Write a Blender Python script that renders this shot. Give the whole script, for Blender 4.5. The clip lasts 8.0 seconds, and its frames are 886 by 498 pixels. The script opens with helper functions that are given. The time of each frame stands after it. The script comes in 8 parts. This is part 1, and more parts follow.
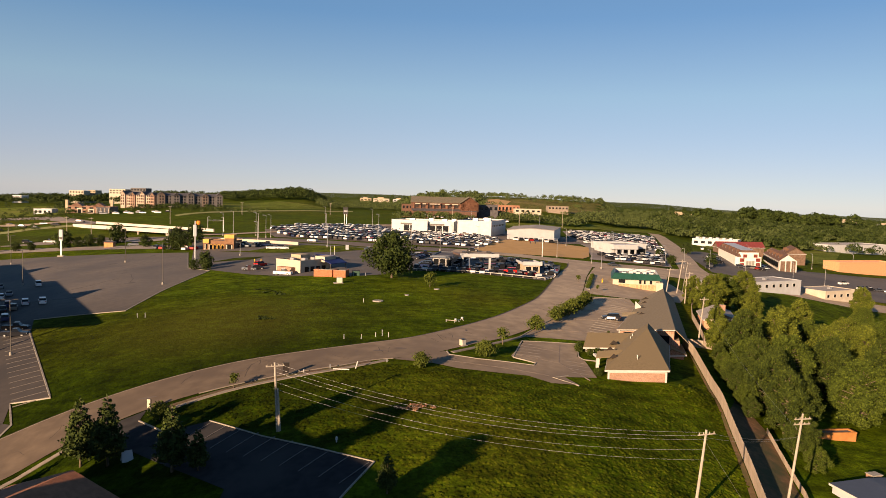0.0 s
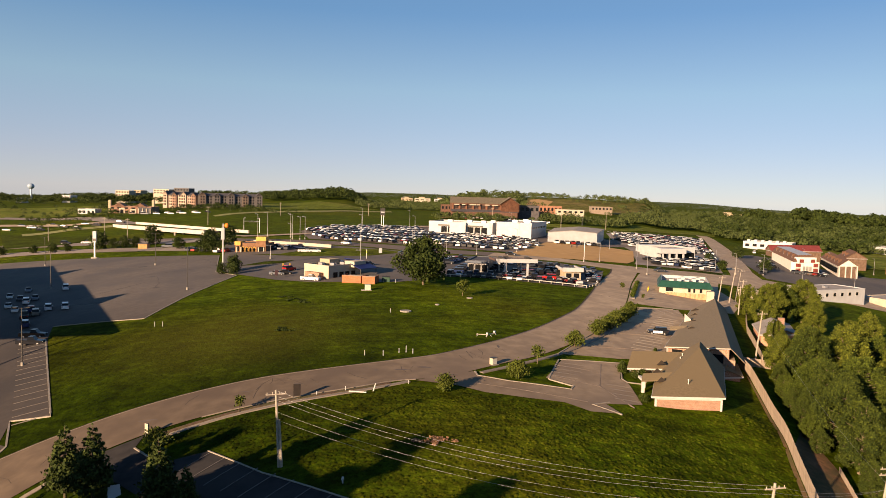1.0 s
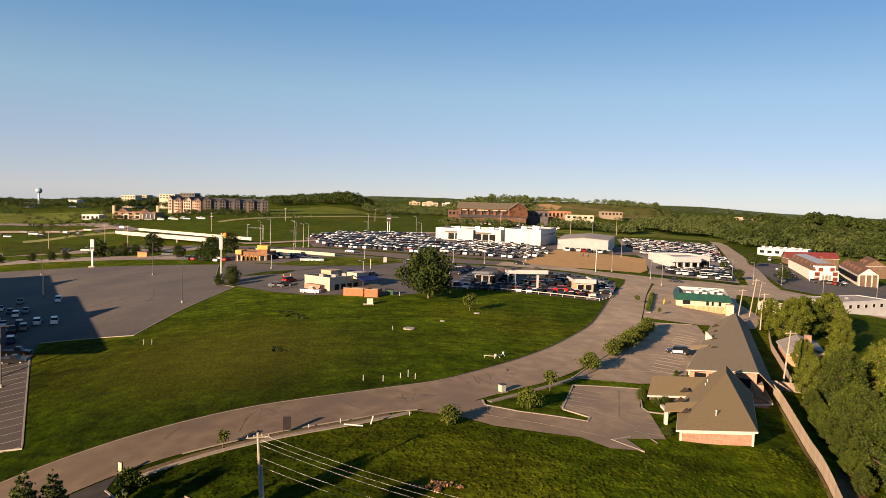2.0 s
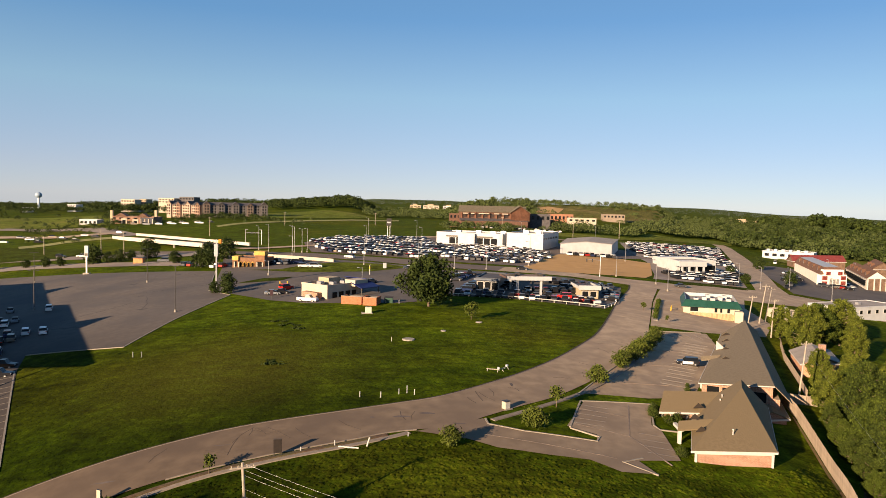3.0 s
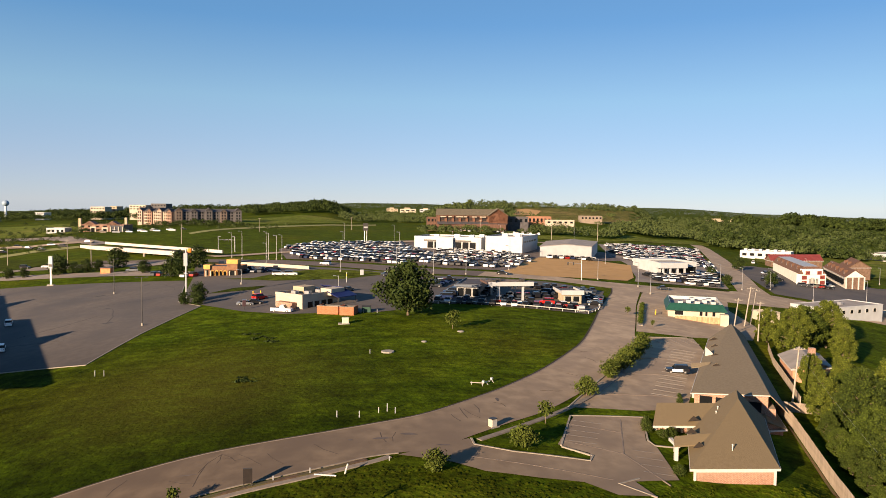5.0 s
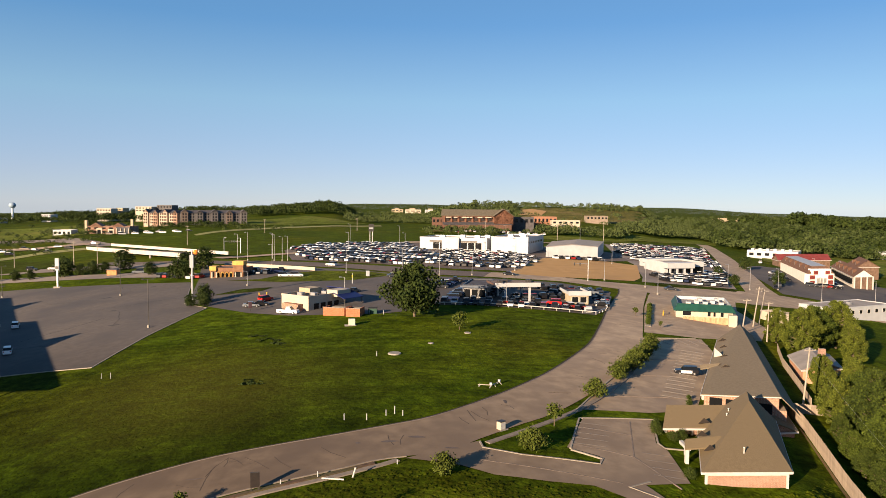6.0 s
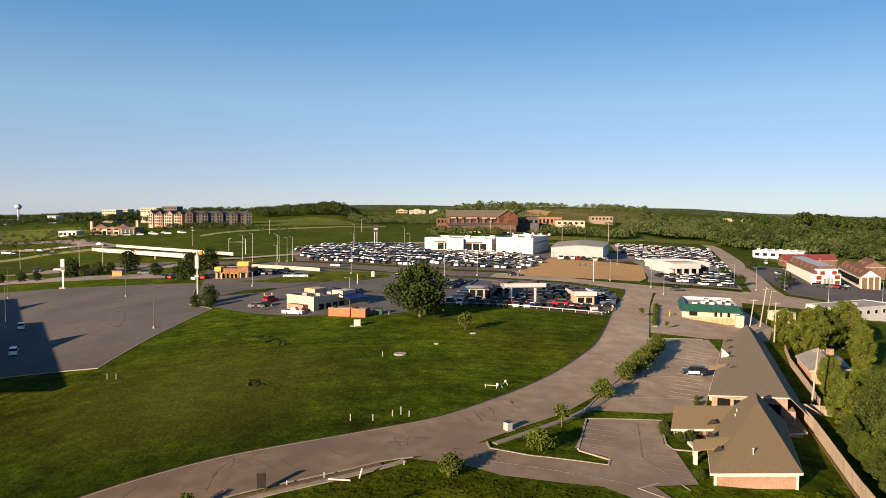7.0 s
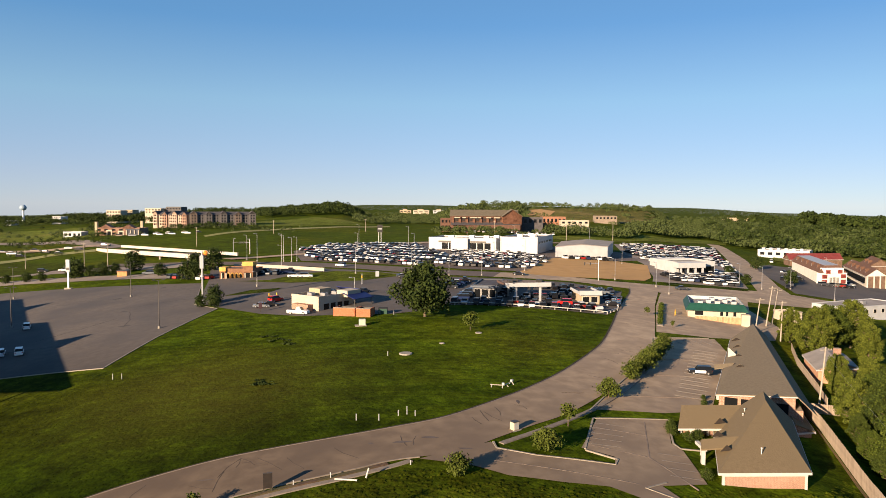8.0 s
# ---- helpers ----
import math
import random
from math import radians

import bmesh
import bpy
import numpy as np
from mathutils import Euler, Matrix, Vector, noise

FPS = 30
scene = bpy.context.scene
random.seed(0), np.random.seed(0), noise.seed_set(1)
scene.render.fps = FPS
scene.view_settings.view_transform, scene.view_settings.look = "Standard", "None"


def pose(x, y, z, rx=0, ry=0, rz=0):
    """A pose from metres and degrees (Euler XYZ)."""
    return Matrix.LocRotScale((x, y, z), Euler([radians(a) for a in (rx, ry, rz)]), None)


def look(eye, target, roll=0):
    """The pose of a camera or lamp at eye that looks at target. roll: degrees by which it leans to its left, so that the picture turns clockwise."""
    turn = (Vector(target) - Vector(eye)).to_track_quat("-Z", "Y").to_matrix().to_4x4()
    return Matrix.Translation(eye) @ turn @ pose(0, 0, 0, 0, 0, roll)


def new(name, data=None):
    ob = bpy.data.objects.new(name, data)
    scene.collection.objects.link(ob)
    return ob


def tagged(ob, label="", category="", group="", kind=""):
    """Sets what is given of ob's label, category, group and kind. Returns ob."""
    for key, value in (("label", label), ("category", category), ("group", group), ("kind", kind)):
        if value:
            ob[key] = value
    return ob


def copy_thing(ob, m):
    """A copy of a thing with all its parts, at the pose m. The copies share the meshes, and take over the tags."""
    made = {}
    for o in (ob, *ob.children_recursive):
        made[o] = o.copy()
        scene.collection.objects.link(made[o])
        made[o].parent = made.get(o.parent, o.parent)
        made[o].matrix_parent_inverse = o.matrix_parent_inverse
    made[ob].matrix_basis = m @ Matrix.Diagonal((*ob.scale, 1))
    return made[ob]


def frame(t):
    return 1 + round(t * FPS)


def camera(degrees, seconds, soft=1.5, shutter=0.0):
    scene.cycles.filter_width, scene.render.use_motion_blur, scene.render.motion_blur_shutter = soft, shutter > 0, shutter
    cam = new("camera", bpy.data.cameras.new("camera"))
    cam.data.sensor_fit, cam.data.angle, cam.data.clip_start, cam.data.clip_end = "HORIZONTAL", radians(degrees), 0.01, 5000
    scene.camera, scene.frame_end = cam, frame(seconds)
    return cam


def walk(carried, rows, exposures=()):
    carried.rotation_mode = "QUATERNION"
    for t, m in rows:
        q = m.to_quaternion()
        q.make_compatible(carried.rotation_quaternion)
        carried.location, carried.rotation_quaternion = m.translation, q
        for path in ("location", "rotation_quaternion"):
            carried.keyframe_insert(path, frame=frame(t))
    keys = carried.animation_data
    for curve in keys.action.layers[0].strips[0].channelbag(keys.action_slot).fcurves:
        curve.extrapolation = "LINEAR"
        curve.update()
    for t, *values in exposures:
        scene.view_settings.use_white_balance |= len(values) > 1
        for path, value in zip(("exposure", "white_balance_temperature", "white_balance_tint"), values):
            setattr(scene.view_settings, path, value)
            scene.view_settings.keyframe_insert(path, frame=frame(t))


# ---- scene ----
cam = camera(64.0, 8.0, soft=0.6)
PATH = [
    (0.0, pose(-0.197, 0.378, 29.325, 85.786, -1.649, -3.296)),
    (0.2, pose(0.58, 2.66, 29.44, 85.729, -1.710, -0.74)),
    (0.3, pose(0.97, 3.80, 29.50, 85.701, -1.740, -0.35)),
    (0.5, pose(1.755, 6.075, 29.615, 85.644, -1.801, -0.057)),
    (1.0, pose(2.581, 11.365, 30.287, 85.637, -1.683, 0.126)),
    (1.5, pose(2.880, 16.652, 30.998, 85.819, -1.635, 0.033)),
    (2.0, pose(3.034, 20.491, 31.741, 85.900, -1.660, 0.780)),
    (3.5, pose(3.097, 28.324, 32.520, 86.209, -1.319, 0.732)),
    (4.0, pose(2.982, 30.335, 32.691, 86.284, -0.987, -0.561)),
    (4.5, pose(2.749, 31.428, 32.764, 86.345, -0.802, -1.105)),
    (6.0, pose(2.259, 32.800, 32.915, 86.410, -0.549, -0.624)),
    (6.5, pose(2.061, 33.020, 32.873, 86.446, -0.494, -0.453)),
    (7.0, pose(1.966, 33.220, 32.743, 86.479, -0.459, -0.289)),
    (7.5, pose(1.840, 33.380, 32.707, 86.455, -0.355, -0.124)),
    (8.0, pose(1.671, 33.511, 32.618, 86.471, -0.321, -0.000)),
]
walk(cam, PATH, [(0.0, 1.28, 7750, 23), (1.0, 1.34, 7700, 23), (2.0, 1.38, 7450, 21), (4.0, 1.41, 7000, 18), (8.0, 1.41, 6780, 16.5)])

# ---- daylight: low evening sun from behind the camera's left ----
SUN_TO = Vector((-0.62, -0.785, 0.0)).normalized()
SUN_EL = radians(14)
world = bpy.data.worlds.new("sky")
scene.world = world
world.use_nodes = True
wn = world.node_tree.nodes
sky = wn.new("ShaderNodeTexSky")
sky.sky_type = "NISHITA"
sky.sun_disc = False
sky.sun_elevation = SUN_EL
sky.sun_rotation = math.atan2(SUN_TO.x, SUN_TO.y)
sky.air_density, sky.dust_density, sky.ozone_density = 0.70, 0.0, 3.8
bg = wn["Background"]
bg.inputs["Strength"].default_value = 0.050
haze = wn.new("ShaderNodeMix")
haze.data_type = "RGBA"
haze.inputs["Factor"].default_value = 0.5
# pale haze near the horizon, deeper blue above
up = wn.new("ShaderNodeTexCoord")
height = wn.new("ShaderNodeSeparateXYZ")
world.node_tree.links.new(up.outputs["Generated"], height.inputs[0])
air = wn.new("ShaderNodeValToRGB")
air.color_ramp.elements[0].position, air.color_ramp.elements[0].color = 0.04, (0.34, 0.395, 0.53, 1)
air.color_ramp.elements[1].position, air.color_ramp.elements[1].color = 0.65, (0.045, 0.16, 0.35, 1)
for place, tint in ((0.14, (0.265, 0.485, 0.59)), (0.24, (0.095, 0.32, 0.575))):
    air.color_ramp.elements.new(place).color = (*tint, 1)
world.node_tree.links.new(height.outputs["Z"], air.inputs["Fac"])
bright = wn.new("ShaderNodeVectorMath")
bright.operation = "SCALE"
bright.inputs["Scale"].default_value = 10.0
world.node_tree.links.new(air.outputs["Color"], bright.inputs[0])
world.node_tree.links.new(bright.outputs["Vector"], haze.inputs["B"])
world.node_tree.links.new(sky.outputs[0], haze.inputs["A"])
world.node_tree.links.new(haze.outputs["Result"], bg.inputs["Color"])
lamp = bpy.data.lights.new("sun", "SUN")
lamp.energy, lamp.angle, lamp.color = 5.0, radians(0.55), (1.0, 0.79, 0.54)
sun = new("sun", lamp)
sun_dir = Vector((SUN_TO.x * math.cos(SUN_EL), SUN_TO.y * math.cos(SUN_EL), math.sin(SUN_EL)))
sun.matrix_world = look(sun_dir * 300, (0, 0, 0))


# ---- materials ----
def material(name, c1, c2, scale=1.0, rough=0.85, bump=0.0, metal=0.0, big=0.0, c3=None, spec=0.3, per_object=0.0, bump_scale=None):
    """Two-scale noise between c1 and c2, with larger patches of c3; scale is in cycles per metre."""
    m = bpy.data.materials.new(name)
    m.use_nodes = True
    nt = m.node_tree
    bs = nt.nodes["Principled BSDF"]
    tc = nt.nodes.new("ShaderNodeTexCoord")
    n1 = nt.nodes.new("ShaderNodeTexNoise")
    n1.inputs["Scale"].default_value, n1.inputs["Detail"].default_value = scale, 6.0
    nt.links.new(tc.outputs["Object"], n1.inputs["Vector"])
    r1 = nt.nodes.new("ShaderNodeValToRGB")
    r1.color_ramp.elements[0].position, r1.color_ramp.elements[1].position = 0.35, 0.65
    r1.color_ramp.elements[0].color, r1.color_ramp.elements[1].color = (*c1, 1), (*c2, 1)
    nt.links.new(n1.outputs["Fac"], r1.inputs["Fac"])
    col = r1.outputs["Color"]
    if c3:
        n2 = nt.nodes.new("ShaderNodeTexNoise")
        n2.inputs["Scale"].default_value, n2.inputs["Detail"].default_value = big, 4.0
        nt.links.new(tc.outputs["Object"], n2.inputs["Vector"])
        r2 = nt.nodes.new("ShaderNodeMapRange")
        r2.inputs["From Min"].default_value, r2.inputs["From Max"].default_value = 0.42, 0.66
        nt.links.new(n2.outputs["Fac"], r2.inputs["Value"])
        mx = nt.nodes.new("ShaderNodeMix")
        mx.data_type = "RGBA"
        nt.links.new(r2.outputs["Result"], mx.inputs["Factor"])
        nt.links.new(col, mx.inputs["A"])
        mx.inputs["B"].default_value = (*c3, 1)
        col = mx.outputs["Result"]
    if per_object:
        oi = nt.nodes.new("ShaderNodeObjectInfo")
        mr = nt.nodes.new("ShaderNodeMapRange")
        mr.inputs["To Min"].default_value, mr.inputs["To Max"].default_value = 1 - per_object, 1 + per_object
        nt.links.new(oi.outputs["Random"], mr.inputs["Value"])
        hs = nt.nodes.new("ShaderNodeHueSaturation")
        nt.links.new(mr.outputs["Result"], hs.inputs["Value"])
        nt.links.new(col, hs.inputs["Color"])
        col = hs.outputs["Color"]
    nt.links.new(col, bs.inputs["Base Color"])
    bs.inputs["Roughness"].default_value, bs.inputs["Metallic"].default_value = rough, metal
    bs.inputs["Specular IOR Level"].default_value = spec
    if bump:
        n3 = nt.nodes.new("ShaderNodeTexNoise")
        n3.inputs["Scale"].default_value, n3.inputs["Detail"].default_value = bump_scale or scale * 3, 5.0
        nt.links.new(tc.outputs["Object"], n3.inputs["Vector"])
        bp = nt.nodes.new("ShaderNodeBump")
        bp.inputs["Strength"].default_value = 1.0
        bp.inputs["Distance"].default_value = bump
        nt.links.new(n3.outputs["Fac"], bp.inputs["Height"])
        nt.links.new(bp.outputs["Normal"], bs.inputs["Normal"])
    return m


def grass_material(name, dark, light, dry, dry_from=0.5, dry_to=0.75):
    """Mown grass: tufts, mottling and wide drier areas."""
    m = material(name, dark, light, 0.20, 0.95, 0.13, 0, 0.016, dry, 0.02, 0, 1.7)
    nt = m.node_tree
    mr = [n for n in nt.nodes if n.bl_idname == "ShaderNodeMapRange"][0]
    mr.inputs["From Min"].default_value, mr.inputs["From Max"].default_value = dry_from, dry_to
    tc = [n for n in nt.nodes if n.bl_idname == "ShaderNodeTexCoord"][0]
    bs = nt.nodes["Principled BSDF"]
    col = bs.inputs["Base Color"].links[0].from_socket
    tuft = nt.nodes.new("ShaderNodeTexNoise")
    tuft.inputs["Scale"].default_value, tuft.inputs["Detail"].default_value, tuft.inputs["Roughness"].default_value = 1.3, 9.0, 0.80
    nt.links.new(tc.outputs["Object"], tuft.inputs["Vector"])
    rng = nt.nodes.new("ShaderNodeMapRange")
    rng.inputs["From Min"].default_value, rng.inputs["From Max"].default_value = 0.36, 0.62
    rng.inputs["To Min"].default_value, rng.inputs["To Max"].default_value = 0.42, 1.34
    nt.links.new(tuft.outputs["Fac"], rng.inputs["Value"])
    # mower tracks and blotches of thicker growth
    turned = nt.nodes.new("ShaderNodeMapping")
    turned.inputs["Rotation"].default_value = (0, 0, radians(-14))
    turned.inputs["Scale"].default_value = (0.035, 0.55, 1.0)
    nt.links.new(tc.outputs["Object"], turned.inputs["Vector"])
    value = rng.outputs["Result"]
    for vec, size, low, high in ((turned.outputs["Vector"], 1.0, 0.78, 1.22), (tc.outputs["Object"], 0.09, 0.74, 1.26), (tc.outputs["Object"], 0.42, 0.70, 1.30)):
        nz = nt.nodes.new("ShaderNodeTexNoise")
        nz.inputs["Scale"].default_value, nz.inputs["Detail"].default_value = size, 5.0
        nt.links.new(vec, nz.inputs["Vector"])
        mr2 = nt.nodes.new("ShaderNodeMapRange")
        mr2.inputs["From Min"].default_value, mr2.inputs["From Max"].default_value = 0.34, 0.66
        mr2.inputs["To Min"].default_value, mr2.inputs["To Max"].default_value = low, high
        nt.links.new(nz.outputs["Fac"], mr2.inputs["Value"])
        mul = nt.nodes.new("ShaderNodeMath")
        mul.operation = "MULTIPLY"
        nt.links.new(value, mul.inputs[0])
        nt.links.new(mr2.outputs["Result"], mul.inputs[1])
        value = mul.outputs["Value"]
    hs = nt.nodes.new("ShaderNodeHueSaturation")
    nt.links.new(value, hs.inputs["Value"])
    nt.links.new(col, hs.inputs["Color"])
    # grass colour darkened towards the low corner, painting in the view's corner falloff
    dimmed_col = hs.outputs["Color"]
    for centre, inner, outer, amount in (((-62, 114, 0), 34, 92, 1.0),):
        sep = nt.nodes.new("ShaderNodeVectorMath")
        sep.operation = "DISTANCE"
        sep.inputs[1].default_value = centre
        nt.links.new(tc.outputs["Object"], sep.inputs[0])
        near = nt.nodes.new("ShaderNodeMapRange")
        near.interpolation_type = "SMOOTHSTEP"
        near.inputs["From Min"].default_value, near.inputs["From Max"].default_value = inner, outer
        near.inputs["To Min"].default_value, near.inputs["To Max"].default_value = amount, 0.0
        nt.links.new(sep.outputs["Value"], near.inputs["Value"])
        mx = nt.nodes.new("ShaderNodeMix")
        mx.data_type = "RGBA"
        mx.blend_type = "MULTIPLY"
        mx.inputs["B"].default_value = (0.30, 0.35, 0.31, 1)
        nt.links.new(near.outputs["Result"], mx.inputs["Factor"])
        nt.links.new(dimmed_col, mx.inputs["A"])
        dimmed_col = mx.outputs["Result"]
    # grass colour lightened with distance on the open banks beyond the roads
    axes = nt.nodes.new("ShaderNodeSeparateXYZ")
    nt.links.new(tc.outputs["Object"], axes.inputs[0])
    beyond = nt.nodes.new("ShaderNodeMapRange")
    beyond.interpolation_type = "SMOOTHSTEP"
    beyond.inputs["From Min"].default_value, beyond.inputs["From Max"].default_value = 285, 440
    beyond.inputs["To Min"].default_value, beyond.inputs["To Max"].default_value = 0.0, 0.36
    nt.links.new(axes.outputs["Y"], beyond.inputs["Value"])
    far_tint = nt.nodes.new("ShaderNodeMix")
    far_tint.data_type = "RGBA"
    far_tint.inputs["B"].default_value = (0.048, 0.064, 0.010, 1)
    nt.links.new(beyond.outputs["Result"], far_tint.inputs["Factor"])
    nt.links.new(mx.outputs["Result"], far_tint.inputs["A"])
    mx = far_tint
    # a sun-bleached, thin area in the middle of the field
    bare = nt.nodes.new("ShaderNodeVectorMath")
    bare.operation = "DISTANCE"
    bare.inputs[1].default_value = (-36, 152, 0)
    nt.links.new(tc.outputs["Object"], bare.inputs[0])
    thin = nt.nodes.new("ShaderNodeMapRange")
    thin.interpolation_type = "SMOOTHSTEP"
    thin.inputs["From Min"].default_value, thin.inputs["From Max"].default_value = 3, 38
    thin.inputs["To Min"].default_value, thin.inputs["To Max"].default_value = 0.5, 0.0
    nt.links.new(bare.outputs["Value"], thin.inputs["Value"])
    ragged = nt.nodes.new("ShaderNodeMath")
    ragged.operation = "MULTIPLY"
    nt.links.new(thin.outputs["Result"], ragged.inputs[0])
    nt.links.new(tuft.outputs["Fac"], ragged.inputs[1])
    mx2 = nt.nodes.new("ShaderNodeMix")
    mx2.data_type = "RGBA"
    mx2.inputs["B"].default_value = (0.14, 0.125, 0.020, 1)
    nt.links.new(ragged.outputs["Value"], mx2.inputs["Factor"])
    nt.links.new(mx.outputs["Result"], mx2.inputs["A"])
    nt.links.new(mx2.outputs["Result"], bs.inputs["Base Color"])
    return m


def paint_material(name, stops):
    """Glossy car paint; each car draws its own colour from the list."""
    m = bpy.data.materials.new(name)
    m.use_nodes = True
    nt = m.node_tree
    bs = nt.nodes["Principled BSDF"]
    oi = nt.nodes.new("ShaderNodeObjectInfo")
    r = nt.nodes.new("ShaderNodeValToRGB")
    r.color_ramp.interpolation = "CONSTANT"
    e = r.color_ramp.elements
    e[0].position, e[0].color = 0.0, (*stops[0][1], 1)
    e[1].position, e[1].color = stops[1][0], (*stops[1][1], 1)
    for p, c in stops[2:]:
        e.new(p).color = (*c, 1)
    nt.links.new(oi.outputs["Random"], r.inputs["Fac"])
    nt.links.new(r.outputs["Color"], bs.inputs["Base Color"])
    bs.inputs["Roughness"].default_value = 0.3
    bs.inputs["Specular IOR Level"].default_value = 0.25
    bs.inputs["Coat Weight"].default_value = 0.15
    bs.inputs["Coat Roughness"].default_value = 0.08
    return m


def plain(name, c, rough=0.5, metal=0.0, spec=0.4):
    return material(name, tuple(v * 0.92 for v in c), tuple(min(1, v * 1.05) for v in c), 1.5, rough, 0, metal, 0, None, spec)


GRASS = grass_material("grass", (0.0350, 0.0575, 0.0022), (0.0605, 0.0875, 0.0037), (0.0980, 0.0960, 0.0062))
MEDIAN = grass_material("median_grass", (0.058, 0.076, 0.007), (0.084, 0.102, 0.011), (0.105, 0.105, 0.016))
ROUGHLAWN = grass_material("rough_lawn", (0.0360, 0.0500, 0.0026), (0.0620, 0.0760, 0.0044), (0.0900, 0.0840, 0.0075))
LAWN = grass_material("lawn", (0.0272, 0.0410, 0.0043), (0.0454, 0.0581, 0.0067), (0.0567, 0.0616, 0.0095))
ASPHALT = material("worn_asphalt", (0.0858, 0.0737, 0.0644), (0.1067, 0.0912, 0.0792), 0.6, 0.9, 0.01, 0, 0.05, (0.066, 0.060, 0.058))
ROADWAY = material("concrete_roadway", (0.2850, 0.2130, 0.1440), (0.4000, 0.3030, 0.2030), 0.45, 0.9, 0.01, 0, 0.11, (0.2650, 0.1990, 0.1390))
BLACKTOP = material("dark_blacktop", (0.0180, 0.0175, 0.0190), (0.0270, 0.0260, 0.0270), 0.8, 0.95, 0.01, 0, 0.1, (0.0350, 0.0325, 0.0315), 0.1)
CONCRETE = material("concrete", (0.2182, 0.2000, 0.1698), (0.2788, 0.2546, 0.2182), 1.5, 0.85, 0.01)
KERB = material("kerb_concrete", (0.2182, 0.1879, 0.1515), (0.2728, 0.2424, 0.1940), 1.5, 0.85, 0.01)
FIELDKERB = material("old_kerb", (0.1478, 0.1220, 0.0998), (0.1996, 0.1663, 0.1331), 1.5, 0.9, 0.01)
DIRT = material("bare_dirt", (0.3656, 0.2088, 0.0729), (0.4386, 0.2594, 0.0972), 0.25, 0.95, 0.05, 0, 0.04, (0.4020, 0.2359, 0.0864))
WHITELINE = plain("white_marking", (0.1417, 0.1275, 0.1133), 0.8)
WHITE = material("white_panel", (0.3354, 0.3454, 0.3519), (0.3800, 0.3923, 0.4012), 0.4, 0.5)
SHINGLE = material("tan_shingle", (0.1341, 0.0991, 0.0542), (0.1682, 0.1269, 0.0716), 2.5, 0.95, 0.03, 0, 0.12, (0.1499, 0.1125, 0.0630))
GREYSHINGLE = material("grey_shingle", (0.1695, 0.1314, 0.0812), (0.2104, 0.1656, 0.1043), 2.5, 0.95, 0.03)
def brick_material(name, c1, c2, mortar, width=0.36, height=0.12):
    """Brick courses that run level round the walls."""
    m = material(name, c1, c2, 1.2, 0.9, 0, 0, 0, None, 0.2)
    nt = m.node_tree
    tc = [n for n in nt.nodes if n.bl_idname == "ShaderNodeTexCoord"][0]
    sep, comb, add = nt.nodes.new("ShaderNodeSeparateXYZ"), nt.nodes.new("ShaderNodeCombineXYZ"), nt.nodes.new("ShaderNodeMath")
    nt.links.new(tc.outputs["Object"], sep.inputs[0])
    nt.links.new(sep.outputs["X"], add.inputs[0])
    nt.links.new(sep.outputs["Y"], add.inputs[1])
    nt.links.new(add.outputs[0], comb.inputs["X"])
    nt.links.new(sep.outputs["Z"], comb.inputs["Y"])
    br = nt.nodes.new("ShaderNodeTexBrick")
    for key, val in (("Scale", 1.0), ("Brick Width", width), ("Row Height", height), ("Mortar Size", 0.016)):
        br.inputs[key].default_value = val
    br.inputs["Mortar"].default_value = (*mortar, 1)
    bs = nt.nodes["Principled BSDF"]
    col = bs.inputs["Base Color"].links[0].from_socket
    dark = nt.nodes.new("ShaderNodeHueSaturation")
    dark.inputs["Value"].default_value = 0.72
    nt.links.new(col, dark.inputs["Color"])
    nt.links.new(col, br.inputs["Color1"])
    nt.links.new(dark.outputs["Color"], br.inputs["Color2"])
    nt.links.new(comb.outputs[0], br.inputs["Vector"])
    nt.links.new(br.outputs["Color"], bs.inputs["Base Color"])
    return m


BRICK = brick_material("red_brick", (0.270, 0.125, 0.080), (0.330, 0.170, 0.110), (0.34, 0.27, 0.21))
TRIMW = plain("white_trim", (0.4435, 0.4257, 0.3903), 0.6)
FENCEW = material("fence_wood", (0.2900, 0.2300, 0.1750), (0.3750, 0.3050, 0.2350), 1.2, 0.9, 0.01, 0, 0, None, 0.2, 0.12)
POLEWOOD = material("pole_wood", (0.2550, 0.2200, 0.1750), (0.3350, 0.2950, 0.2400), 2.0, 0.9, 0.01)
BARK = material("bark", (0.10, 0.075, 0.05), (0.17, 0.13, 0.09), 3.0, 0.95, 0.05)


def leaf_material(name, dark, mid, light):
    """Foliage in which each leaf cluster has its own shade of green."""
    m = material(name, mid, light, 0.3, 0.8, 0, 0, 0, None, 0.15)
    nt = m.node_tree
    geo = nt.nodes.new("ShaderNodeNewGeometry")
    ramp = nt.nodes.new("ShaderNodeValToRGB")
    e = ramp.color_ramp.elements
    e[0].position, e[0].color = 0.0, (*dark, 1)
    e[1].position, e[1].color = 1.0, (*light, 1)
    e.new(0.45).color = (*mid, 1)
    nt.links.new(geo.outputs["Random Per Island"], ramp.inputs["Fac"])
    bs = nt.nodes["Principled BSDF"]
    col = bs.inputs["Base Color"].links[0].from_socket
    mx = nt.nodes.new("ShaderNodeMix")
    mx.data_type = "RGBA"
    mx.inputs["Factor"].default_value = 0.3
    nt.links.new(ramp.outputs["Color"], mx.inputs["A"])
    nt.links.new(col, mx.inputs["B"])
    nt.links.new(mx.outputs["Result"], bs.inputs["Base Color"])
    return m


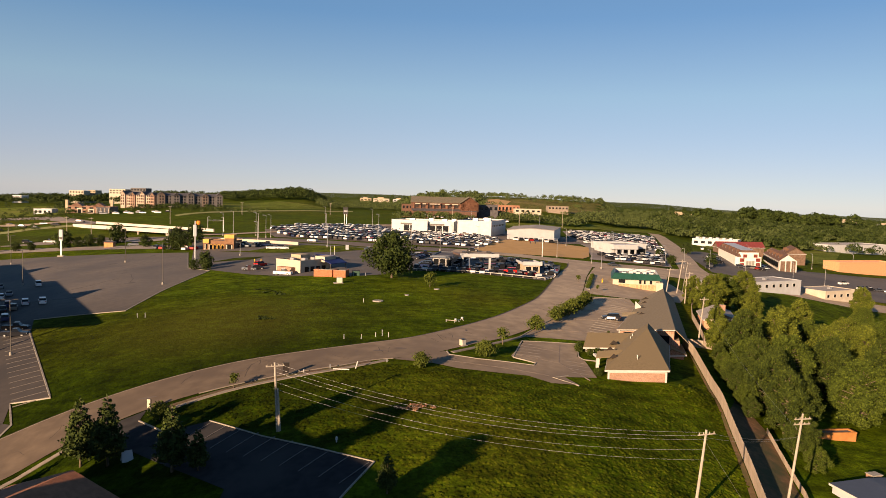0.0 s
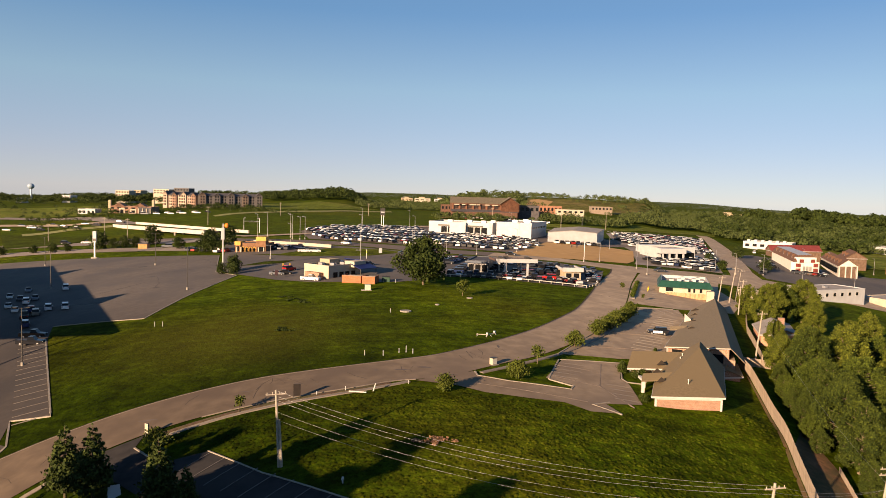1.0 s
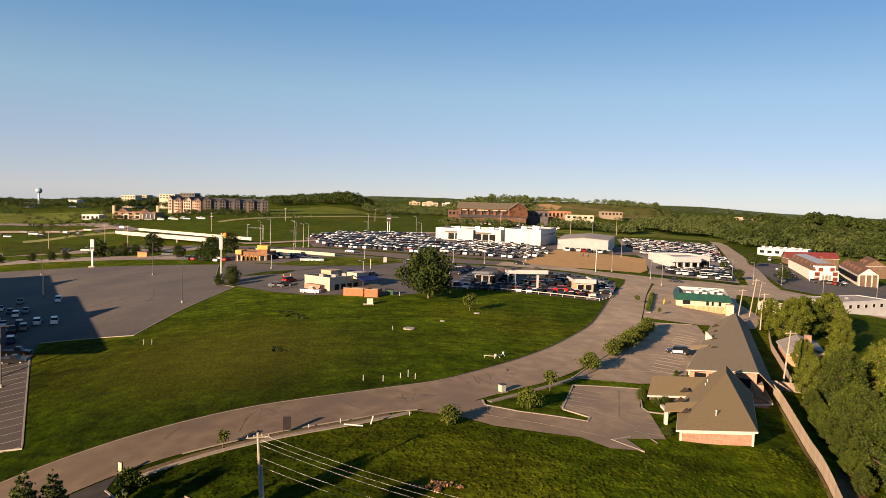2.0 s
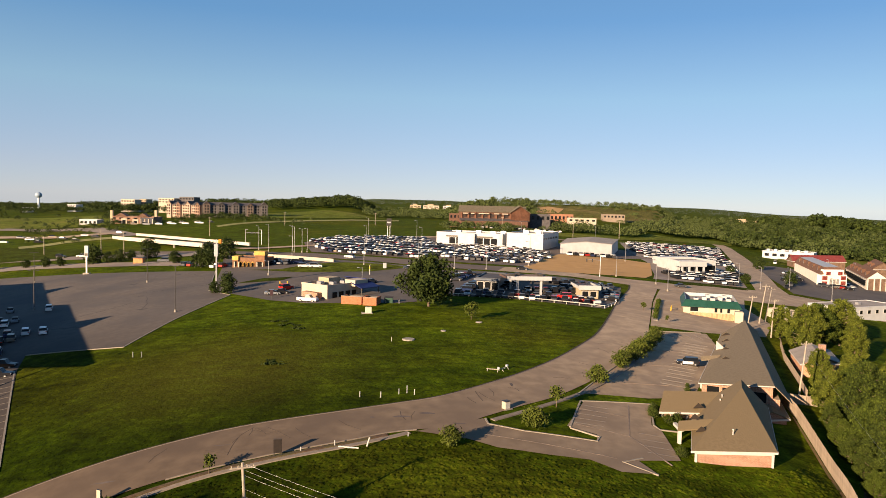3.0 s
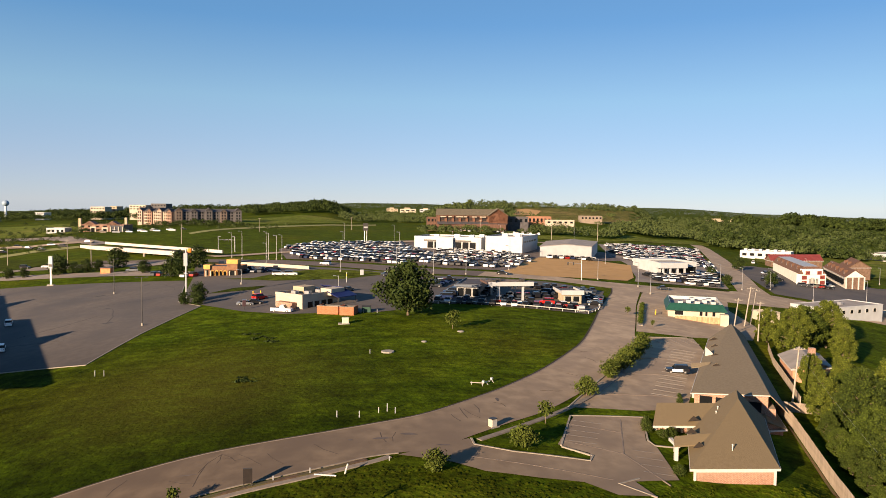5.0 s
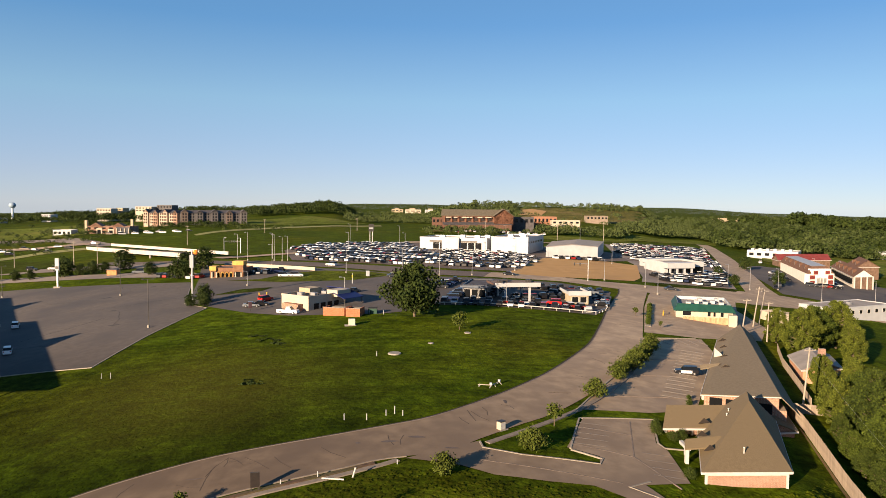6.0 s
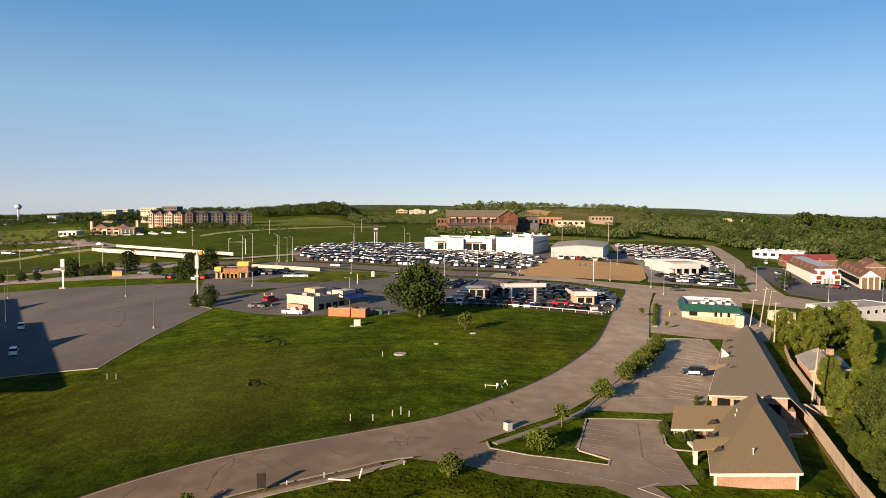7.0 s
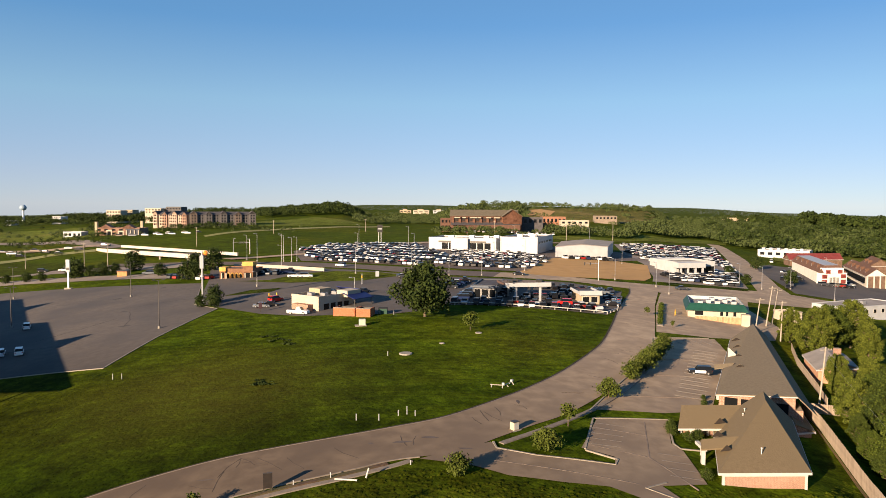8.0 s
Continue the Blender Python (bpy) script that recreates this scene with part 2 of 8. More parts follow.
LEAF = leaf_material("leaf", (0.0097, 0.0194, 0.0029), (0.0257, 0.0419, 0.0059), (0.0552, 0.0739, 0.0106))
LEAFDARK = leaf_material("leaf_dark", (0.0065, 0.0141, 0.0026), (0.0184, 0.0317, 0.0054), (0.0379, 0.0540, 0.0087))
LEAFLIGHT = leaf_material("leaf_light", (0.0194, 0.0316, 0.0041), (0.0434, 0.0608, 0.0071), (0.0845, 0.1005, 0.0155))
LEAFWARM = leaf_material("leaf_warm", (0.012, 0.019, 0.0030), (0.044, 0.060, 0.0060), (0.125, 0.145, 0.0170))
LEAFDEEP = leaf_material("leaf_deep", (0.005, 0.010, 0.0016), (0.017, 0.030, 0.0036), (0.062, 0.082, 0.0095))
LEAFMID = leaf_material("leaf_mid", (0.008, 0.015, 0.002), (0.029, 0.046, 0.0045), (0.076, 0.100, 0.0110))
NEEDLE = leaf_material("needle", (0.0070, 0.0150, 0.0035), (0.0210, 0.0350, 0.0070), (0.0560, 0.0760, 0.0150))
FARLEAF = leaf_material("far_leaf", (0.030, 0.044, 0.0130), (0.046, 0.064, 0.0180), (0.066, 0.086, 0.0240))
GLASS = plain("dark_glass", (0.008, 0.009, 0.010), 0.15, 0.0, 0.25)
RUBBER = plain("rubber", (0.02, 0.02, 0.02), 0.8)
STEEL = plain("galvanised_steel", (0.42, 0.42, 0.42), 0.45, 0.7)
DARKSTEEL = plain("dark_steel", (0.06, 0.055, 0.05), 0.5, 0.4)
GREENROOF = material("green_metal_roof", (0.0056, 0.0409, 0.0288), (0.0084, 0.0552, 0.0395), 0.8, 0.5)
TANWALL = material("tan_stucco", (0.3031, 0.2424, 0.1637), (0.3637, 0.2970, 0.2061), 0.5, 0.9, 0.01)
CREAM = material("cream_wall", (0.3575, 0.3113, 0.2422), (0.4151, 0.3633, 0.2883), 0.5, 0.9, 0.01)
ORANGE = plain("orange_sign", (0.75, 0.22, 0.03), 0.5)
REDPAINT = plain("red_paint", (0.50, 0.03, 0.02), 0.35)
REDROOF = material("red_roof", (0.150, 0.026, 0.024), (0.210, 0.042, 0.036), 0.5, 0.8, 0.02)
BLUEROOF = plain("blue_roof", (0.0080, 0.0150, 0.0900), 0.5)
FLATROOF = material("flat_roof", (0.2218, 0.1996, 0.1774), (0.2957, 0.2661, 0.2365), 0.3, 0.9)
DARKROOF = material("dark_roof", (0.055, 0.05, 0.055), (0.085, 0.08, 0.08), 0.5, 0.8)
YELLOW = plain("yellow_paint", (0.70, 0.42, 0.03), 0.5)
RUSSET = material("russet_roof", (0.1088, 0.0562, 0.0360), (0.1496, 0.0788, 0.0480), 1.5, 0.9, 0.02)
PAINT = paint_material("car_paint", [(0, (0.58, 0.58, 0.56)), (0.20, (0.014, 0.014, 0.015)), (0.52, (0.17, 0.185, 0.205)), (0.64, (0.045, 0.050, 0.058)), (0.84, (0.018, 0.030, 0.08)), (0.91, (0.26, 0.02, 0.015)), (0.95, (0.14, 0.125, 0.105))])
WHITEPAINT = paint_material("white_car_paint", [(0, (0.70, 0.70, 0.69)), (0.5, (0.62, 0.62, 0.62))])
DARKPAINT = paint_material("dark_car_paint", [(0, (0.0081, 0.0081, 0.0099)), (0.5, (0.0135, 0.0144, 0.0180))])
REDCAR = paint_material("red_car_paint", [(0, (0.50, 0.02, 0.015)), (0.5, (0.46, 0.018, 0.015))])



def corner_dim(m, centre, inner, outer, tone):
    """Darkens a paving's colour round a place, painting in the view's corner falloff."""
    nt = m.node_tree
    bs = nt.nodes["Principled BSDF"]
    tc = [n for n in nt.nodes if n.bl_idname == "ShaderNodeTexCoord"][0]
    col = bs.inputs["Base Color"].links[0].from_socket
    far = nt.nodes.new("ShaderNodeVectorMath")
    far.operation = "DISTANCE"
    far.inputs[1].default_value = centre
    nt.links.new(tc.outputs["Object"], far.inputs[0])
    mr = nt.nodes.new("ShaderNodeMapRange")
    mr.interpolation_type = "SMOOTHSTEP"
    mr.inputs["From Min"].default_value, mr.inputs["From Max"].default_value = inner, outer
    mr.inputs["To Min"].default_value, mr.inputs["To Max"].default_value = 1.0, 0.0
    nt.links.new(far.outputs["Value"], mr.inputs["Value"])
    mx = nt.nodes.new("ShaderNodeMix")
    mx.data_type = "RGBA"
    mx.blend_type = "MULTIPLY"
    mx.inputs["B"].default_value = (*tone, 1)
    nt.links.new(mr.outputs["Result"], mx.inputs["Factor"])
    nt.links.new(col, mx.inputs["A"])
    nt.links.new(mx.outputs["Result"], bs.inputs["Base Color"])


# lens falloff and overlit slopes at the left, painted into both pavings
corner_dim(ROADWAY, (-62, 92, 0), 30, 150, (0.28, 0.27, 0.275))
corner_dim(ASPHALT, (-95, 120, 0), 30, 100, (0.42, 0.41, 0.42))

# ---- terrain ----
COLUMNS = (-0.80, -0.62, -0.465, -0.306, -0.147, -0.100, -0.020, 0.053, 0.172, 0.285, 0.331, 0.491, 0.625, 0.80)
RANGES = (360, 430, 520, 700, 1000, 1600, 4500)
# ground level in metres along each bearing and range, fitted to the camera's view
LEVELS = (
    (-6.5, -6, -4, -3, -2, -5, -70),
    (-1.6, 0.5, 3, 4, 3.5, -6, -55),
    (2.2, 4.5, 8, 10, 8, 4, -40),
    (5.3, 6.5, 11, 15, 15, 16, -8),
    (7.6, 8, 10, 15, 28, 24, 24),
    (7.9, 8.4, 10.6, 13.4, 16, 14, 32.5),
    (8.2, 8.7, 10.6, 13, 14, 14, 32.5),
    (8.2, 8.7, 11.5, 17, 29.5, 20, 24),
    (7.1, 7.6, 8.2, 16, 31.5, 20, 27),
    (4.8, 5.0, 5.6, 12, 28, 14, 25),
    (3.8, 4.0, 4.6, 6, 7.5, 8, 24),
    (-1.2, -1.4, -1.2, 1, 3.5, 5, -10),
    (-6.5, -6.8, -6.8, -4, -2, -3, -26),
    (-11, -11, -11, -8, -7, -7, -40),
)


def ease(a, b, v):
    v = min(1.0, max(0.0, (v - a) / (b - a)))
    return v * v * (3 - 2 * v)


def ground_z(x, y):
    d = max(y - 22.0, 40.0)
    u = (x - 2.0) / d
    if abs(u) > 0.68:
        u = math.copysign(0.68 + 0.1 * math.tanh((abs(u) - 0.68) / 0.1), u)
    g = math.log(min(d, 420.0) / 100.0)
    # near ground is curved to offset the lens's bow in the view
    near = 2.26 - 0.26 * u - 20.23 * u * u + 5.43 * g - 0.52 * g * g - 1.57 * u * g - 10.8 * u * u * g
    # mound that levels the office wall's foot as the camera sees it
    near += 1.5 * math.exp(-((x - 47.5) ** 2 + (y - 114.5) ** 2) / 40.0)
    r = y - 33.5
    if r < 290:
        return near
    b = (x - 1.7) / r
    b = min(0.799, max(-0.799, b))
    i = max(k for k in range(len(COLUMNS) - 1) if COLUMNS[k] <= b)
    s = ease(COLUMNS[i], COLUMNS[i + 1], b)
    rr = min(4499.0, max(360.0, r))
    j = max(k for k in range(len(RANGES) - 1) if RANGES[k] <= rr)
    q = (rr - RANGES[j]) / (RANGES[j + 1] - RANGES[j])
    far = [(1 - s) * LEVELS[i][k] + s * LEVELS[i + 1][k] for k in (j, j + 1)]
    far = far[0] * (1 - q) + far[1] * q
    w = ease(290, 380, r)
    return near * (1 - w) + far * w


def spaced(lo, hi, a, b, fine, grow):
    """Grid lines, fine between a and b and wider apart beyond."""
    out = list(np.arange(a, b + 0.01, fine))
    step, v = fine, b
    while v < hi:
        step *= grow
        v = min(hi, v + step)
        out.append(v)
    step, v = fine, a
    while v > lo:
        step *= grow
        v = max(lo, v - step)
        out.insert(0, v)
    return out


def ground_sheet():
    xs, ys = spaced(-4200, 4200, -180, 180, 3.0, 1.03), spaced(-600, 4900, 45, 280, 3.0, 1.018)
    verts = [(x, y, ground_z(x, y)) for y in ys for x in xs]
    n = len(xs)
    faces = [(j * n + i, j * n + i + 1, j * n + n + i + 1, j * n + n + i) for j in range(len(ys) - 1) for i in range(n - 1)]
    me = bpy.data.meshes.new("ground")
    me.from_pydata(verts, [], faces)
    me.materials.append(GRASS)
    for p in me.polygons:
        p.use_smooth = True
    return tagged(new("ground", me), "mown grass ground curved to fit the view, reaching out to low hills", "ground", "", "structure")


ground = ground_sheet()


# ---- building helpers ----
def finish(name, bm, mat, smooth=False):
    me = bpy.data.meshes.new(name)
    bmesh.ops.recalc_face_normals(bm, faces=bm.faces[:])
    bm.to_mesh(me)
    bm.free()
    me.materials.append(mat)
    if smooth:
        for p in me.polygons:
            p.use_smooth = True
    return me


def part(name, bm, mat, parent, label="", smooth=False):
    me = finish(name, bm, mat, smooth) if isinstance(bm, bmesh.types.BMesh) else bm
    ob = new(name, me)
    if parent:
        ob.parent = parent
    return tagged(ob, label)


def thing(name, x, y, turn=0.0, label="", category="", group="", z=None, kind=""):
    ob = new(name)
    ob.matrix_world = pose(x, y, ground_z(x, y) if z is None else z, 0, 0, turn)
    return tagged(ob, label, category, group, kind)


def solid(name, bm, mat, x, y, turn, label, category, group="", z=None, kind="", smooth=False):
    ob = new(name, finish(name, bm, mat, smooth))
    ob.matrix_world = pose(x, y, ground_z(x, y) if z is None else z, 0, 0, turn)
    return tagged(ob, label, category, group, kind)


def box(bm, x0, y0, z0, x1, y1, z1):
    v = [bm.verts.new(p) for p in ((x0, y0, z0), (x1, y0, z0), (x1, y1, z0), (x0, y1, z0), (x0, y0, z1), (x1, y0, z1), (x1, y1, z1), (x0, y1, z1))]
    for f in ((3, 2, 1, 0), (4, 5, 6, 7), (0, 1, 5, 4), (1, 2, 6, 5), (2, 3, 7, 6), (3, 0, 4, 7)):
        bm.faces.new([v[i] for i in f])
    return bm


def boxes(*rows):
    bm = bmesh.new()
    for r in rows:
        box(bm, *r)
    return bm


def bevelled(bm, w):
    bmesh.ops.bevel(bm, geom=bm.edges[:], offset=w, segments=1, affect="EDGES")
    return bm


def tube(bm, p, q, r0, r1, n=8):
    p, q = Vector(p), Vector(q)
    m = (q - p).to_track_quat("Z", "Y").to_matrix()
    a = [bm.verts.new(p + m @ Vector((r0 * math.cos(k * 2 * math.pi / n), r0 * math.sin(k * 2 * math.pi / n), 0))) for k in range(n)]
    b = [bm.verts.new(q + m @ Vector((r1 * math.cos(k * 2 * math.pi / n), r1 * math.sin(k * 2 * math.pi / n), 0))) for k in range(n)]
    for k in range(n):
        bm.faces.new((a[k], a[(k + 1) % n], b[(k + 1) % n], b[k]))
    bm.faces.new(a[::-1])
    bm.faces.new(b)
    return bm


def tubes(*rows, n=8):
    bm = bmesh.new()
    for p, q, r0, r1 in rows:
        tube(bm, p, q, r0, r1, n)
    return bm


def prism(bm, outline, z0, z1):
    """An upright prism over a plan outline; z1 may be a list of heights."""
    tops = z1 if isinstance(z1, (list, tuple)) else [z1] * len(outline)
    a = [bm.verts.new((x, y, z0)) for x, y in outline]
    b = [bm.verts.new((x, y, t)) for (x, y), t in zip(outline, tops)]
    n = len(outline)
    for k in range(n):
        bm.faces.new((a[k], a[(k + 1) % n], b[(k + 1) % n], b[k]))
    bm.faces.new(a[::-1])
    bm.faces.new(b)
    return bm


def shell(points, faces, thick=0.0):
    """A sheet of the given corners and faces, thickened downwards."""
    bm = bmesh.new()
    v = [bm.verts.new(p) for p in points]
    for f in faces:
        bm.faces.new([v[i] for i in f])
    if thick:
        low = [bm.verts.new((p[0], p[1], p[2] - thick)) for p in points]
        edges = {}
        for f in faces:
            for a, b in zip(f, f[1:] + f[:1]):
                edges[(a, b)] = True
        for f in faces:
            bm.faces.new([low[i] for i in reversed(f)])
        for a, b in edges:
            if (b, a) not in edges:
                bm.faces.new((v[a], low[a], low[b], v[b]))
    return bm


def smooth_line(points, per=6):
    """A Catmull-Rom line through the points."""
    out = []
    n = len(points)
    for i in range(n - 1):
        p0, p1, p2, p3 = (Vector((*points[max(0, min(n - 1, k))], 0)) for k in (i - 1, i, i + 1, i + 2))
        for s in range(per):
            t = s / per
            v = 0.5 * (2 * p1 + (p2 - p0) * t + (2 * p0 - 5 * p1 + 4 * p2 - p3) * t * t + (3 * p1 - p0 - 3 * p2 + p3) * t ** 3)
            out.append((v.x, v.y))
    out.append(tuple(points[-1]))
    return out


def drape(name, outline, lift, mat, label, category="", step=4.0, kind="structure"):
    """A thin paved sheet that lies on the terrain within the outline."""
    bm = bmesh.new()
    f = bm.faces.new([bm.verts.new((x, y, 0)) for x, y in outline])
    f.normal_update()
    bmesh.ops.triangulate(bm, faces=[f])
    for axis in (0, 1):
        lo, hi = min(p[axis] for p in outline), max(p[axis] for p in outline)
        v = math.floor(lo / step) * step + step
        while v < hi:
            no = (1, 0, 0) if axis == 0 else (0, 1, 0)
            bmesh.ops.bisect_plane(bm, geom=bm.verts[:] + bm.edges[:] + bm.faces[:], plane_co=(v, v, 0), plane_no=no, dist=1e-4)
            v += step
    for v in bm.verts:
        v.co.z = ground_z(v.co.x, v.co.y) + lift
    bm.normal_update()
    top = bm.faces[:]
    if sum(fc.normal.z for fc in top) < 0:
        bmesh.ops.reverse_faces(bm, faces=top)
    me = bpy.data.meshes.new(name)
    bm.to_mesh(me)
    bm.free()
    me.materials.append(mat)
    for p in me.polygons:
        p.use_smooth = True
    return tagged(new(name, me), label, category or name.replace("_", " "), "", kind)


def kerb(name, line, mat, label, width=0.25, height=0.16, lift=0.0, step=2.0, kind="structure", category="kerb", parent=None):
    """A raised strip that follows a line over the terrain."""
    pts = []
    for a, b in zip(line, line[1:]):
        n = max(1, int(math.dist(a, b) / step))
        pts += [(a[0] + (b[0] - a[0]) * k / n, a[1] + (b[1] - a[1]) * k / n) for k in range(n)]
    pts.append(line[-1])
    bm = bmesh.new()
    rings = []
    for i, p in enumerate(pts):
        a, b = pts[max(0, i - 1)], pts[min(len(pts) - 1, i + 1)]
        d = Vector((b[0] - a[0], b[1] - a[1], 0)).normalized()
        s = Vector((-d.y, d.x, 0)) * width / 2
        z = ground_z(*p) + lift
        c = Vector((*p, z))
        rings.append([bm.verts.new(c + v) for v in (s + Vector((0, 0, -0.2)), s * 0.9 + Vector((0, 0, height)), -s * 0.9 + Vector((0, 0, height)), -s + Vector((0, 0, -0.2)))])
    for r, q in zip(rings, rings[1:]):
        for k in range(3):
            bm.faces.new((r[k], r[k + 1], q[k + 1], q[k]))
    bm.faces.new(rings[0])
    bm.faces.new(rings[-1][::-1])
    ob = new(name, finish(name, bm, mat))
    if parent:
        ob.parent = parent
        return ob
    return tagged(ob, label, category, "", kind)

# ---- roads, lots and kerbs ----
PALELOT = material("pale_asphalt", (0.20, 0.165, 0.135), (0.26, 0.215, 0.175), 0.5, 0.9, 0.01, 0, 0.04, (0.17, 0.14, 0.12))
ROAD_N = [(-78, 92), (-66, 100), (-58.9, 105.3), (-50, 110), (-40.7, 114.6), (-32, 118.3), (-25.5, 120.8), (-18.8, 122.8), (-11.9, 125.0), (-4.6, 128.1), (2.3, 132.0), (10.1, 139.9), (16.6, 148.0), (23.7, 158.9), (32.0, 174.8), (36.9, 186.0), (44.4, 208.4), (52.9, 235.6), (62.6, 262.4), (67, 280)]
ROAD_S = [(-70, 78), (-60, 84), (-50, 93.5), (-44, 99), (-37, 103.6), (-30, 107), (-20, 110.6), (-10.2, 114.2), (-4.5, 117.0), (-1.0, 118.0), (4.0, 119.5), (8.3, 123.8), (13.6, 129.0), (19.4, 134.6), (25.1, 142.2), (32.3, 153.4), (39.5, 167), (46.6, 181.8), (51.6, 198.5), (55.2, 210.3), (64, 240), (73.4, 268.2), (77, 280)]
north, south = smooth_line(ROAD_N, 4), smooth_line(ROAD_S, 4)
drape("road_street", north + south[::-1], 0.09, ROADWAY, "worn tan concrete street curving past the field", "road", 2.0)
kerb("kerb_field", north, FIELDKERB, "worn low concrete kerb along the field", 0.2, 0.12)
DARKEDGE = material("dark_edging", (0.020, 0.015, 0.009), (0.038, 0.028, 0.017), 1.5, 0.95, 0.02)
edge_line = [(b[0] - (c[1] - a[1]) / math.dist(a, c) * 0.36, b[1] + (c[0] - a[0]) / math.dist(a, c) * 0.36) for a, b, c in zip(north, north[1:], north[2:])]
kerb("soil_edge", edge_line, DARKEDGE, "thin dark strip behind the street's kerb", 0.42, 0.05, 0, 2, "structure", "soil")
kerb("kerb_south", smooth_line(ROAD_S[5:10], 4), FIELDKERB, "worn concrete kerb along the street", 0.2, 0.12)

# big store's parking lot
LOT_A = [(-230, 116), (-61.0, 111.5), (-64.0, 119.4), (-56.9, 117.6), (-84.0, 165.5), (-89.1, 177.0), (-65.7, 172.9), (-64.3, 196.4), (-60.5, 227.8), (-70.1, 237.6), (-84.1, 285.2), (-140.8, 301.5), (-260, 330)]
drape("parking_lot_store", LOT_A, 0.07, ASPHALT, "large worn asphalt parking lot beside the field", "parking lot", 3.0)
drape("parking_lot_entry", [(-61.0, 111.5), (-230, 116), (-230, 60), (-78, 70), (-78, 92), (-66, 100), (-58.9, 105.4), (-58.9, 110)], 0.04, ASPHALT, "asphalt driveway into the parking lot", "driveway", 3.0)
kerb("kerb_store_lot", [(-58.9, 106.0), (-58.9, 109.9), (-64.1, 119.3), (-56.7, 117.5), (-84.3, 165.3)], KERB, "white kerb round the corner of the parking lot", 0.3, 0.16)
kerb("kerb_store_field", [(-89.1, 177.0), (-65.7, 172.7), (-64.3, 196.4), (-60.5, 227.8), (-70.1, 237.6), (-84.1, 285.2)], KERB, "concrete kerb between parking lot and field", 0.25, 0.14)

# small dark lot in front
LOT_B = [(-44.0, 98.9), (-36.5, 103.6), (-36.3, 100.2), (-30.9, 94.6), (-25.4, 95.9), (-17.0, 88.7), (-7.2, 82.2), (-2.6, 79.4), (-5.7, 72.5), (-12, 60), (-19, 70), (-18.9, 77.2), (-27.6, 85.0), (-34.3, 91.4), (-37.4, 94.2)]
drape("parking_lot_small", LOT_B, 0.05, BLACKTOP, "small dark blacktop parking lot with worn white lines", "parking lot", 3.0)
kerb("kerb_small_lot", [(-36.3, 100.2), (-30.9, 94.6)], KERB, "white kerb by the lot's entrance", 0.25, 0.15)
kerb("kerb_small_lot_edge", [(-25.4, 95.9), (-17.0, 88.7), (-7.2, 82.2), (-2.6, 79.4), (-5.7, 72.5), (-10, 63)], KERB, "white kerb round the small dark lot", 0.18, 0.15)

# sidewalks
kerb("sidewalk_south", smooth_line([(-52, 88.5), (-45, 96.0), (-40.5, 99.8)], 4), FIELDKERB, "narrow concrete sidewalk", 0.95, 0.1, 0, 2, "structure", "sidewalk")
kerb("sidewalk_verge", smooth_line([(-33.5, 102.3), (-26, 106.2), (-18.5, 109.2), (-10.1, 112.4), (-4.5, 115.3), (-2.0, 117.0)], 4), FIELDKERB, "narrow concrete sidewalk along the street", 0.95, 0.1, 0, 2, "structure", "sidewalk")
kerb("sidewalk_island", smooth_line([(9.3, 122.7), (14.4, 127.4), (20.2, 133.3), (26.2, 140.6), (33.4, 151.8), (41, 166), (47.6, 180.0)], 4), FIELDKERB, "narrow concrete sidewalk along the hedge", 0.95, 0.12, 0, 2, "structure", "sidewalk")

# office driveway and lots
DRIVE = [(-1.0, 117.4), (5.6, 115.5), (9.4, 113.2), (15.7, 112.2), (20.8, 112.0), (24.2, 109.6), (28.8, 110.4), (27.2, 113.6), (33.2, 115.6), (33.5, 125.0), (32.6, 127.2), (34.9, 136.4), (24.0, 134.0), (19.6, 122.6), (23.4, 120.6), (22.9, 118.4), (13.4, 119.5), (8.6, 121.2), (8.0, 123.0), (4.0, 120.5)]
drape("driveway_office", DRIVE, 0.10, ROADWAY, "tan concrete driveway and forecourt of the offices", "driveway", 3.0)
kerb("kerb_island", [(8.3, 123.0), (8.6, 121.0), (13.4, 119.3), (22.9, 118.2), (23.6, 119.8), (20.0, 122.0)], KERB, "pale kerb round the planted island", 0.3, 0.17)
kerb("kerb_forecourt", [(20.0, 122.4), (23.5, 134.1), (35.4, 136.7)], KERB, "pale kerb of the forecourt", 0.28, 0.16)
kerb("kerb_entrance", [(34.6, 135.0), (32.9, 127.2), (33.4, 125.7), (36.3, 126.0)], KERB, "pale kerb beside the entrance bed", 0.25, 0.16)
kerb("kerb_lawn", [(28.0, 114.6), (25.0, 112.5), (28.8, 110.2)], KERB, "pale kerb at the lawn's corner", 0.28, 0.16)
LOT_C = [(24.0, 138.0), (35.5, 139.6), (44.2, 143.5), (64.0, 187), (66, 199.5), (49.5, 193.0), (46, 182), (36, 160)]
drape("parking_lot_office", LOT_C, 0.05, ROADWAY, "worn concrete parking lot beside the offices", "parking lot", 3.0)
kerb("kerb_office_lot", [(24.0, 138.0), (30, 149.5), (38.5, 165), (46, 181), (49.5, 193.0)], KERB, "kerb between hedge and parking lot", 0.25, 0.15)
kerb("kerb_office_lot_end", [(50.0, 193.6), (64.5, 199.3)], KERB, "kerb at the end of the parking lot", 0.3, 0.16)
drape("parking_lot_green", [(52.6, 200.6), (66, 200.5), (84, 207), (94, 226), (96, 250), (104, 270), (76, 272), (73.4, 266), (64, 239)], 0.05, ROADWAY, "tan concrete lot round the green roofed shop", "parking lot", 4.0)
kerb("kerb_median", [(56.0, 208.8), (61.4, 226), (67.6, 245.5)], KERB, "planted kerb strip beside the street", 1.6, 0.16)

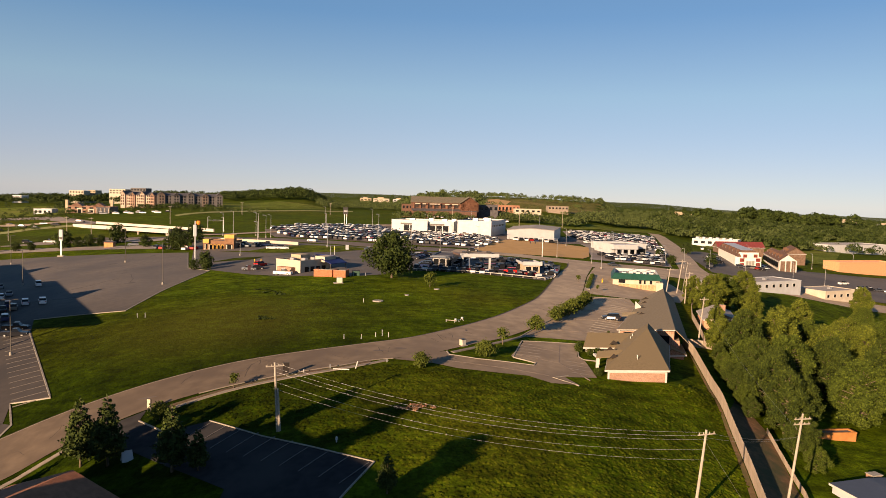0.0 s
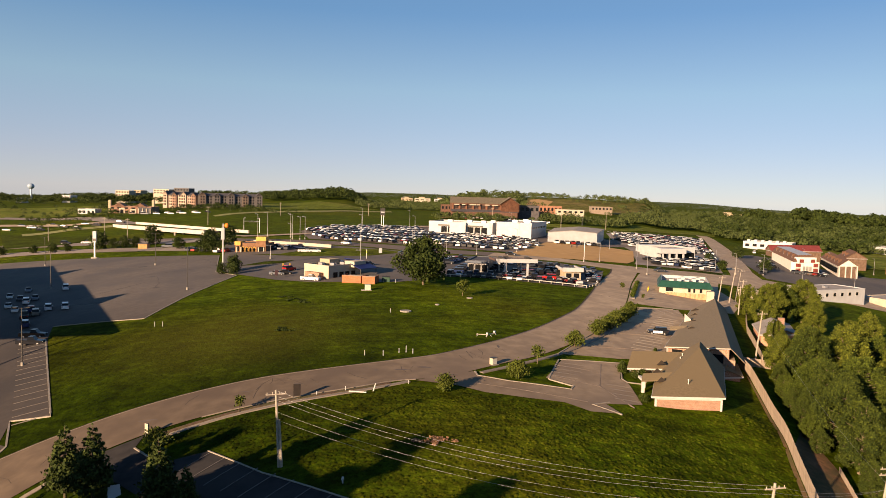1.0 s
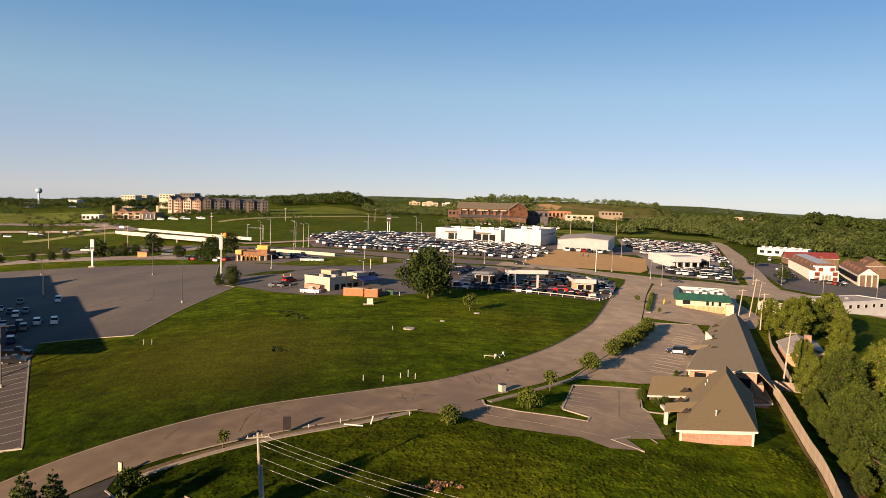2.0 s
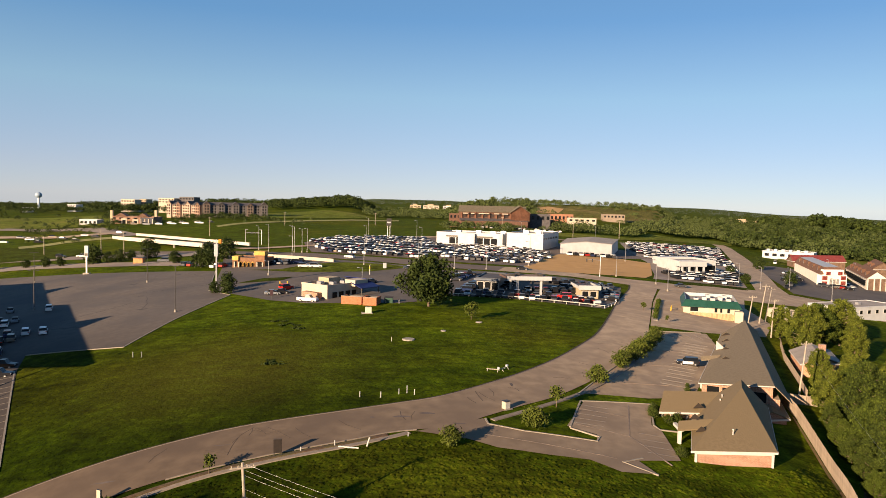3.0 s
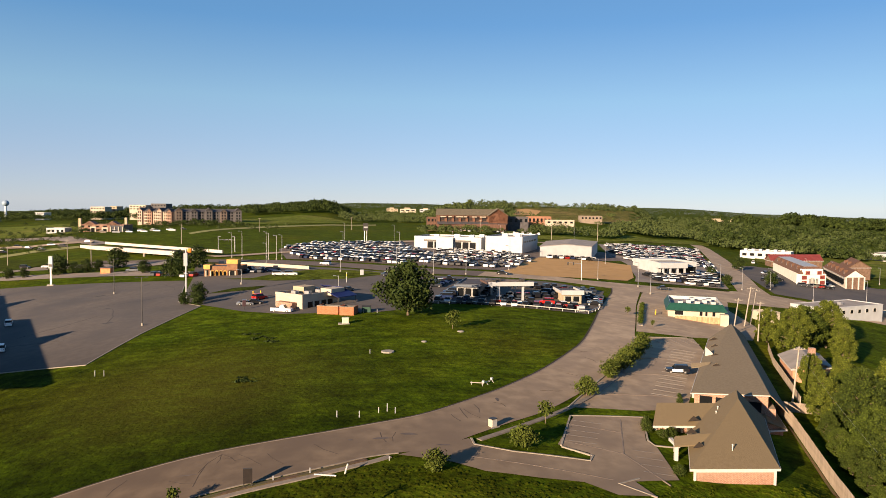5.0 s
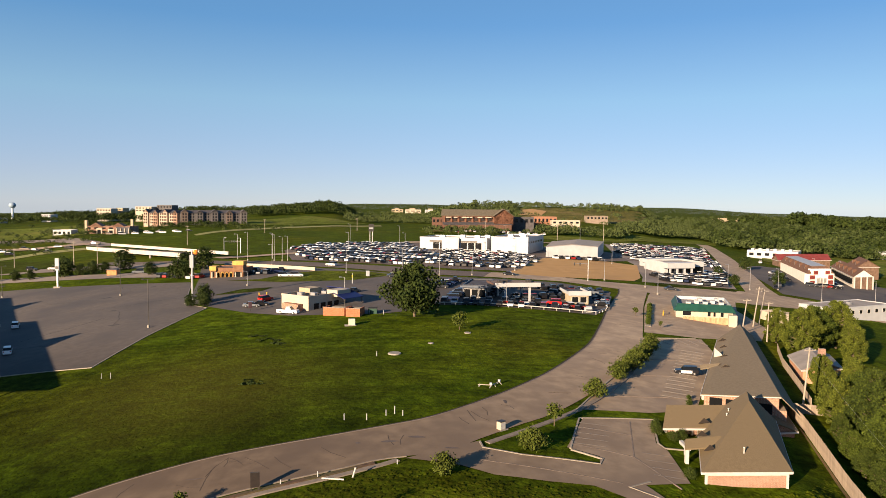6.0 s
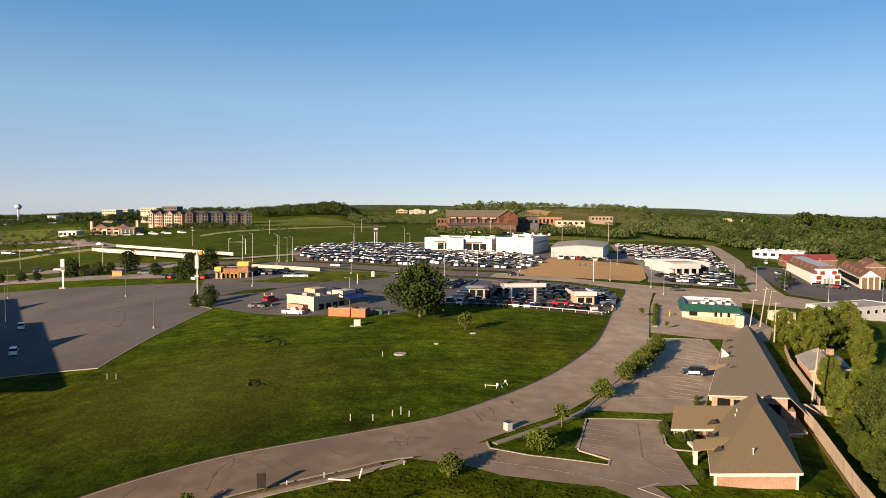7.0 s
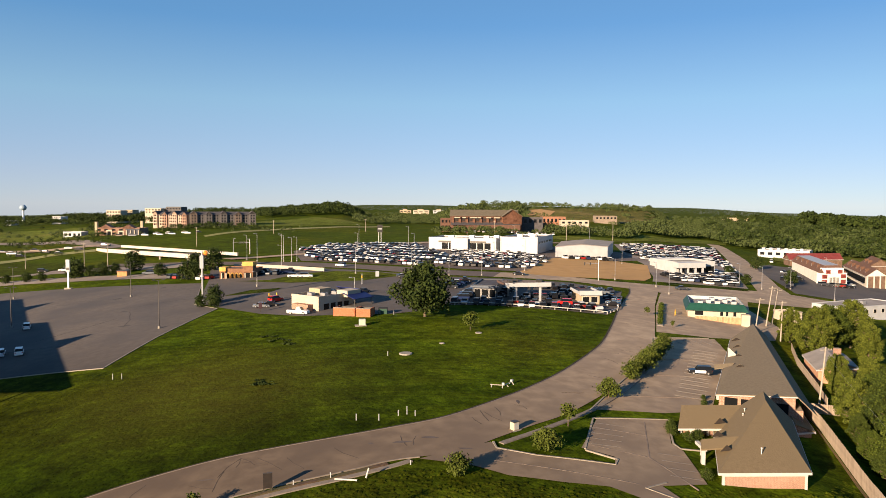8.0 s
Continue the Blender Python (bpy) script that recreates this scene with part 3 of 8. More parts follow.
# cross street, commercial lots, dirt
drape("road_cross", [(20, 289), (47, 285), (62, 276), (80, 268), (110, 268), (128, 272), (160, 268), (300, 262), (300, 282), (160, 290), (135, 300), (120, 300), (86, 290), (62, 292), (40, 303), (24, 304.5)], 0.10, ROADWAY, "tan main road crossing beyond the shops", "road", 6.0)
BROWNROAD = material("brown_asphalt", (0.105, 0.080, 0.066), (0.140, 0.108, 0.088), 0.4, 0.9, 0.01, 0, 0.05, (0.090, 0.070, 0.060))
drape("road_main", [(20, 289), (-4, 292), (-30, 312), (-64, 332), (-104, 352), (-164, 376), (-160, 388), (-100, 364), (-62, 346), (-30, 328), (-12, 318), (8, 307), (24, 304.5)], 0.12, BROWNROAD, "brown-grey asphalt main road past the car dealer", "road", 5.0)
drape("road_far", [(120, 298), (133, 298), (139, 322), (165, 397), (186, 465), (209, 551), (218, 600), (209, 600), (196, 538), (168, 447), (146, 380), (127, 319)], 0.14, ROADWAY, "side road running off towards the woods", "road", 8.0)
LOT_D = [(2.6, 223.6), (14.1, 224.2), (45.0, 218.5), (50, 228), (60.5, 265), (46, 281), (20, 285), (0, 287), (-4, 250)]
drape("parking_lot_cars", LOT_D, 0.06, ASPHALT, "asphalt sales lot full of used cars", "parking lot", 4.0)
LOT_E = [(-60.0, 229), (-46, 216), (-34, 209.5), (-12, 209), (-5, 213), (-1, 226), (-6, 250), (-6, 290), (-30, 308), (-62, 326), (-100, 344), (-84, 292), (-70, 240)]
drape("parking_lot_diner", LOT_E, 0.05, ASPHALT, "asphalt forecourts round the restaurants", "parking lot", 5.0)
drape("grass_median", [(-72, 285), (-50, 274), (-26, 275), (-12, 290), (-22, 300), (-40, 306), (-52, 300), (-60, 284)], 0.12, MEDIAN, "mown grass strip between the roads", "grass", 5.0)
drape("grass_strip", [(-66, 250), (-52, 254), (-50, 262), (-60, 260)], 0.12, LAWN, "small grass island in the forecourt", "grass", 4.0)
LOT_F = [(-62, 352), (-30, 334), (-10, 323), (10, 313), (34, 310), (50, 352), (57, 376), (86, 380), (112, 402), (118, 440), (60, 470), (-20, 480), (-72, 470), (-80, 420)]
# brown asphalt darkens the gaps here, painting in the cars' shade
drape("parking_lot_dealer", LOT_F, 0.13, BROWNROAD, "wide dealer's lot packed with new cars", "parking lot", 7.0)
drape("dirt_lot", [(28, 303), (47, 297), (78, 300), (84, 312), (98, 366), (82, 386), (56, 378), (48, 362), (38, 322)], 0.16, DIRT, "bare orange dirt lot", "dirt lot", 5.0)
LOT_G = [(81, 300), (119, 304), (136, 358), (158, 424), (190, 524), (120, 524), (104, 430), (98, 372), (86, 316)]
drape("parking_lot_second", LOT_G, 0.13, PALELOT, "second dealer's asphalt lot", "parking lot", 7.0)
drape("grass_front", [(84, 293), (116, 296), (117, 303), (86, 300)], 0.15, LAWN, "grass strip before the second dealer", "grass", 5.0)
LOT_H = [(138, 306), (170, 296), (300, 296), (300, 400), (226, 380), (190, 440), (168, 420), (150, 352)]
drape("parking_lot_motel", LOT_H, 0.13, ASPHALT, "dark asphalt lot round the motel", "parking lot", 7.0)


# ---- kinds of things: vehicles ----
def car_body(length, width, height, kind):
    """Side profile swept across the width, narrowing towards the roof."""
    L, W, Hh = length / 2, width / 2, height
    belt = Hh * 0.60
    if kind == "pickup":
        low = [(-L, 0.35), (-L, belt), (-L * 0.12, belt), (L * 0.42, belt), (L * 0.96, belt * 0.88), (L, 0.40)]
    elif kind == "suv":
        low = [(-L, 0.35), (-L * 0.99, belt * 1.05), (L * 0.38, belt * 1.02), (L * 0.93, belt * 0.88), (L, 0.42)]
    else:
        low = [(-L, 0.38), (-L * 0.97, belt), (-L * 0.55, belt * 1.06), (L * 0.35, belt * 1.02), (L * 0.92, belt * 0.80), (L, 0.40)]
    low = [(x, z) for x, z in low] + [(L * 0.98, 0.22), (-L * 0.98, 0.22)]
    bm = bmesh.new()
    sides = []
    for s in (-1, 1):
        sides.append([bm.verts.new((x, s * W * (0.96 if z < 0.5 else 1.0) * (0.93 if abs(x) > L * 0.9 else 1.0), z)) for x, z in low])
    n = len(low)
    for k in range(n):
        bm.faces.new((sides[0][k], sides[0][(k + 1) % n], sides[1][(k + 1) % n], sides[1][k]))
    bm.faces.new(sides[0])
    bm.faces.new(sides[1][::-1])
    bmesh.ops.bevel(bm, geom=bm.edges[:], offset=0.07, segments=1, affect="EDGES")
    return bm


def cabin_frame(length, width, height, kind):
    L, W, Hh = length / 2, width / 2, height
    belt = Hh * 0.60
    if kind == "pickup":
        base, top = (-L * 0.14, L * 0.46), (-L * 0.08, L * 0.26)
    elif kind == "suv":
        base, top = (-L * 0.97, L * 0.42), (-L * 0.86, L * 0.18)
    else:
        base, top = (-L * 0.66, L * 0.42), (-L * 0.36, L * 0.12)
    return base, top, belt, W, Hh


def car_glass(length, width, height, kind):
    base, top, belt, W, Hh = cabin_frame(length, width, height, kind)
    bm = bmesh.new()
    a = [bm.verts.new(p) for p in ((base[0], -W * 0.93, belt * 0.97), (base[1], -W * 0.93, belt * 0.97), (base[1], W * 0.93, belt * 0.97), (base[0], W * 0.93, belt * 0.97))]
    b = [bm.verts.new(p) for p in ((top[0], -W * 0.74, Hh - 0.05), (top[1], -W * 0.74, Hh - 0.05), (top[1], W * 0.74, Hh - 0.05), (top[0], W * 0.74, Hh - 0.05))]
    for k in range(4):
        bm.faces.new((a[k], a[(k + 1) % 4], b[(k + 1) % 4], b[k]))
    bm.faces.new(b)
    return bm


def car_roof(length, width, height, kind):
    base, top, belt, W, Hh = cabin_frame(length, width, height, kind)
    return bevelled(boxes((top[0] - 0.05, -W * 0.78, Hh - 0.08, top[1] + 0.05, W * 0.78, Hh)), 0.03)


def wheel_mesh():
    bm = tubes(((0, -0.11, 0), (0, 0.11, 0), 0.34, 0.34), n=10)
    return finish("wheel", bm, RUBBER)


WHEEL = wheel_mesh()
HUB = finish("rim", tubes(((0, -0.12, 0), (0, 0.12, 0), 0.19, 0.19), n=8), STEEL)
CAR_SIZES = {"sedan": (4.6, 1.8, 1.45), "suv": (4.75, 1.9, 1.78), "pickup": (5.6, 2.0, 1.85)}


def make_car(kind, paint, label, group="", lights=False):
    L, W, Hh = CAR_SIZES[kind]
    name = {"sedan": "sedan_car", "suv": "suv_car", "pickup": "pickup_truck"}[kind]
    root = thing(name, 0, 0, 0, label, "car" if kind != "pickup" else "truck", group, -60)
    part("body", car_body(L, W, Hh, kind), paint, root)
    part("window_glass", car_glass(L, W, Hh, kind), GLASS, root, "dark tinted windows")
    part("roof", car_roof(L, W, Hh, kind), paint, root)
    if kind == "pickup":
        part("bed", boxes((-L / 2 + 0.1, -W * 0.42, Hh * 0.55, -L * 0.08, W * 0.42, Hh * 0.605)), DARKSTEEL, root, "dark open bed")
    for sx in (-0.31, 0.31):
        for sy in (-0.46, 0.46):
            w = part("wheel", WHEEL, RUBBER, root)
            w.location = (L * sx, W * sy, 0.34)
            r = part("rim", HUB, STEEL, w)
    if lights:
        for sy in (-0.36, 0.36):
            part("headlight", bevelled(boxes((L / 2 - 0.16, W * sy - 0.17, Hh * 0.40, L / 2 - 0.01, W * sy + 0.17, Hh * 0.48)), 0.02), WHITE, root, "clear headlight")
            part("tail_light", bevelled(boxes((-L / 2 - 0.01, W * sy - 0.12, Hh * 0.42, -L / 2 + 0.1, W * sy + 0.12, Hh * 0.55)), 0.02), REDPAINT, root, "red tail light")
    return root


def park(car, x, y, heading, lift=0.06):
    """A copy of the car, standing on the ground at x, y and nosing towards heading."""
    return copy_thing(car, pose(x, y, ground_z(x, y) + lift, 0, 0, heading))


# ---- kinds of things: trees ----
def leaf_cards(centres, radii, count, size, seed, squash=0.85, core=0.45):
    """Leaf clusters scattered over a set of boughs: small bent cards, as one mesh."""
    rng = np.random.default_rng(seed)
    centres, radii = np.array(centres, float), np.array(radii, float)
    share = radii ** 2 / (radii ** 2).sum()
    pick = rng.choice(len(radii), count, p=share)
    d = rng.normal(size=(count, 3))
    d /= np.linalg.norm(d, axis=1)[:, None]
    rad = radii[pick] * (core + (1 - core) * rng.random(count) ** 0.6) * (1 + 0.22 * rng.normal(size=count))
    p = centres[pick] + d * rad[:, None] * np.array([1, 1, squash])
    n = d + 0.7 * rng.normal(size=(count, 3))
    n /= np.linalg.norm(n, axis=1)[:, None]
    a = np.cross(n, rng.normal(size=(count, 3)))
    a /= np.linalg.norm(a, axis=1)[:, None]
    b = np.cross(n, a)
    s = size * (0.6 + 0.8 * rng.random(count))[:, None]
    bend = n * s * 0.35
    v = np.concatenate([p - a * s * 0.55, p - b * s * 0.5 - bend * 0.3, p + a * s * 0.55 - bend, p + b * s * 0.5 + bend * 0.3])
    i = np.arange(count)
    f = np.concatenate([np.stack([i, i + count, i + 3 * count], 1), np.stack([i + count, i + 2 * count, i + 3 * count], 1)])
    me = bpy.data.meshes.new("crown")
    me.from_pydata(v.tolist(), [], f.tolist())
    return me


def make_tree(name, height, spread, seed, leaf, label, count=2600, size=0.55, trunk_share=0.28, group="", trunk_r=None, category="tree", boughs=16, clump=0.43):
    rng = random.Random(seed)
    root = thing(name, 0, 0, 0, label, category, group, -80)
    tr = trunk_r or height * 0.022
    bm = bmesh.new()
    top = Vector((rng.uniform(-0.3, 0.3), rng.uniform(-0.3, 0.3), height * 0.72))
    tube(bm, (0, 0, -0.3), (0, 0, height * trunk_share), tr * 1.25, tr, 8)
    tube(bm, (0, 0, height * trunk_share), top, tr, tr * 0.35, 7)
    centres, radii = [], []
    for k in range(boughs):
        f = (k + 0.5) / boughs
        z = height * (trunk_share + (0.93 - trunk_share) * f)
        width = spread * math.sin(math.pi * (0.16 + 0.80 * f)) ** 0.75
        a = k * 2.4 + rng.uniform(-0.5, 0.5)
        r = width * rng.uniform(0.50, 0.80 if clump > 0.35 else 0.98) * (1 if k % 4 else 0.3)
        c = Vector((r * math.cos(a), r * math.sin(a), z))
        centres.append(c)
        radii.append(spread * clump * rng.uniform(0.75, 1.25) * (0.75 + 0.5 * math.sin(math.pi * f)))
        start = Vector((0, 0, 0)).lerp(top, min(0.95, max(0.25, z / top.z - 0.18)))
        tube(bm, start, start.lerp(c, 0.85), tr * 0.38, tr * 0.10, 5)
    part("trunk", bm, BARK, root, "", True)
    me = leaf_cards(centres, radii, count, size, seed)
    me.materials.append(leaf)
    part("crown", me, leaf, root)
    return root


def make_conifer(name, height, spread, seed, label, count=1500, size=0.34, group=""):
    rng = random.Random(seed)
    root = thing(name, 0, 0, 0, label, "conifer", group, -80)
    bm = bmesh.new()
    tube(bm, (0, 0, -0.3), (0, 0, height * 0.95), height * 0.022, 0.02, 7)
    centres, radii = [], []
    for k in range(34):
        f = (k + 0.5) / 34
        z = height * (0.14 + 0.84 * f)
        w = spread * (1 - f) ** 0.72 * (0.65 + 0.5 * min(1, f * 5))
        a = k * 2.4 + rng.uniform(-0.4, 0.4)
        c = Vector((w * 0.62 * math.cos(a), w * 0.62 * math.sin(a), z))
        centres.append(c)
        radii.append(max(0.16, w * 0.48))
        tube(bm, (0, 0, z - 0.1), c, 0.035, 0.015, 4)
    part("trunk", bm, BARK, root, "", True)
    me = leaf_cards(centres, radii, count, size, seed, 0.75, 0.35)
    me.materials.append(NEEDLE)
    part("crown", me, NEEDLE, root)
    return root


def plant(tree, x, y, scale=1.0, turn=0.0):
    return copy_thing(tree, pose(x, y, ground_z(x, y), 0, 0, turn) @ Matrix.Scale(scale, 4))


def remove(ob):
    for o in list(ob.children_recursive) + [ob]:
        bpy.data.objects.remove(o)


# ---- kinds of things: poles ----
def light_pole(x, y, height, label, heads=2, turn=0.0, group="", mat=None, r=0.11):
    mat = mat or DARKSTEEL
    root = thing("light_pole", x, y, turn, label, "light pole", group)
    part("base", tubes(((0, 0, -0.3), (0, 0, 0.7), 0.32, 0.30), n=10), CONCRETE, root, "round concrete footing")
    part("pole", tubes(((0, 0, 0.6), (0, 0, height), r, r * 0.65)), mat, root)
    for k in range(heads):
        s = 1 if k == 0 else -1
        part("arm", tubes(((0, 0, height - 0.15), (s * 0.9, 0, height), 0.05, 0.05), n=6), mat, root)
        part("lamp_head", bevelled(boxes((s * 0.55 - 0.35 + s * 0.6, -0.2, height - 0.08, s * 0.55 + 0.35 + s * 0.6, 0.2, height + 0.12)), 0.04), mat, root)
    return root


def utility_pole(x, y, height, label, lean=(0, 0), turn=0.0, arms=1, transformer=False, group="utility poles"):
    root = thing("utility_pole", x, y, turn, label, "utility pole", group)
    top = Vector((lean[0], lean[1], height))
    part("pole", tubes(((0, 0, -0.5), top, 0.19, 0.12)), POLEWOOD, root)
    for k in range(arms):
        z = 1 - 0.05 * (k + 1)
        c = top * z
        part("crossarm", boxes((c.x - 1.15, c.y - 0.19, c.z - 0.06, c.x + 1.15, c.y - 0.07, c.z + 0.06)), POLEWOOD, root)
        for ix in (-1.0, -0.4, 0.4, 1.0):
            part("insulator", tubes(((c.x + ix, c.y - 0.13, c.z + 0.06), (c.x + ix, c.y - 0.13, c.z + 0.26), 0.05, 0.035), n=6), CREAM, root)
    if transformer:
        c = top * 0.82
        part("transformer", tubes(((c.x + 0.42, c.y, c.z - 0.5), (c.x + 0.42, c.y, c.z + 0.45), 0.26, 0.26), n=10), STEEL, root, "grey transformer can")
    return root


def wire(name, p, q, sag, r=0.008, label="thin sagging overhead wire", group="overhead wires"):
    p, q = Vector(p), Vector(q)
    cu = bpy.data.curves.new(name, "CURVE")
    cu.dimensions, cu.bevel_depth, cu.bevel_resolution = "3D", r, 0
    sp = cu.splines.new("POLY")
    n = 24
    sp.points.add(n)
    for k in range(n + 1):
        t = k / n
        c = p.lerp(q, t)
        sp.points[k].co = (c.x, c.y, c.z - 4 * sag * t * (1 - t), 1)
    cu.materials.append(STEEL)
    return tagged(new(name, cu), label, "wire", group)


# ---- kinds of things: buildings ----
def window_part(root, x0, x1, z0, z1, y, name="window", frame=True, mat=None, side=False):
    """A glazed window in a wall face at local y (or at local x for a side wall)."""
    w = bmesh.new()
    if side:
        box(w, y - 0.03, x0, z0, y + 0.06, x1, z1)
    else:
        box(w, x0, y - 0.03, z0, x1, y + 0.06, z1)
    win = part(name, w, mat or GLASS, root)
    if frame:
        f = bmesh.new()
        t = 0.10
        for a, b, c, d in ((x0 - t, z0 - t, x1 + t, z0), (x0 - t, z1, x1 + t, z1 + t), (x0 - t, z0, x0, z1), (x1, z0, x1 + t, z1)):
            if side:
                box(f, y - 0.07, a, b, y + 0.05, c, d)
            else:
                box(f, a, y - 0.07, b, c, y + 0.05, d)
        part("frame", f, TRIMW, win)
    return win


def flat_building(name, x, y, turn, w, d, h, wall, roof, label, category="building", parapet=0.5, group="", sink=1.5, z=None):
    root = thing(name, x, y, turn, label, category, group, z)
    part("wall", boxes((0, 0, -sink, w, d, h)), wall, root)
    part("roof", boxes((0.25, 0.25, h, w - 0.25, d - 0.25, h + 0.06)), roof, root)
    if parapet:
        p = bmesh.new()
        for r in ((-0.05, -0.05, w + 0.05, 0.25), (-0.05, d - 0.25, w + 0.05, d + 0.05), (-0.05, 0.25, 0.25, d - 0.25), (w - 0.25, 0.25, w + 0.05, d - 0.25)):
            box(p, r[0], r[1], h + 0.002, r[2], r[3], h + parapet)
        part("parapet", p, wall, root)
    return root


def roof_unit(root, x, y, z, w=1.6, d=1.2, h=0.9):
    u = part("roof_unit", bevelled(boxes((x, y, z, x + w, y + d, z + h)), 0.04), STEEL, root, "grey rooftop air unit")
    part("fan_grille", tubes(((x + w / 2, y + d / 2, z + h), (x + w / 2, y + d / 2, z + h + 0.06), 0.4, 0.4), n=10), DARKSTEEL, u)


def gable_house(name, corners, eave, ridge, wall, roof, label, over=0.5, sink=2.5, category="building", z=0.0, hip=0.0, trim=True, thick=0.18, ridge_at=0.5):
    """A pitched roof over a four-cornered plan (front left, front right, back right, back left); the ridge runs from front to back."""
    root = new(name)
    root.matrix_world = pose(0, 0, z)
    tagged(root, label, category)
    c = [Vector((*p, 0)) for p in corners]
    wallbm = prism(bmesh.new(), [tuple(p.xy) for p in c], eave - sink, eave)
    part("wall", wallbm, wall, root)
    ax = ((c[3] - c[0]) + (c[2] - c[1])).normalized()
    sx = ((c[1] - c[0]) + (c[2] - c[3])).normalized()
    e = [c[0] - (ax + sx) * over, c[1] + (sx - ax) * over, c[2] + (sx + ax) * over, c[3] + (ax - sx) * over]
    length = (c[3] - c[0]).length
    rf, rb = e[0].lerp(e[1], ridge_at) + ax * hip, e[3].lerp(e[2], ridge_at)
    pts = [(p.x, p.y, eave) for p in e] + [(rf.x, rf.y, ridge), (rb.x, rb.y, ridge)]
    faces = [(0, 1, 4)] if hip else []
    faces += [(1, 2, 5, 4), (3, 0, 4, 5)]
    part("roof", shell(pts, [tuple(f) for f in faces], thick), roof, root)
    for pair, top in (((2, 3), rb), ((0, 1), rf)):
        g = bmesh.new()
        if pair == (0, 1) and hip:
            g.free()
            continue
        a, b = c[pair[0]], c[pair[1]]
        m = a.lerp(b, ridge_at if pair == (0, 1) else 1 - ridge_at)
        v = [g.verts.new((a.x, a.y, eave)), g.verts.new((b.x, b.y, eave)), g.verts.new((m.x, m.y, ridge - 0.35))]
        g.faces.new(v)
        part("gable", g, wall, root)
    if trim:
        t = bmesh.new()
        for k in range(4):
            a, b = e[k], e[(k + 1) % 4]
            n = Vector((b.y - a.y, a.x - b.x, 0)).normalized() * 0.06
            q = [a + n, b + n, b - n, a - n]
            prism(t, [tuple(p.xy) for p in q], eave - 0.30, eave - 0.02 if thick < 0.25 else eave - 0.02)
        part("fascia", t, TRIMW, root, "white fascia and gutter")
    return root

# ---- offices in the foreground ----
OFF = [(35.3, 116.3), (45.3, 116.5), (52.8, 136.2), (41.6, 134.8)]
office = gable_house("office_building", OFF, 1.15, 5.6, BRICK, SHINGLE, "single-storey brick office with a tan shingle hipped roof", 0.6, 4.5, "office", 0, 16.5, True, 0.18, 0.62)
# left wing with its own low gable, and the entrance porch
part("wing_wall", prism(bmesh.new(), [(35.6, 132.2), (42.4, 132.8), (44.4, 138.6), (37.8, 138.4)], -3.5, 1.85), BRICK, office)
for px, py in ((35.5, 132.1), (37.0, 132.2), (39.4, 132.4)):
    part("wing_column", boxes((px - 0.14, py - 0.14, -2.5, px + 0.14, py + 0.1, 1.86)), TRIMW, office, "white corner board")
part("wing_fascia", boxes((34.5, 130.16, 1.60, 40.6, 130.28, 1.86)), TRIMW, office)
part("wing_roof", shell([(34.5, 130.3, 1.9), (41.0, 130.6, 1.9), (48.0, 140.6, 1.9), (38.6, 140.4, 1.9), (36.6, 135.3, 3.75), (47.2, 135.5, 3.75)], [(0, 1, 5, 4), (2, 3, 4, 5)], 0.15), SHINGLE, office)
part("wing_gable", shell([(35.3, 130.9, 1.8), (37.2, 135.3, 3.5), (38.7, 139.9, 1.8)], [(0, 1, 2)], 0.1), BRICK, office)
part("porch_roof", shell([(34.5, 121.4, 2.0), (38.4, 121.9, 2.1), (39.6, 125.2, 2.1), (35.6, 124.8, 2.0), (35.2, 123.1, 2.75), (41.0, 123.8, 3.0)], [(0, 1, 5, 4), (2, 3, 4, 5), (3, 0, 4)], 0.18), SHINGLE, office)
for px, py in ((34.9, 121.8), (35.8, 124.5)):
    part("porch_column", boxes((px - 0.22, py - 0.22, -1.5, px + 0.22, py + 0.22, 1.95)), TRIMW, office, "square white porch column")
part("porch_beam", boxes((34.9, 121.8, 1.6, 35.4, 124.8, 1.98)), TRIMW, office)


DARKFACE = plain("dark_face", (0.02, 0.014, 0.01), 0.8)


def dormer(root, x, y, z, w, h, depth, mat, turn=0.0):
    """A small gabled roof piece with a dark triangular front turned to the camera."""
    c, sn = math.cos(radians(turn)), math.sin(radians(turn))

    def at(u, v, q):
        return (x + u * c - v * sn, y + u * sn + v * c, z + q)
    vent = part("roof_dormer", shell([at(-w / 2, 0.05, -0.3), at(0, 0.05, h + 0.04), at(w / 2, 0.05, -0.1), at(0, depth, -0.4)], [(0, 1, 3), (1, 2, 3)], 0.04), mat, root)
    part("louvre", shell([at(-w / 2, 0.0, -0.3), at(w / 2, 0.0, -0.1), at(0, 0.0, h)], [(0, 1, 2)]), DARKFACE, vent, "dark triangular front turned to the camera")


for px, py, pz in ((40.4, 130.6, 2.7), (38.2, 125.6, 2.5), (37.4, 120.6, 2.3)):
    dormer(office, px, py, pz, 1.7, 0.55, 1.3, SHINGLE, 0)
for px, py, pz in ((41.2, 119.4, 2.6), (43.6, 130.6, 3.6), (44.4, 132.0, 3.9)):
    part("roof_vent", tubes(((px, py, pz - 0.6), (px, py, pz + 0.3), 0.07, 0.07), ((px, py, pz + 0.28), (px, py, pz + 0.38), 0.13, 0.1)), TRIMW, office)
for k in (0, 1):
    c = OFF[k]
    part("corner_board", boxes((c[0] - 0.12, c[1] - 0.12, -3.2, c[0] + 0.16, c[1] + 0.1, 0.9)), TRIMW, office)
part("frieze_board", prism(bmesh.new(), [(35.3, 116.12), (45.3, 116.32), (45.3, 116.47), (35.3, 116.27)], 0.55, 0.9), TRIMW, office)

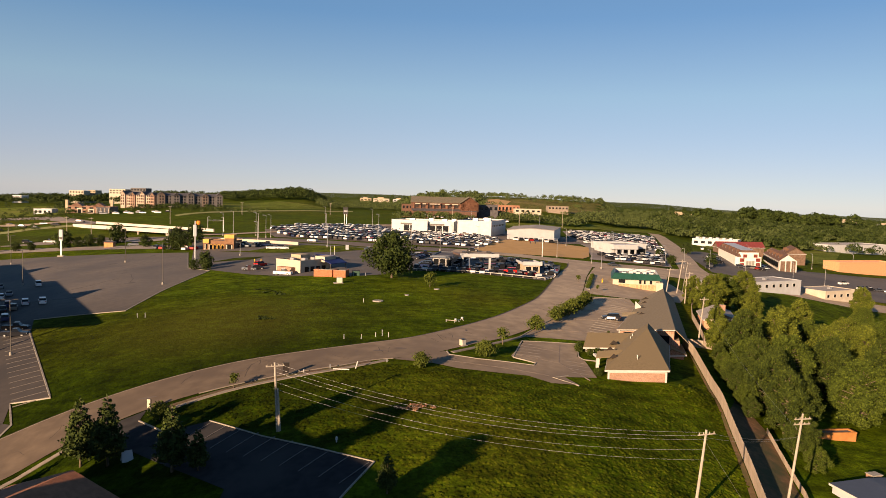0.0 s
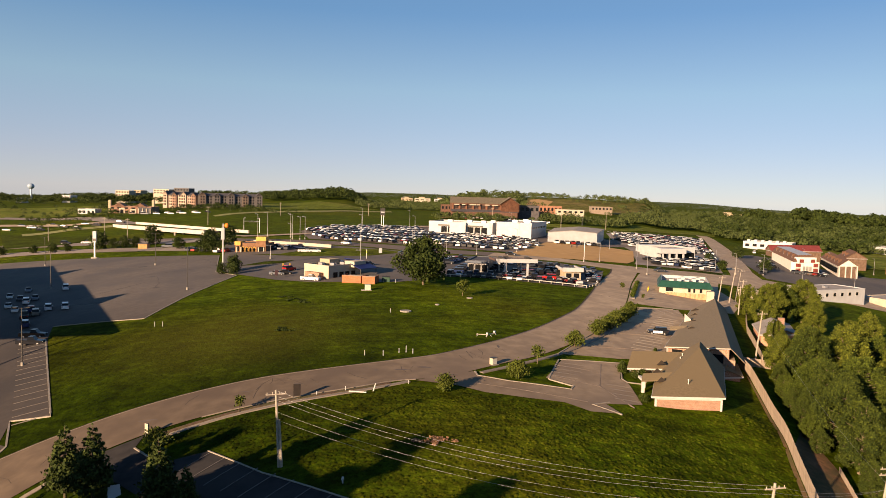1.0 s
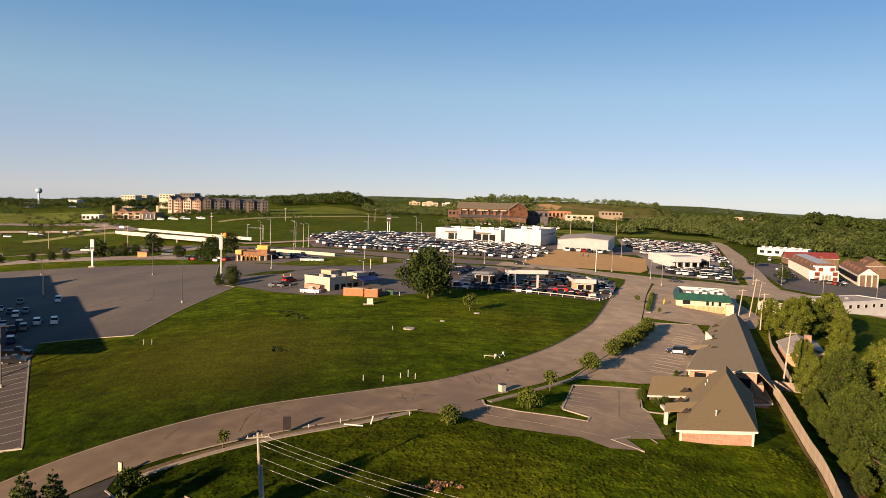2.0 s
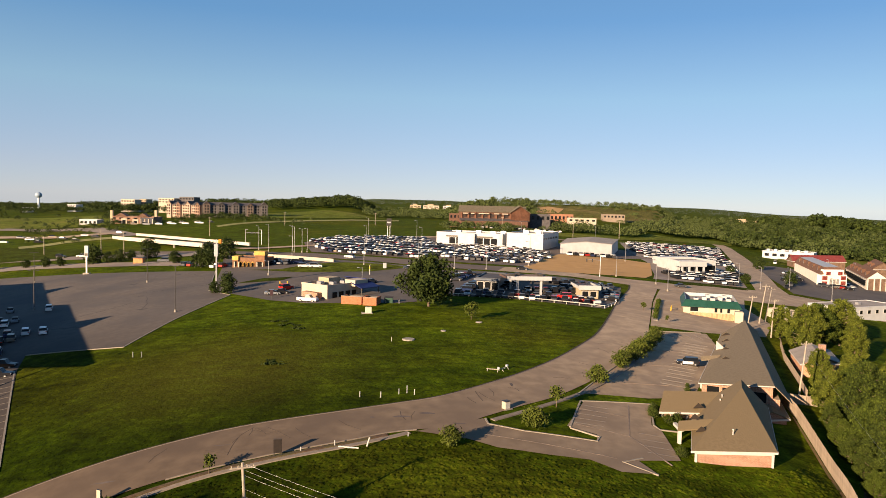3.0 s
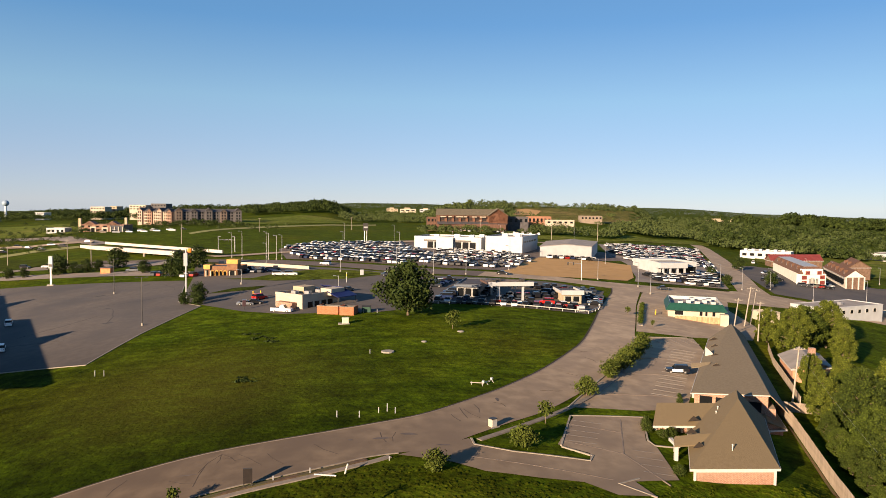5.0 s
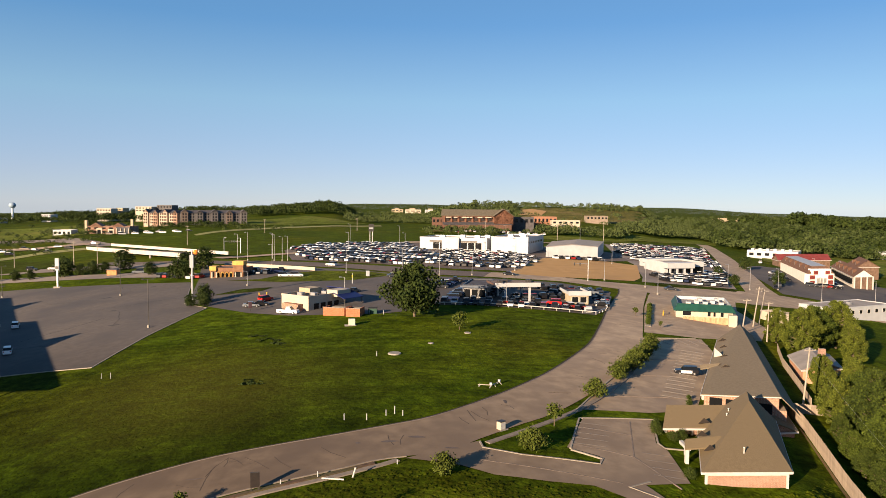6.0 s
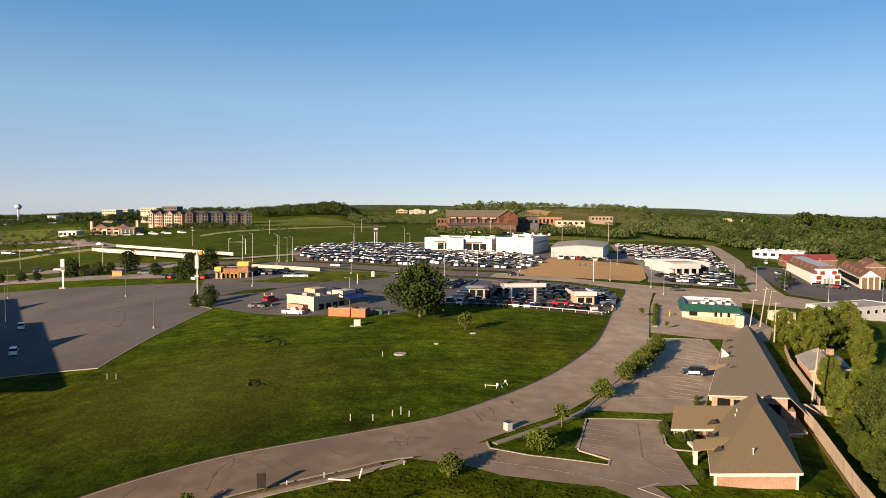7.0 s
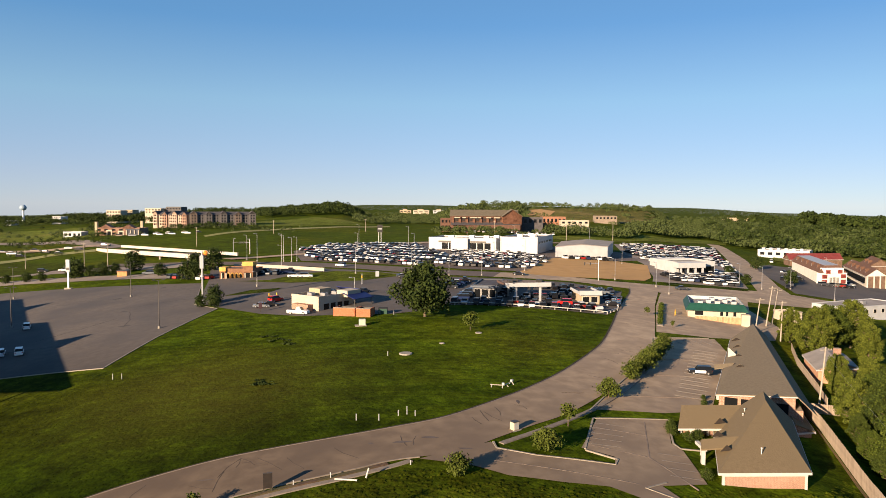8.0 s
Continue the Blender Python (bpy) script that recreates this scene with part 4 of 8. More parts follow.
rear = new("long_office")
tagged(rear, "long brick office with a grey-tan shingle gable roof", "office")
L_EAVE, L_RIDGE = 2.5, 3.6
part("wall", prism(bmesh.new(), [(46.6, 146.8), (57.4, 141.0), (79.4, 206.6), (68.2, 193.0)], -4.0, 1.2), BRICK, rear)
part("front_wall", prism(bmesh.new(), [(46.6, 146.8), (56.4, 141.55), (56.5, 141.75), (46.7, 147.0)], 1.2, [L_EAVE - 0.1, L_RIDGE - 0.25, L_RIDGE - 0.25, L_EAVE - 0.1]), BRICK, rear)
part("roof", shell([(45.8, 146.0, L_EAVE), (56.2, 140.6, L_RIDGE), (79.2, 208.8, L_RIDGE), (67.8, 194.4, L_EAVE), (58.9, 139.7, 0.9), (82.0, 207.8, 0.9)], [(0, 1, 2, 3), (1, 4, 5, 2)], 0.16), GREYSHINGLE, rear)
part("front_fascia", tubes(((45.8, 145.95, L_EAVE - 0.16), (56.2, 140.55, L_RIDGE - 0.16), 0.09, 0.09), n=4), TRIMW, rear, "white rake board")
part("side_gutter", tubes(((45.7, 146.0, L_EAVE - 0.14), (67.7, 194.4, L_EAVE - 0.14), 0.08, 0.08), n=4), TRIMW, rear, "white gutter")
# dark panes added to imitate the shade on the end wall
for f in (0.08, 0.30, 0.52, 0.74):
    a, b = Vector((46.5, 146.7, 0)).lerp(Vector((56.4, 141.45, 0)), f), Vector((46.5, 146.7, 0)).lerp(Vector((56.4, 141.45, 0)), f + 0.17)
    part("window", prism(bmesh.new(), [(a.x, a.y - 0.06), (b.x, b.y - 0.06), (b.x, b.y), (a.x, a.y)], 0.4, 2.0), GLASS, rear, "dark pane imitating shade on the end wall")
for k in range(5):
    f = 0.08 + 0.2 * k
    x, y = 46.8 + (68.2 - 46.8) * f, 146.6 + (193.6 - 146.6) * f
    part("porch_column", boxes((x - 0.9, y - 0.2, -1.0, x - 0.5, y + 0.2, 2.4)), TRIMW, rear, "white square column")
for x, y in ((57.0, 163.6), (60.6, 173.0), (64.4, 182.5), (67.4, 190.5)):
    dormer(rear, x, y, 3.0, 2.4, 0.45, 1.6, GREYSHINGLE, 0)
gw = part("gable_board", prism(bmesh.new(), [(59.0, 174.0), (60.5, 174.0), (60.5, 174.15), (59.0, 174.15)], 2.6, [4.5, 3.2, 3.2, 4.5]), TRIMW, rear, "white triangular gable board")
part("portico_roof", shell([(52.6, 164.4, 2.4), (55.8, 164.7, 2.7), (56.8, 167.4, 2.7), (53.6, 167.1, 2.4), (53.0, 165.7, 2.9), (57.0, 166.0, 3.2)], [(0, 1, 5, 4), (2, 3, 4, 5), (3, 0, 4)], 0.15), GREYSHINGLE, rear)
# lean-to on the shaded side between both offices
link = gable_house("rear_wing", [(52.0, 137.4), (57.4, 138.4), (60.4, 148.4), (55.4, 147.6)], -1.0, 0.3, BRICK, SHINGLE, "low brick wing in the shade behind the office", 0.5, 4.0, "building", 0, 0)

# ---- timber fence along the alley ----
FENCE = [(44.0, 79.5), (47.2, 90.3), (52.4, 108.8), (57.0, 126.6), (61.2, 143.2), (62.0, 150.6)]


def fence_run(name, line, label, height=1.75, plank=0.5, group="alley fence"):
    fence = new(name)
    fence.matrix_world = pose(line[0][0], line[0][1], ground_z(*line[0]))
    tagged(fence, label, "fence", group)
    inv = fence.matrix_world.inverted()
    for a, b in zip(line, line[1:]):
        seg = math.dist(a, b)
        n = max(1, round(seg / plank))
        ang = math.degrees(math.atan2(b[1] - a[1], b[0] - a[0]))
        me = finish("plank", bevelled(boxes((0.01, -0.02, -0.4, seg / n - 0.01, 0.02, height)), 0.008), FENCEW)
        post = finish("post", boxes((-0.06, -0.14, -0.4, 0.06, -0.03, height - 0.1)), FENCEW)
        for k in range(n):
            x, y = a[0] + (b[0] - a[0]) * k / n, a[1] + (b[1] - a[1]) * k / n
            xm, ym = a[0] + (b[0] - a[0]) * (k + 0.5) / n, a[1] + (b[1] - a[1]) * (k + 0.5) / n
            ob = part("plank", me, FENCEW, fence)
            ob.matrix_local = inv @ pose(x, y, ground_z(xm, ym) + random.uniform(-0.03, 0.03), 0, 0, ang)
            if k % 5 == 0:
                po = part("post", post, FENCEW, fence)
                po.matrix_local = inv @ pose(x, y, ground_z(x, y), 0, 0, ang)
    return fence


fence_run("wooden_fence", FENCE, "long tan wooden board fence beside the lawn", 2.3, 0.5)
fence_run("wooden_fence", [(62.0, 150.6), (69.5, 152.4)], "short return of the tan board fence", 1.7, 0.5)
fence_run("wooden_fence", [(69.5, 156.5), (72.4, 165.5), (78.0, 184.0), (84.0, 199.0)], "weathered board fence along the far alley", 1.7, 0.6)
fence_run("low_wall", [(50.4, 79), (53.5, 87.6), (58.6, 107.5)], "low tan board fence beyond the alley", 1.0, 0.6)
drape("alley_dirt", [(45.5, 80), (50.5, 79), (58.8, 107.5), (59.5, 120), (54.5, 112)], 0.08, material("leaf_litter", (0.11, 0.052, 0.024), (0.19, 0.095, 0.044), 1.4, 0.95, 0.06, 0, 0.2, (0.045, 0.045, 0.015)), "brown leaf litter in the narrow alley", "ground", 3.0)
drape("fence_edge", [(40.5, 72), (43.8, 79.5), (47.0, 90.3), (52.2, 108.8), (56.8, 126.6), (60.9, 143.2), (60.6, 143.3), (56.4, 127.0), (51.7, 109.2), (46.3, 90.7), (42.8, 79.8)], 0.05, material("dry_edge", (0.13, 0.085, 0.035), (0.19, 0.125, 0.06), 1.2, 0.95, 0.05, 0, 0.25, (0.10, 0.09, 0.03)), "dry bare strip at the fence's foot", "ground", 3.0)

# ---- utility poles and wires ----
UP = [utility_pole(-15.3, 89.8, 9.0, "weathered wooden utility pole at the street's edge", (-0.5, -0.3), 20, 1, False),
      utility_pole(-15.0, 89.7, 5.6, "slim conduit pole strapped to the utility pole", (-0.35, -0.15), 20, 0),
      utility_pole(33.8, 76.6, 9.4, "pale wooden utility pole in the lawn", (1.0, 0), 15, 1, False),
      utility_pole(47.6, 82.0, 12.5, "pale wooden utility pole in the alley", (2.1, 0.6), 10, 2, False),
      utility_pole(67.6, 155.6, 10.5, "pale wooden utility pole behind the fence", (1.2, 0.3), 10, 1, False)]
for k, (za, zb, sag) in enumerate(((8.9, 9.2, 2.2), (8.3, 8.8, 2.3), (7.8, 8.4, 2.4), (6.5, 7.2, 2.4), (5.6, 6.0, 2.2))):
    wire("overhead_wire", (-15.8, 89.6, ground_z(-15.3, 89.8) + za), (34.8, 76.6, ground_z(33.8, 76.6) + zb), sag, 0.010)
for dz in (9.2, 8.6):
    wire("overhead_wire", (34.6, 76.6, ground_z(33.8, 76.6) + dz), (49.2, 82.5, ground_z(47.6, 82.0) + 9.8), 0.6)
wire("guy_wire", (34.6, 76.8, ground_z(33.8, 76.6) + 8.2), (42.5, 82.5, ground_z(42.5, 82.5)), 0.0, 0.015, "taut steel guy wire", "")
wire("service_wire", (49.4, 82.5, ground_z(47.6, 82.0) + 10), (68.4, 155.7, ground_z(67.6, 155.6) + 9.6), 1.6)
for x, y, hh, ln in ((81.9, 213.9, 9, 1.4), (90.2, 225.9, 11, 1.8), (93.6, 229.9, 10, 1.8), (85.5, 207.5, 8, 0.4), (91.5, 221.0, 8, 0.9)):
    utility_pole(x, y, hh, "pale wooden utility pole by the shop", (ln, 0.2), 10, 1)

# ---- shop with the green roof ----
gshop = flat_building("green_roof_shop", 69.3, 227.4, -16.6, 16.0, 15.5, 2.8, CREAM, FLATROOF, "small cream shop with a dark green metal mansard roof", "shop", 0.0, "", 3.0, 2.1)
mans = [(-0.7, -0.7, 2.3), (16.7, -0.7, 2.3), (16.7, 16.2, 2.3), (-0.7, 16.2, 2.3), (0.5, 0.5, 4.1), (15.5, 0.5, 4.1), (15.5, 15.0, 4.1), (0.5, 15.0, 4.1)]
for f in ((0, 1, 5, 4), (1, 2, 6, 5), (2, 3, 7, 6), (3, 0, 4, 7)):
    part("mansard_slope", shell([mans[i] for i in f], [(0, 1, 2, 3)], 0.12), GREENROOF, gshop, "green metal roof slope")
part("roof_deck", boxes((0.5, 0.5, 2.86, 15.5, 15.0, 3.1)), FLATROOF, gshop)
for r in ((0.5, 14.8, 15.5, 15.0), (0.5, 0.7, 0.7, 14.8), (15.3, 0.7, 15.5, 14.8)):
    part("inner_parapet", boxes((r[0], r[1], 3.1, r[2], r[3], 4.05)), WHITE, gshop, "pale inner parapet")
for x, y in ((3, 4), (5.6, 7), (8, 5), (10.4, 8), (12.6, 5), (7, 11), (12, 11)):
    roof_unit(gshop, x, y, 3.1, 1.5, 1.3, 1.0)
gshop.matrix_world = gshop.matrix_world @ Matrix.Diagonal((0.925, 1.22, 1, 1))
for x0, x1 in ((2.0, 4.3), (9.0, 9.8), (10.6, 11.2), (12.6, 13.4)):
    window_part(gshop, x0, x1, 0.9, 2.1, 0.0, "window", False)
part("corner_shed", boxes((14.6, -2.0, -2, 16.9, 0.2, 1.7)), CREAM, gshop, "small cream utility box room")
SCREEN = material("timber_screen", (0.36, 0.20, 0.11), (0.46, 0.28, 0.16), 1.5, 0.9, 0, 0, 0, None, 0.2, 0.18)
for k in range(26):
    part("screen_board", boxes((2.0 + k * 0.5, -1.2, -1.0, 2.47 + k * 0.5, -1.08, 0.75 + 0.05 * (k % 3))), SCREEN, gshop)
rail = thing("yellow_rail", 66.6, 229.6, 250, "yellow painted steel guard rail beside the shop", "guard rail")
for x in (0, 1.6, 3.2):
    part("post", tubes(((x, 0, -0.5), (x, 0, 1.2), 0.09, 0.09)), YELLOW, rail)
part("rail", tubes(((0, 0, 1.1), (3.2, 0, 1.1), 0.07, 0.07)), YELLOW, rail)

# ---- restaurant with blue awnings, beside the field ----
diner = flat_building("fast_food_restaurant", -38.5, 221.2, -36, 10.8, 14.5, 4.3, CREAM, DARKROOF, "cream fast-food restaurant with blue awnings", "restaurant", 0.7, "", 3.0)
part("brick_annex", boxes((2.2, -1.8, -2, 8.6, 0.1, 2.3)), BRICK, diner, "red brick lower annex")
part("tower", boxes((0.6, 6.0, 4.3, 5.0, 10.5, 6.4)), TANWALL, diner, "raised cream parapet block")
part("rear_tower", boxes((8.2, 9.5, 3.8, 12.4, 14.9, 6.0)), CREAM, diner)
part("blue_awning", shell([(11, 9, 5.2), (15.5, 9, 3.6), (15.5, 17, 3.6), (11, 17, 5.2)], [(0, 1, 2, 3)], 0.2), BLUEROOF, diner, "deep blue sloping awning")
part("blue_roof", shell([(3, 14.5, 6.2), (12, 14.5, 6.2), (12, 18, 4.2), (3, 18, 4.2)], [(0, 1, 2, 3)], 0.2), BLUEROOF, diner, "deep blue sloping awning")
for y in (16.6, 9.4):
    part("awning_post", tubes(((15.2, y, -2), (15.2, y, 3.7), 0.12, 0.12)), DARKSTEEL, diner)
for x, y in ((3, 3), (6.2, 5), (6.0, 9.5), (2, 12)):
    roof_unit(diner, x, y, 4.36, 1.8, 1.4, 1.0)
for k in range(4):
    window_part(diner, 2.0 + k * 2.6, 3.8 + k * 2.6, 0.4, 2.4, 10.8, "window", False, None, True)


diner.matrix_world = diner.matrix_world @ Matrix.Diagonal((0.94, 0.96, 0.80, 1))
ORANGEBRICK = brick_material("orange_bin_brick", (0.34, 0.098, 0.042), (0.40, 0.128, 0.058), (0.36, 0.19, 0.11))


def bin_store(x, y, turn, w, d, label):
    root = thing("bin_enclosure", x, y, turn, label, "bin enclosure", "brick bin enclosures")
    part("front_wall", boxes((0, 0, -1, w, 0.25, 2.1)), ORANGEBRICK, root)
    part("side_wall", boxes((0, 0.25, -1, 0.25, d, 2.1)), ORANGEBRICK, root)
    part("side_wall", boxes((w - 0.25, 0.25, -1, w, d, 2.1)), ORANGEBRICK, root)
    part("gate", boxes((0.25, d - 0.08, -0.3, w - 0.25, d, 1.9)), DARKSTEEL, root)
    part("coping", boxes((-0.05, -0.05, 2.1, w + 0.05, 0.3, 2.18)), CONCRETE, root)
    part("bin", bevelled(boxes((0.8, 0.9, 0.05, w - 0.8, d - 0.7, 1.5)), 0.06), plain("bin_green", (0.02, 0.07, 0.04), 0.6), root, "green steel rubbish bin")


bin_store(-25.4, 208.2, -14, 5.6, 4.0, "red brick bin enclosure at the field's edge")
bin_store(-19.5, 205.9, -10, 3.6, 4.2, "red brick bin enclosure with a shaded side")
box_g = thing("green_bin", -13.2, 209.8, 0, "dark green steel bin on the lawn edge", "bin")
part("body", bevelled(boxes((-1.1, -0.7, 0, 1.1, 0.7, 1.4)), 0.05), plain("bin_paint", (0.015, 0.055, 0.035), 0.6), box_g)
part("lid", shell([(-1.15, -0.75, 1.42), (1.15, -0.75, 1.42), (1.15, 0.75, 1.6), (-1.15, 0.75, 1.6)], [(0, 1, 2, 3)], 0.05), RUBBER, box_g)

# ---- used-car lot: canopy, office, kiosk ----
BROWNTRIM = plain("brown_trim", (0.10, 0.06, 0.045), 0.6)
canopy = thing("sales_canopy", 19.4, 232.0, 9, "flat white canopy over the used-car lot", "canopy")
part("roof_slab", boxes((0.2, 0.3, 4.2, 13.2, 10.8, 4.7)), DARKROOF, canopy)
part("fascia", bevelled(boxes((0, 0, 4.0, 13.4, 0.28, 5.2)), 0.04), WHITE, canopy, "white front fascia")
for sx in (0.0, 13.15):
    part("side_fascia", boxes((sx, 0.28, 4.3, sx + 0.25, 10.8, 4.9)), BROWNTRIM, canopy, "brown side fascia")
part("roof_deck", boxes((0.3, 0.3, 4.7, 13.1, 10.6, 4.76)), material("brown_deck", (0.15, 0.11, 0.085), (0.21, 0.155, 0.12), 0.6, 0.9), canopy, "brown felt roof")
for x, y in ((2.0, 4.0), (4.2, 6.5), (10.8, 4.6)):
    part("roof_equipment", bevelled(boxes((x, y, 4.76, x + 1.2, y + 2.2, 5.5)), 0.05), DARKSTEEL, canopy, "dark rooftop equipment")
for x, y in ((3.2, 1.0), (10.4, 1.0), (3.2, 9.5), (10.4, 9.5)):
    part("column", boxes((x - 0.28, y - 0.28, -1, x + 0.28, y + 0.28, 4.2)), WHITE, canopy)
glassy = flat_building("glass_sales_office", 10.4, 237.6, -12, 7.0, 17.0, 3.4, plain("blue_grey_wall", (0.035, 0.042, 0.055), 0.4), DARKROOF, "dark glazed sales office with a flat roof", "office", 0.35, "", 2.0)
part("roof_band", boxes((-0.6, -0.6, 3.0, 7.6, 0.0, 3.5)), plain("slate_band", (0.07, 0.09, 0.12), 0.5), glassy)
for k in range(3):
    window_part(glassy, 0.5 + k * 2.2, 2.3 + k * 2.2, 0.2, 2.5, 0.0)
kiosk = flat_building("sales_kiosk", 41.2, 234.8, 3, 5.4, 11.0, 3.0, TANWALL, DARKROOF, "small cream kiosk with a white fascia", "kiosk", 0.0, "", 2.0)
part("fascia", boxes((-0.5, -0.8, 2.4, 6.0, 0.0, 3.7)), WHITE, kiosk, "white fascia")
for sx in (-0.5, 5.7):
    part("side_fascia", boxes((sx, 0.0, 2.6, sx + 0.3, 11, 3.4)), WHITE, kiosk)
for k in range(2):
    window_part(kiosk, 0.6 + 2.4 * k, 2.4 + 2.4 * k, 0.3, 1.9, 0.0)

guard = thing("white_rail", 2.0, 223.0, 0, "white painted pipe rail along the sales lot", "guard rail")
RAIL = [(2.0, 223.2), (14.1, 224.0), (25, 222.4), (35, 220.7), (45.2, 219.2), (49.6, 226.5), (56.0, 247)]
inv = guard.matrix_world.inverted()
for a, b in zip(RAIL, RAIL[1:]):
    n = max(1, round(math.dist(a, b) / 3.0))
    for k in range(n):
        p = [a[i] + (b[i] - a[i]) * k / n for i in (0, 1)]
        q = [a[i] + (b[i] - a[i]) * (k + 1) / n for i in (0, 1)]
        P, Q = Vector((*p, ground_z(*p) + 0.75)), Vector((*q, ground_z(*q) + 0.75))
        part("rail_length", tubes((inv @ P, inv @ Q, 0.12, 0.12), n=6), TRIMW, guard)
        part("rail_post", tubes((inv @ (P - Vector((0, 0, 1.1))), inv @ P, 0.10, 0.10), n=6), TRIMW, guard)
cabinet = thing("white_cabinet", 43.6, 221.6, 0, "white metal cabinet at the lot's corner", "cabinet")
part("body", bevelled(boxes((-1.0, -0.5, -0.2, 1.0, 0.5, 1.5)), 0.04), WHITE, cabinet)
part("plinth", boxes((-1.1, -0.6, -0.4, 1.1, 0.6, 0.05)), CONCRETE, cabinet)

# ---- unseen store beside the lot, shaped to throw the long shadow ----
store = new("store_building")
store.matrix_world = pose(0, 0, -6)
tagged(store, "large plain store out of view, shaped to shade the parking lot", "store")
S_H = 16.0
shadow_run = Vector((0.62, 0.785, 0)) / math.tan(SUN_EL)


def from_shadow(x, y, top):
    """Where an edge of that height over the lot stands, so that its shadow ends at x, y."""
    return Vector((x, y, 0)) - shadow_run * (top - 6 - ground_z(x, y))


near_a, near_b = from_shadow(-66.5, 163.0, S_H), from_shadow(-110.0, 233.3, S_H)
far_a, far_b = from_shadow(-117.5, 236.5, S_H), from_shadow(-149.0, 286.9, S_H)
back = Vector((-150, -8, 0))
deep = Vector((-150, -8, 0))
# slab on columns lets low sun under it, so the near stalls stay lit
part("front_roof", prism(bmesh.new(), [tuple(p.xy) for p in (near_a, near_b, near_b + deep, near_a + deep)], S_H - 1.0, S_H), CREAM, store, "raised flat slab whose edge ends the lot's shadow")
for f in (0.08, 0.3, 0.5, 0.7, 0.92):
    c = near_a.lerp(near_b, f) + Vector((-3.0, -0.2, 0))
    part("front_column", tubes(((c.x, c.y, -8), (c.x, c.y, S_H - 1.0), 0.35, 0.35)), CREAM, store)
wall_a, wall_b = near_a.lerp(near_b, 0.30), near_b
part("wall", prism(bmesh.new(), [tuple(p.xy) for p in (wall_a + Vector((-46, -4, 0)), wall_b + Vector((-6, 0, 0)), wall_b + deep, wall_a + deep)], -8, S_H - 1.0), CREAM, store)
part("recessed_wall", prism(bmesh.new(), [tuple(p.xy) for p in (far_a, far_b, far_b + back * 0.8, far_a + back * 0.8)], -8, S_H), CREAM, store)
for a, b, f, half, rise in ((near_a, near_b, 0.55, 5.2, 3.6), (far_a, far_b, 0.53, 4.6, 3.6)):
    m, along = a.lerp(b, f), (b - a).normalized()
    gab = bmesh.new()
    lip = Vector((-1.2, -0.6, 0))
    lo = [m - along * half, m - along * half * 0.35, m, m + along * half * 0.35, m + along * half]
    hi = [S_H, S_H + rise * 0.62, S_H + rise, S_H + rise * 0.62, S_H]
    prism(gab, [tuple(p.xy) for p in lo] + [tuple((p + lip).xy) for p in lo[::-1]], S_H - 1, hi + hi[::-1])
    part("entrance_gable", gab, CREAM, store, "pointed peak that casts the shadow's fin")


# ---- houses at the near edges ----
gable_house("cottage", [(-44.5, 82.5), (-28.5, 76.5), (-35, 60), (-51, 66)], -5.6, -2.4, material("clay_wall", (0.30, 0.12, 0.07), (0.38, 0.17, 0.10), 1.5, 0.9), material("cottage_shingle", (0.22, 0.085, 0.045), (0.29, 0.115, 0.062), 1.5, 0.95, 0.02), "small house with a russet shingle roof", 0.6, 3.0, "house", 0, 0)
gable_house("white_shed", [(59.0, 90.6), (70.5, 92.6), (72, 84), (60.5, 82)], -7.9, -7.6, WHITE, plain("blue_grey_roof", (0.050, 0.060, 0.080), 0.5), "white shed with a flat blue-grey roof", 0.3, 3.0, "shed", 0, 0)
flat_building("orange_wall_house", 69.5, 111.8, 6, 7.5, 2.0, 0.5, material("orange_render", (0.30, 0.12, 0.035), (0.38, 0.16, 0.05), 0.8, 0.9), DARKROOF, "house with a low orange rendered wall", "house", 0.3, "", 3.0)
chim = thing("brick_chimney", 67.6, 94.6, 12, "short brick chimney stack", "chimney")
part("stack", boxes((-0.8, -0.6, -3, 0.8, 0.6, 1.3)), BRICK, chim)
part("cap", boxes((-0.9, -0.7, 1.3, 0.9, 0.7, 1.42)), CONCRETE, chim)
home = gable_house("brick_bungalow", [(76.2, 172.2), (84.8, 173.8), (89.4, 187.0), (80.4, 186.0)], 0.6, 2.2, material("pale_brick", (0.46, 0.24, 0.14), (0.56, 0.32, 0.2), 2.0, 0.9), FLATROOF, "brick bungalow with a pale grey roof", 0.4, 4.0, "house", 0, 0)
part("chimney", boxes((84.4, 181.0, 1.0, 85.6, 182.0, 3.0)), BRICK, home)
for x, y, w, d, hh, tn, lb in ((133.0, 262.0, 30, 13, 3.0, 24, "long white flat-roofed workshop"), (101, 236, 5, 6, 2.8, 14, "small cream flat-roofed outbuilding"), (172, 276, 20, 14, 3.2, 22, "pale flat-roofed building by the road")):
    b = flat_building("workshop", x, y, tn, w, d, hh, CREAM if "white" not in lb else WHITE, FLATROOF, lb, "building", 0.3, "workshops", 3.5)
    for k in range(int(w // 4)):
        window_part(b, 1.0 + 4 * k, 2.4 + 4 * k, 0.8, 2.0, 0.0)
    roof_unit(b, w * 0.5, d * 0.4, hh + 0.06)

# unseen block added only to shade the small lot
lot_shade = flat_building("apartment_block", -44, 57, -56, 26, 22, 20.4, CREAM, FLATROOF, "plain cream block out of view, added to shade the small lot", "apartment block", 0.5, "", 4.0, -10.0)
lot_shade.matrix_world = pose(-44, 57, -10.0, 0, 0, -56) @ Matrix.Diagonal((1, -1, 1, 1))

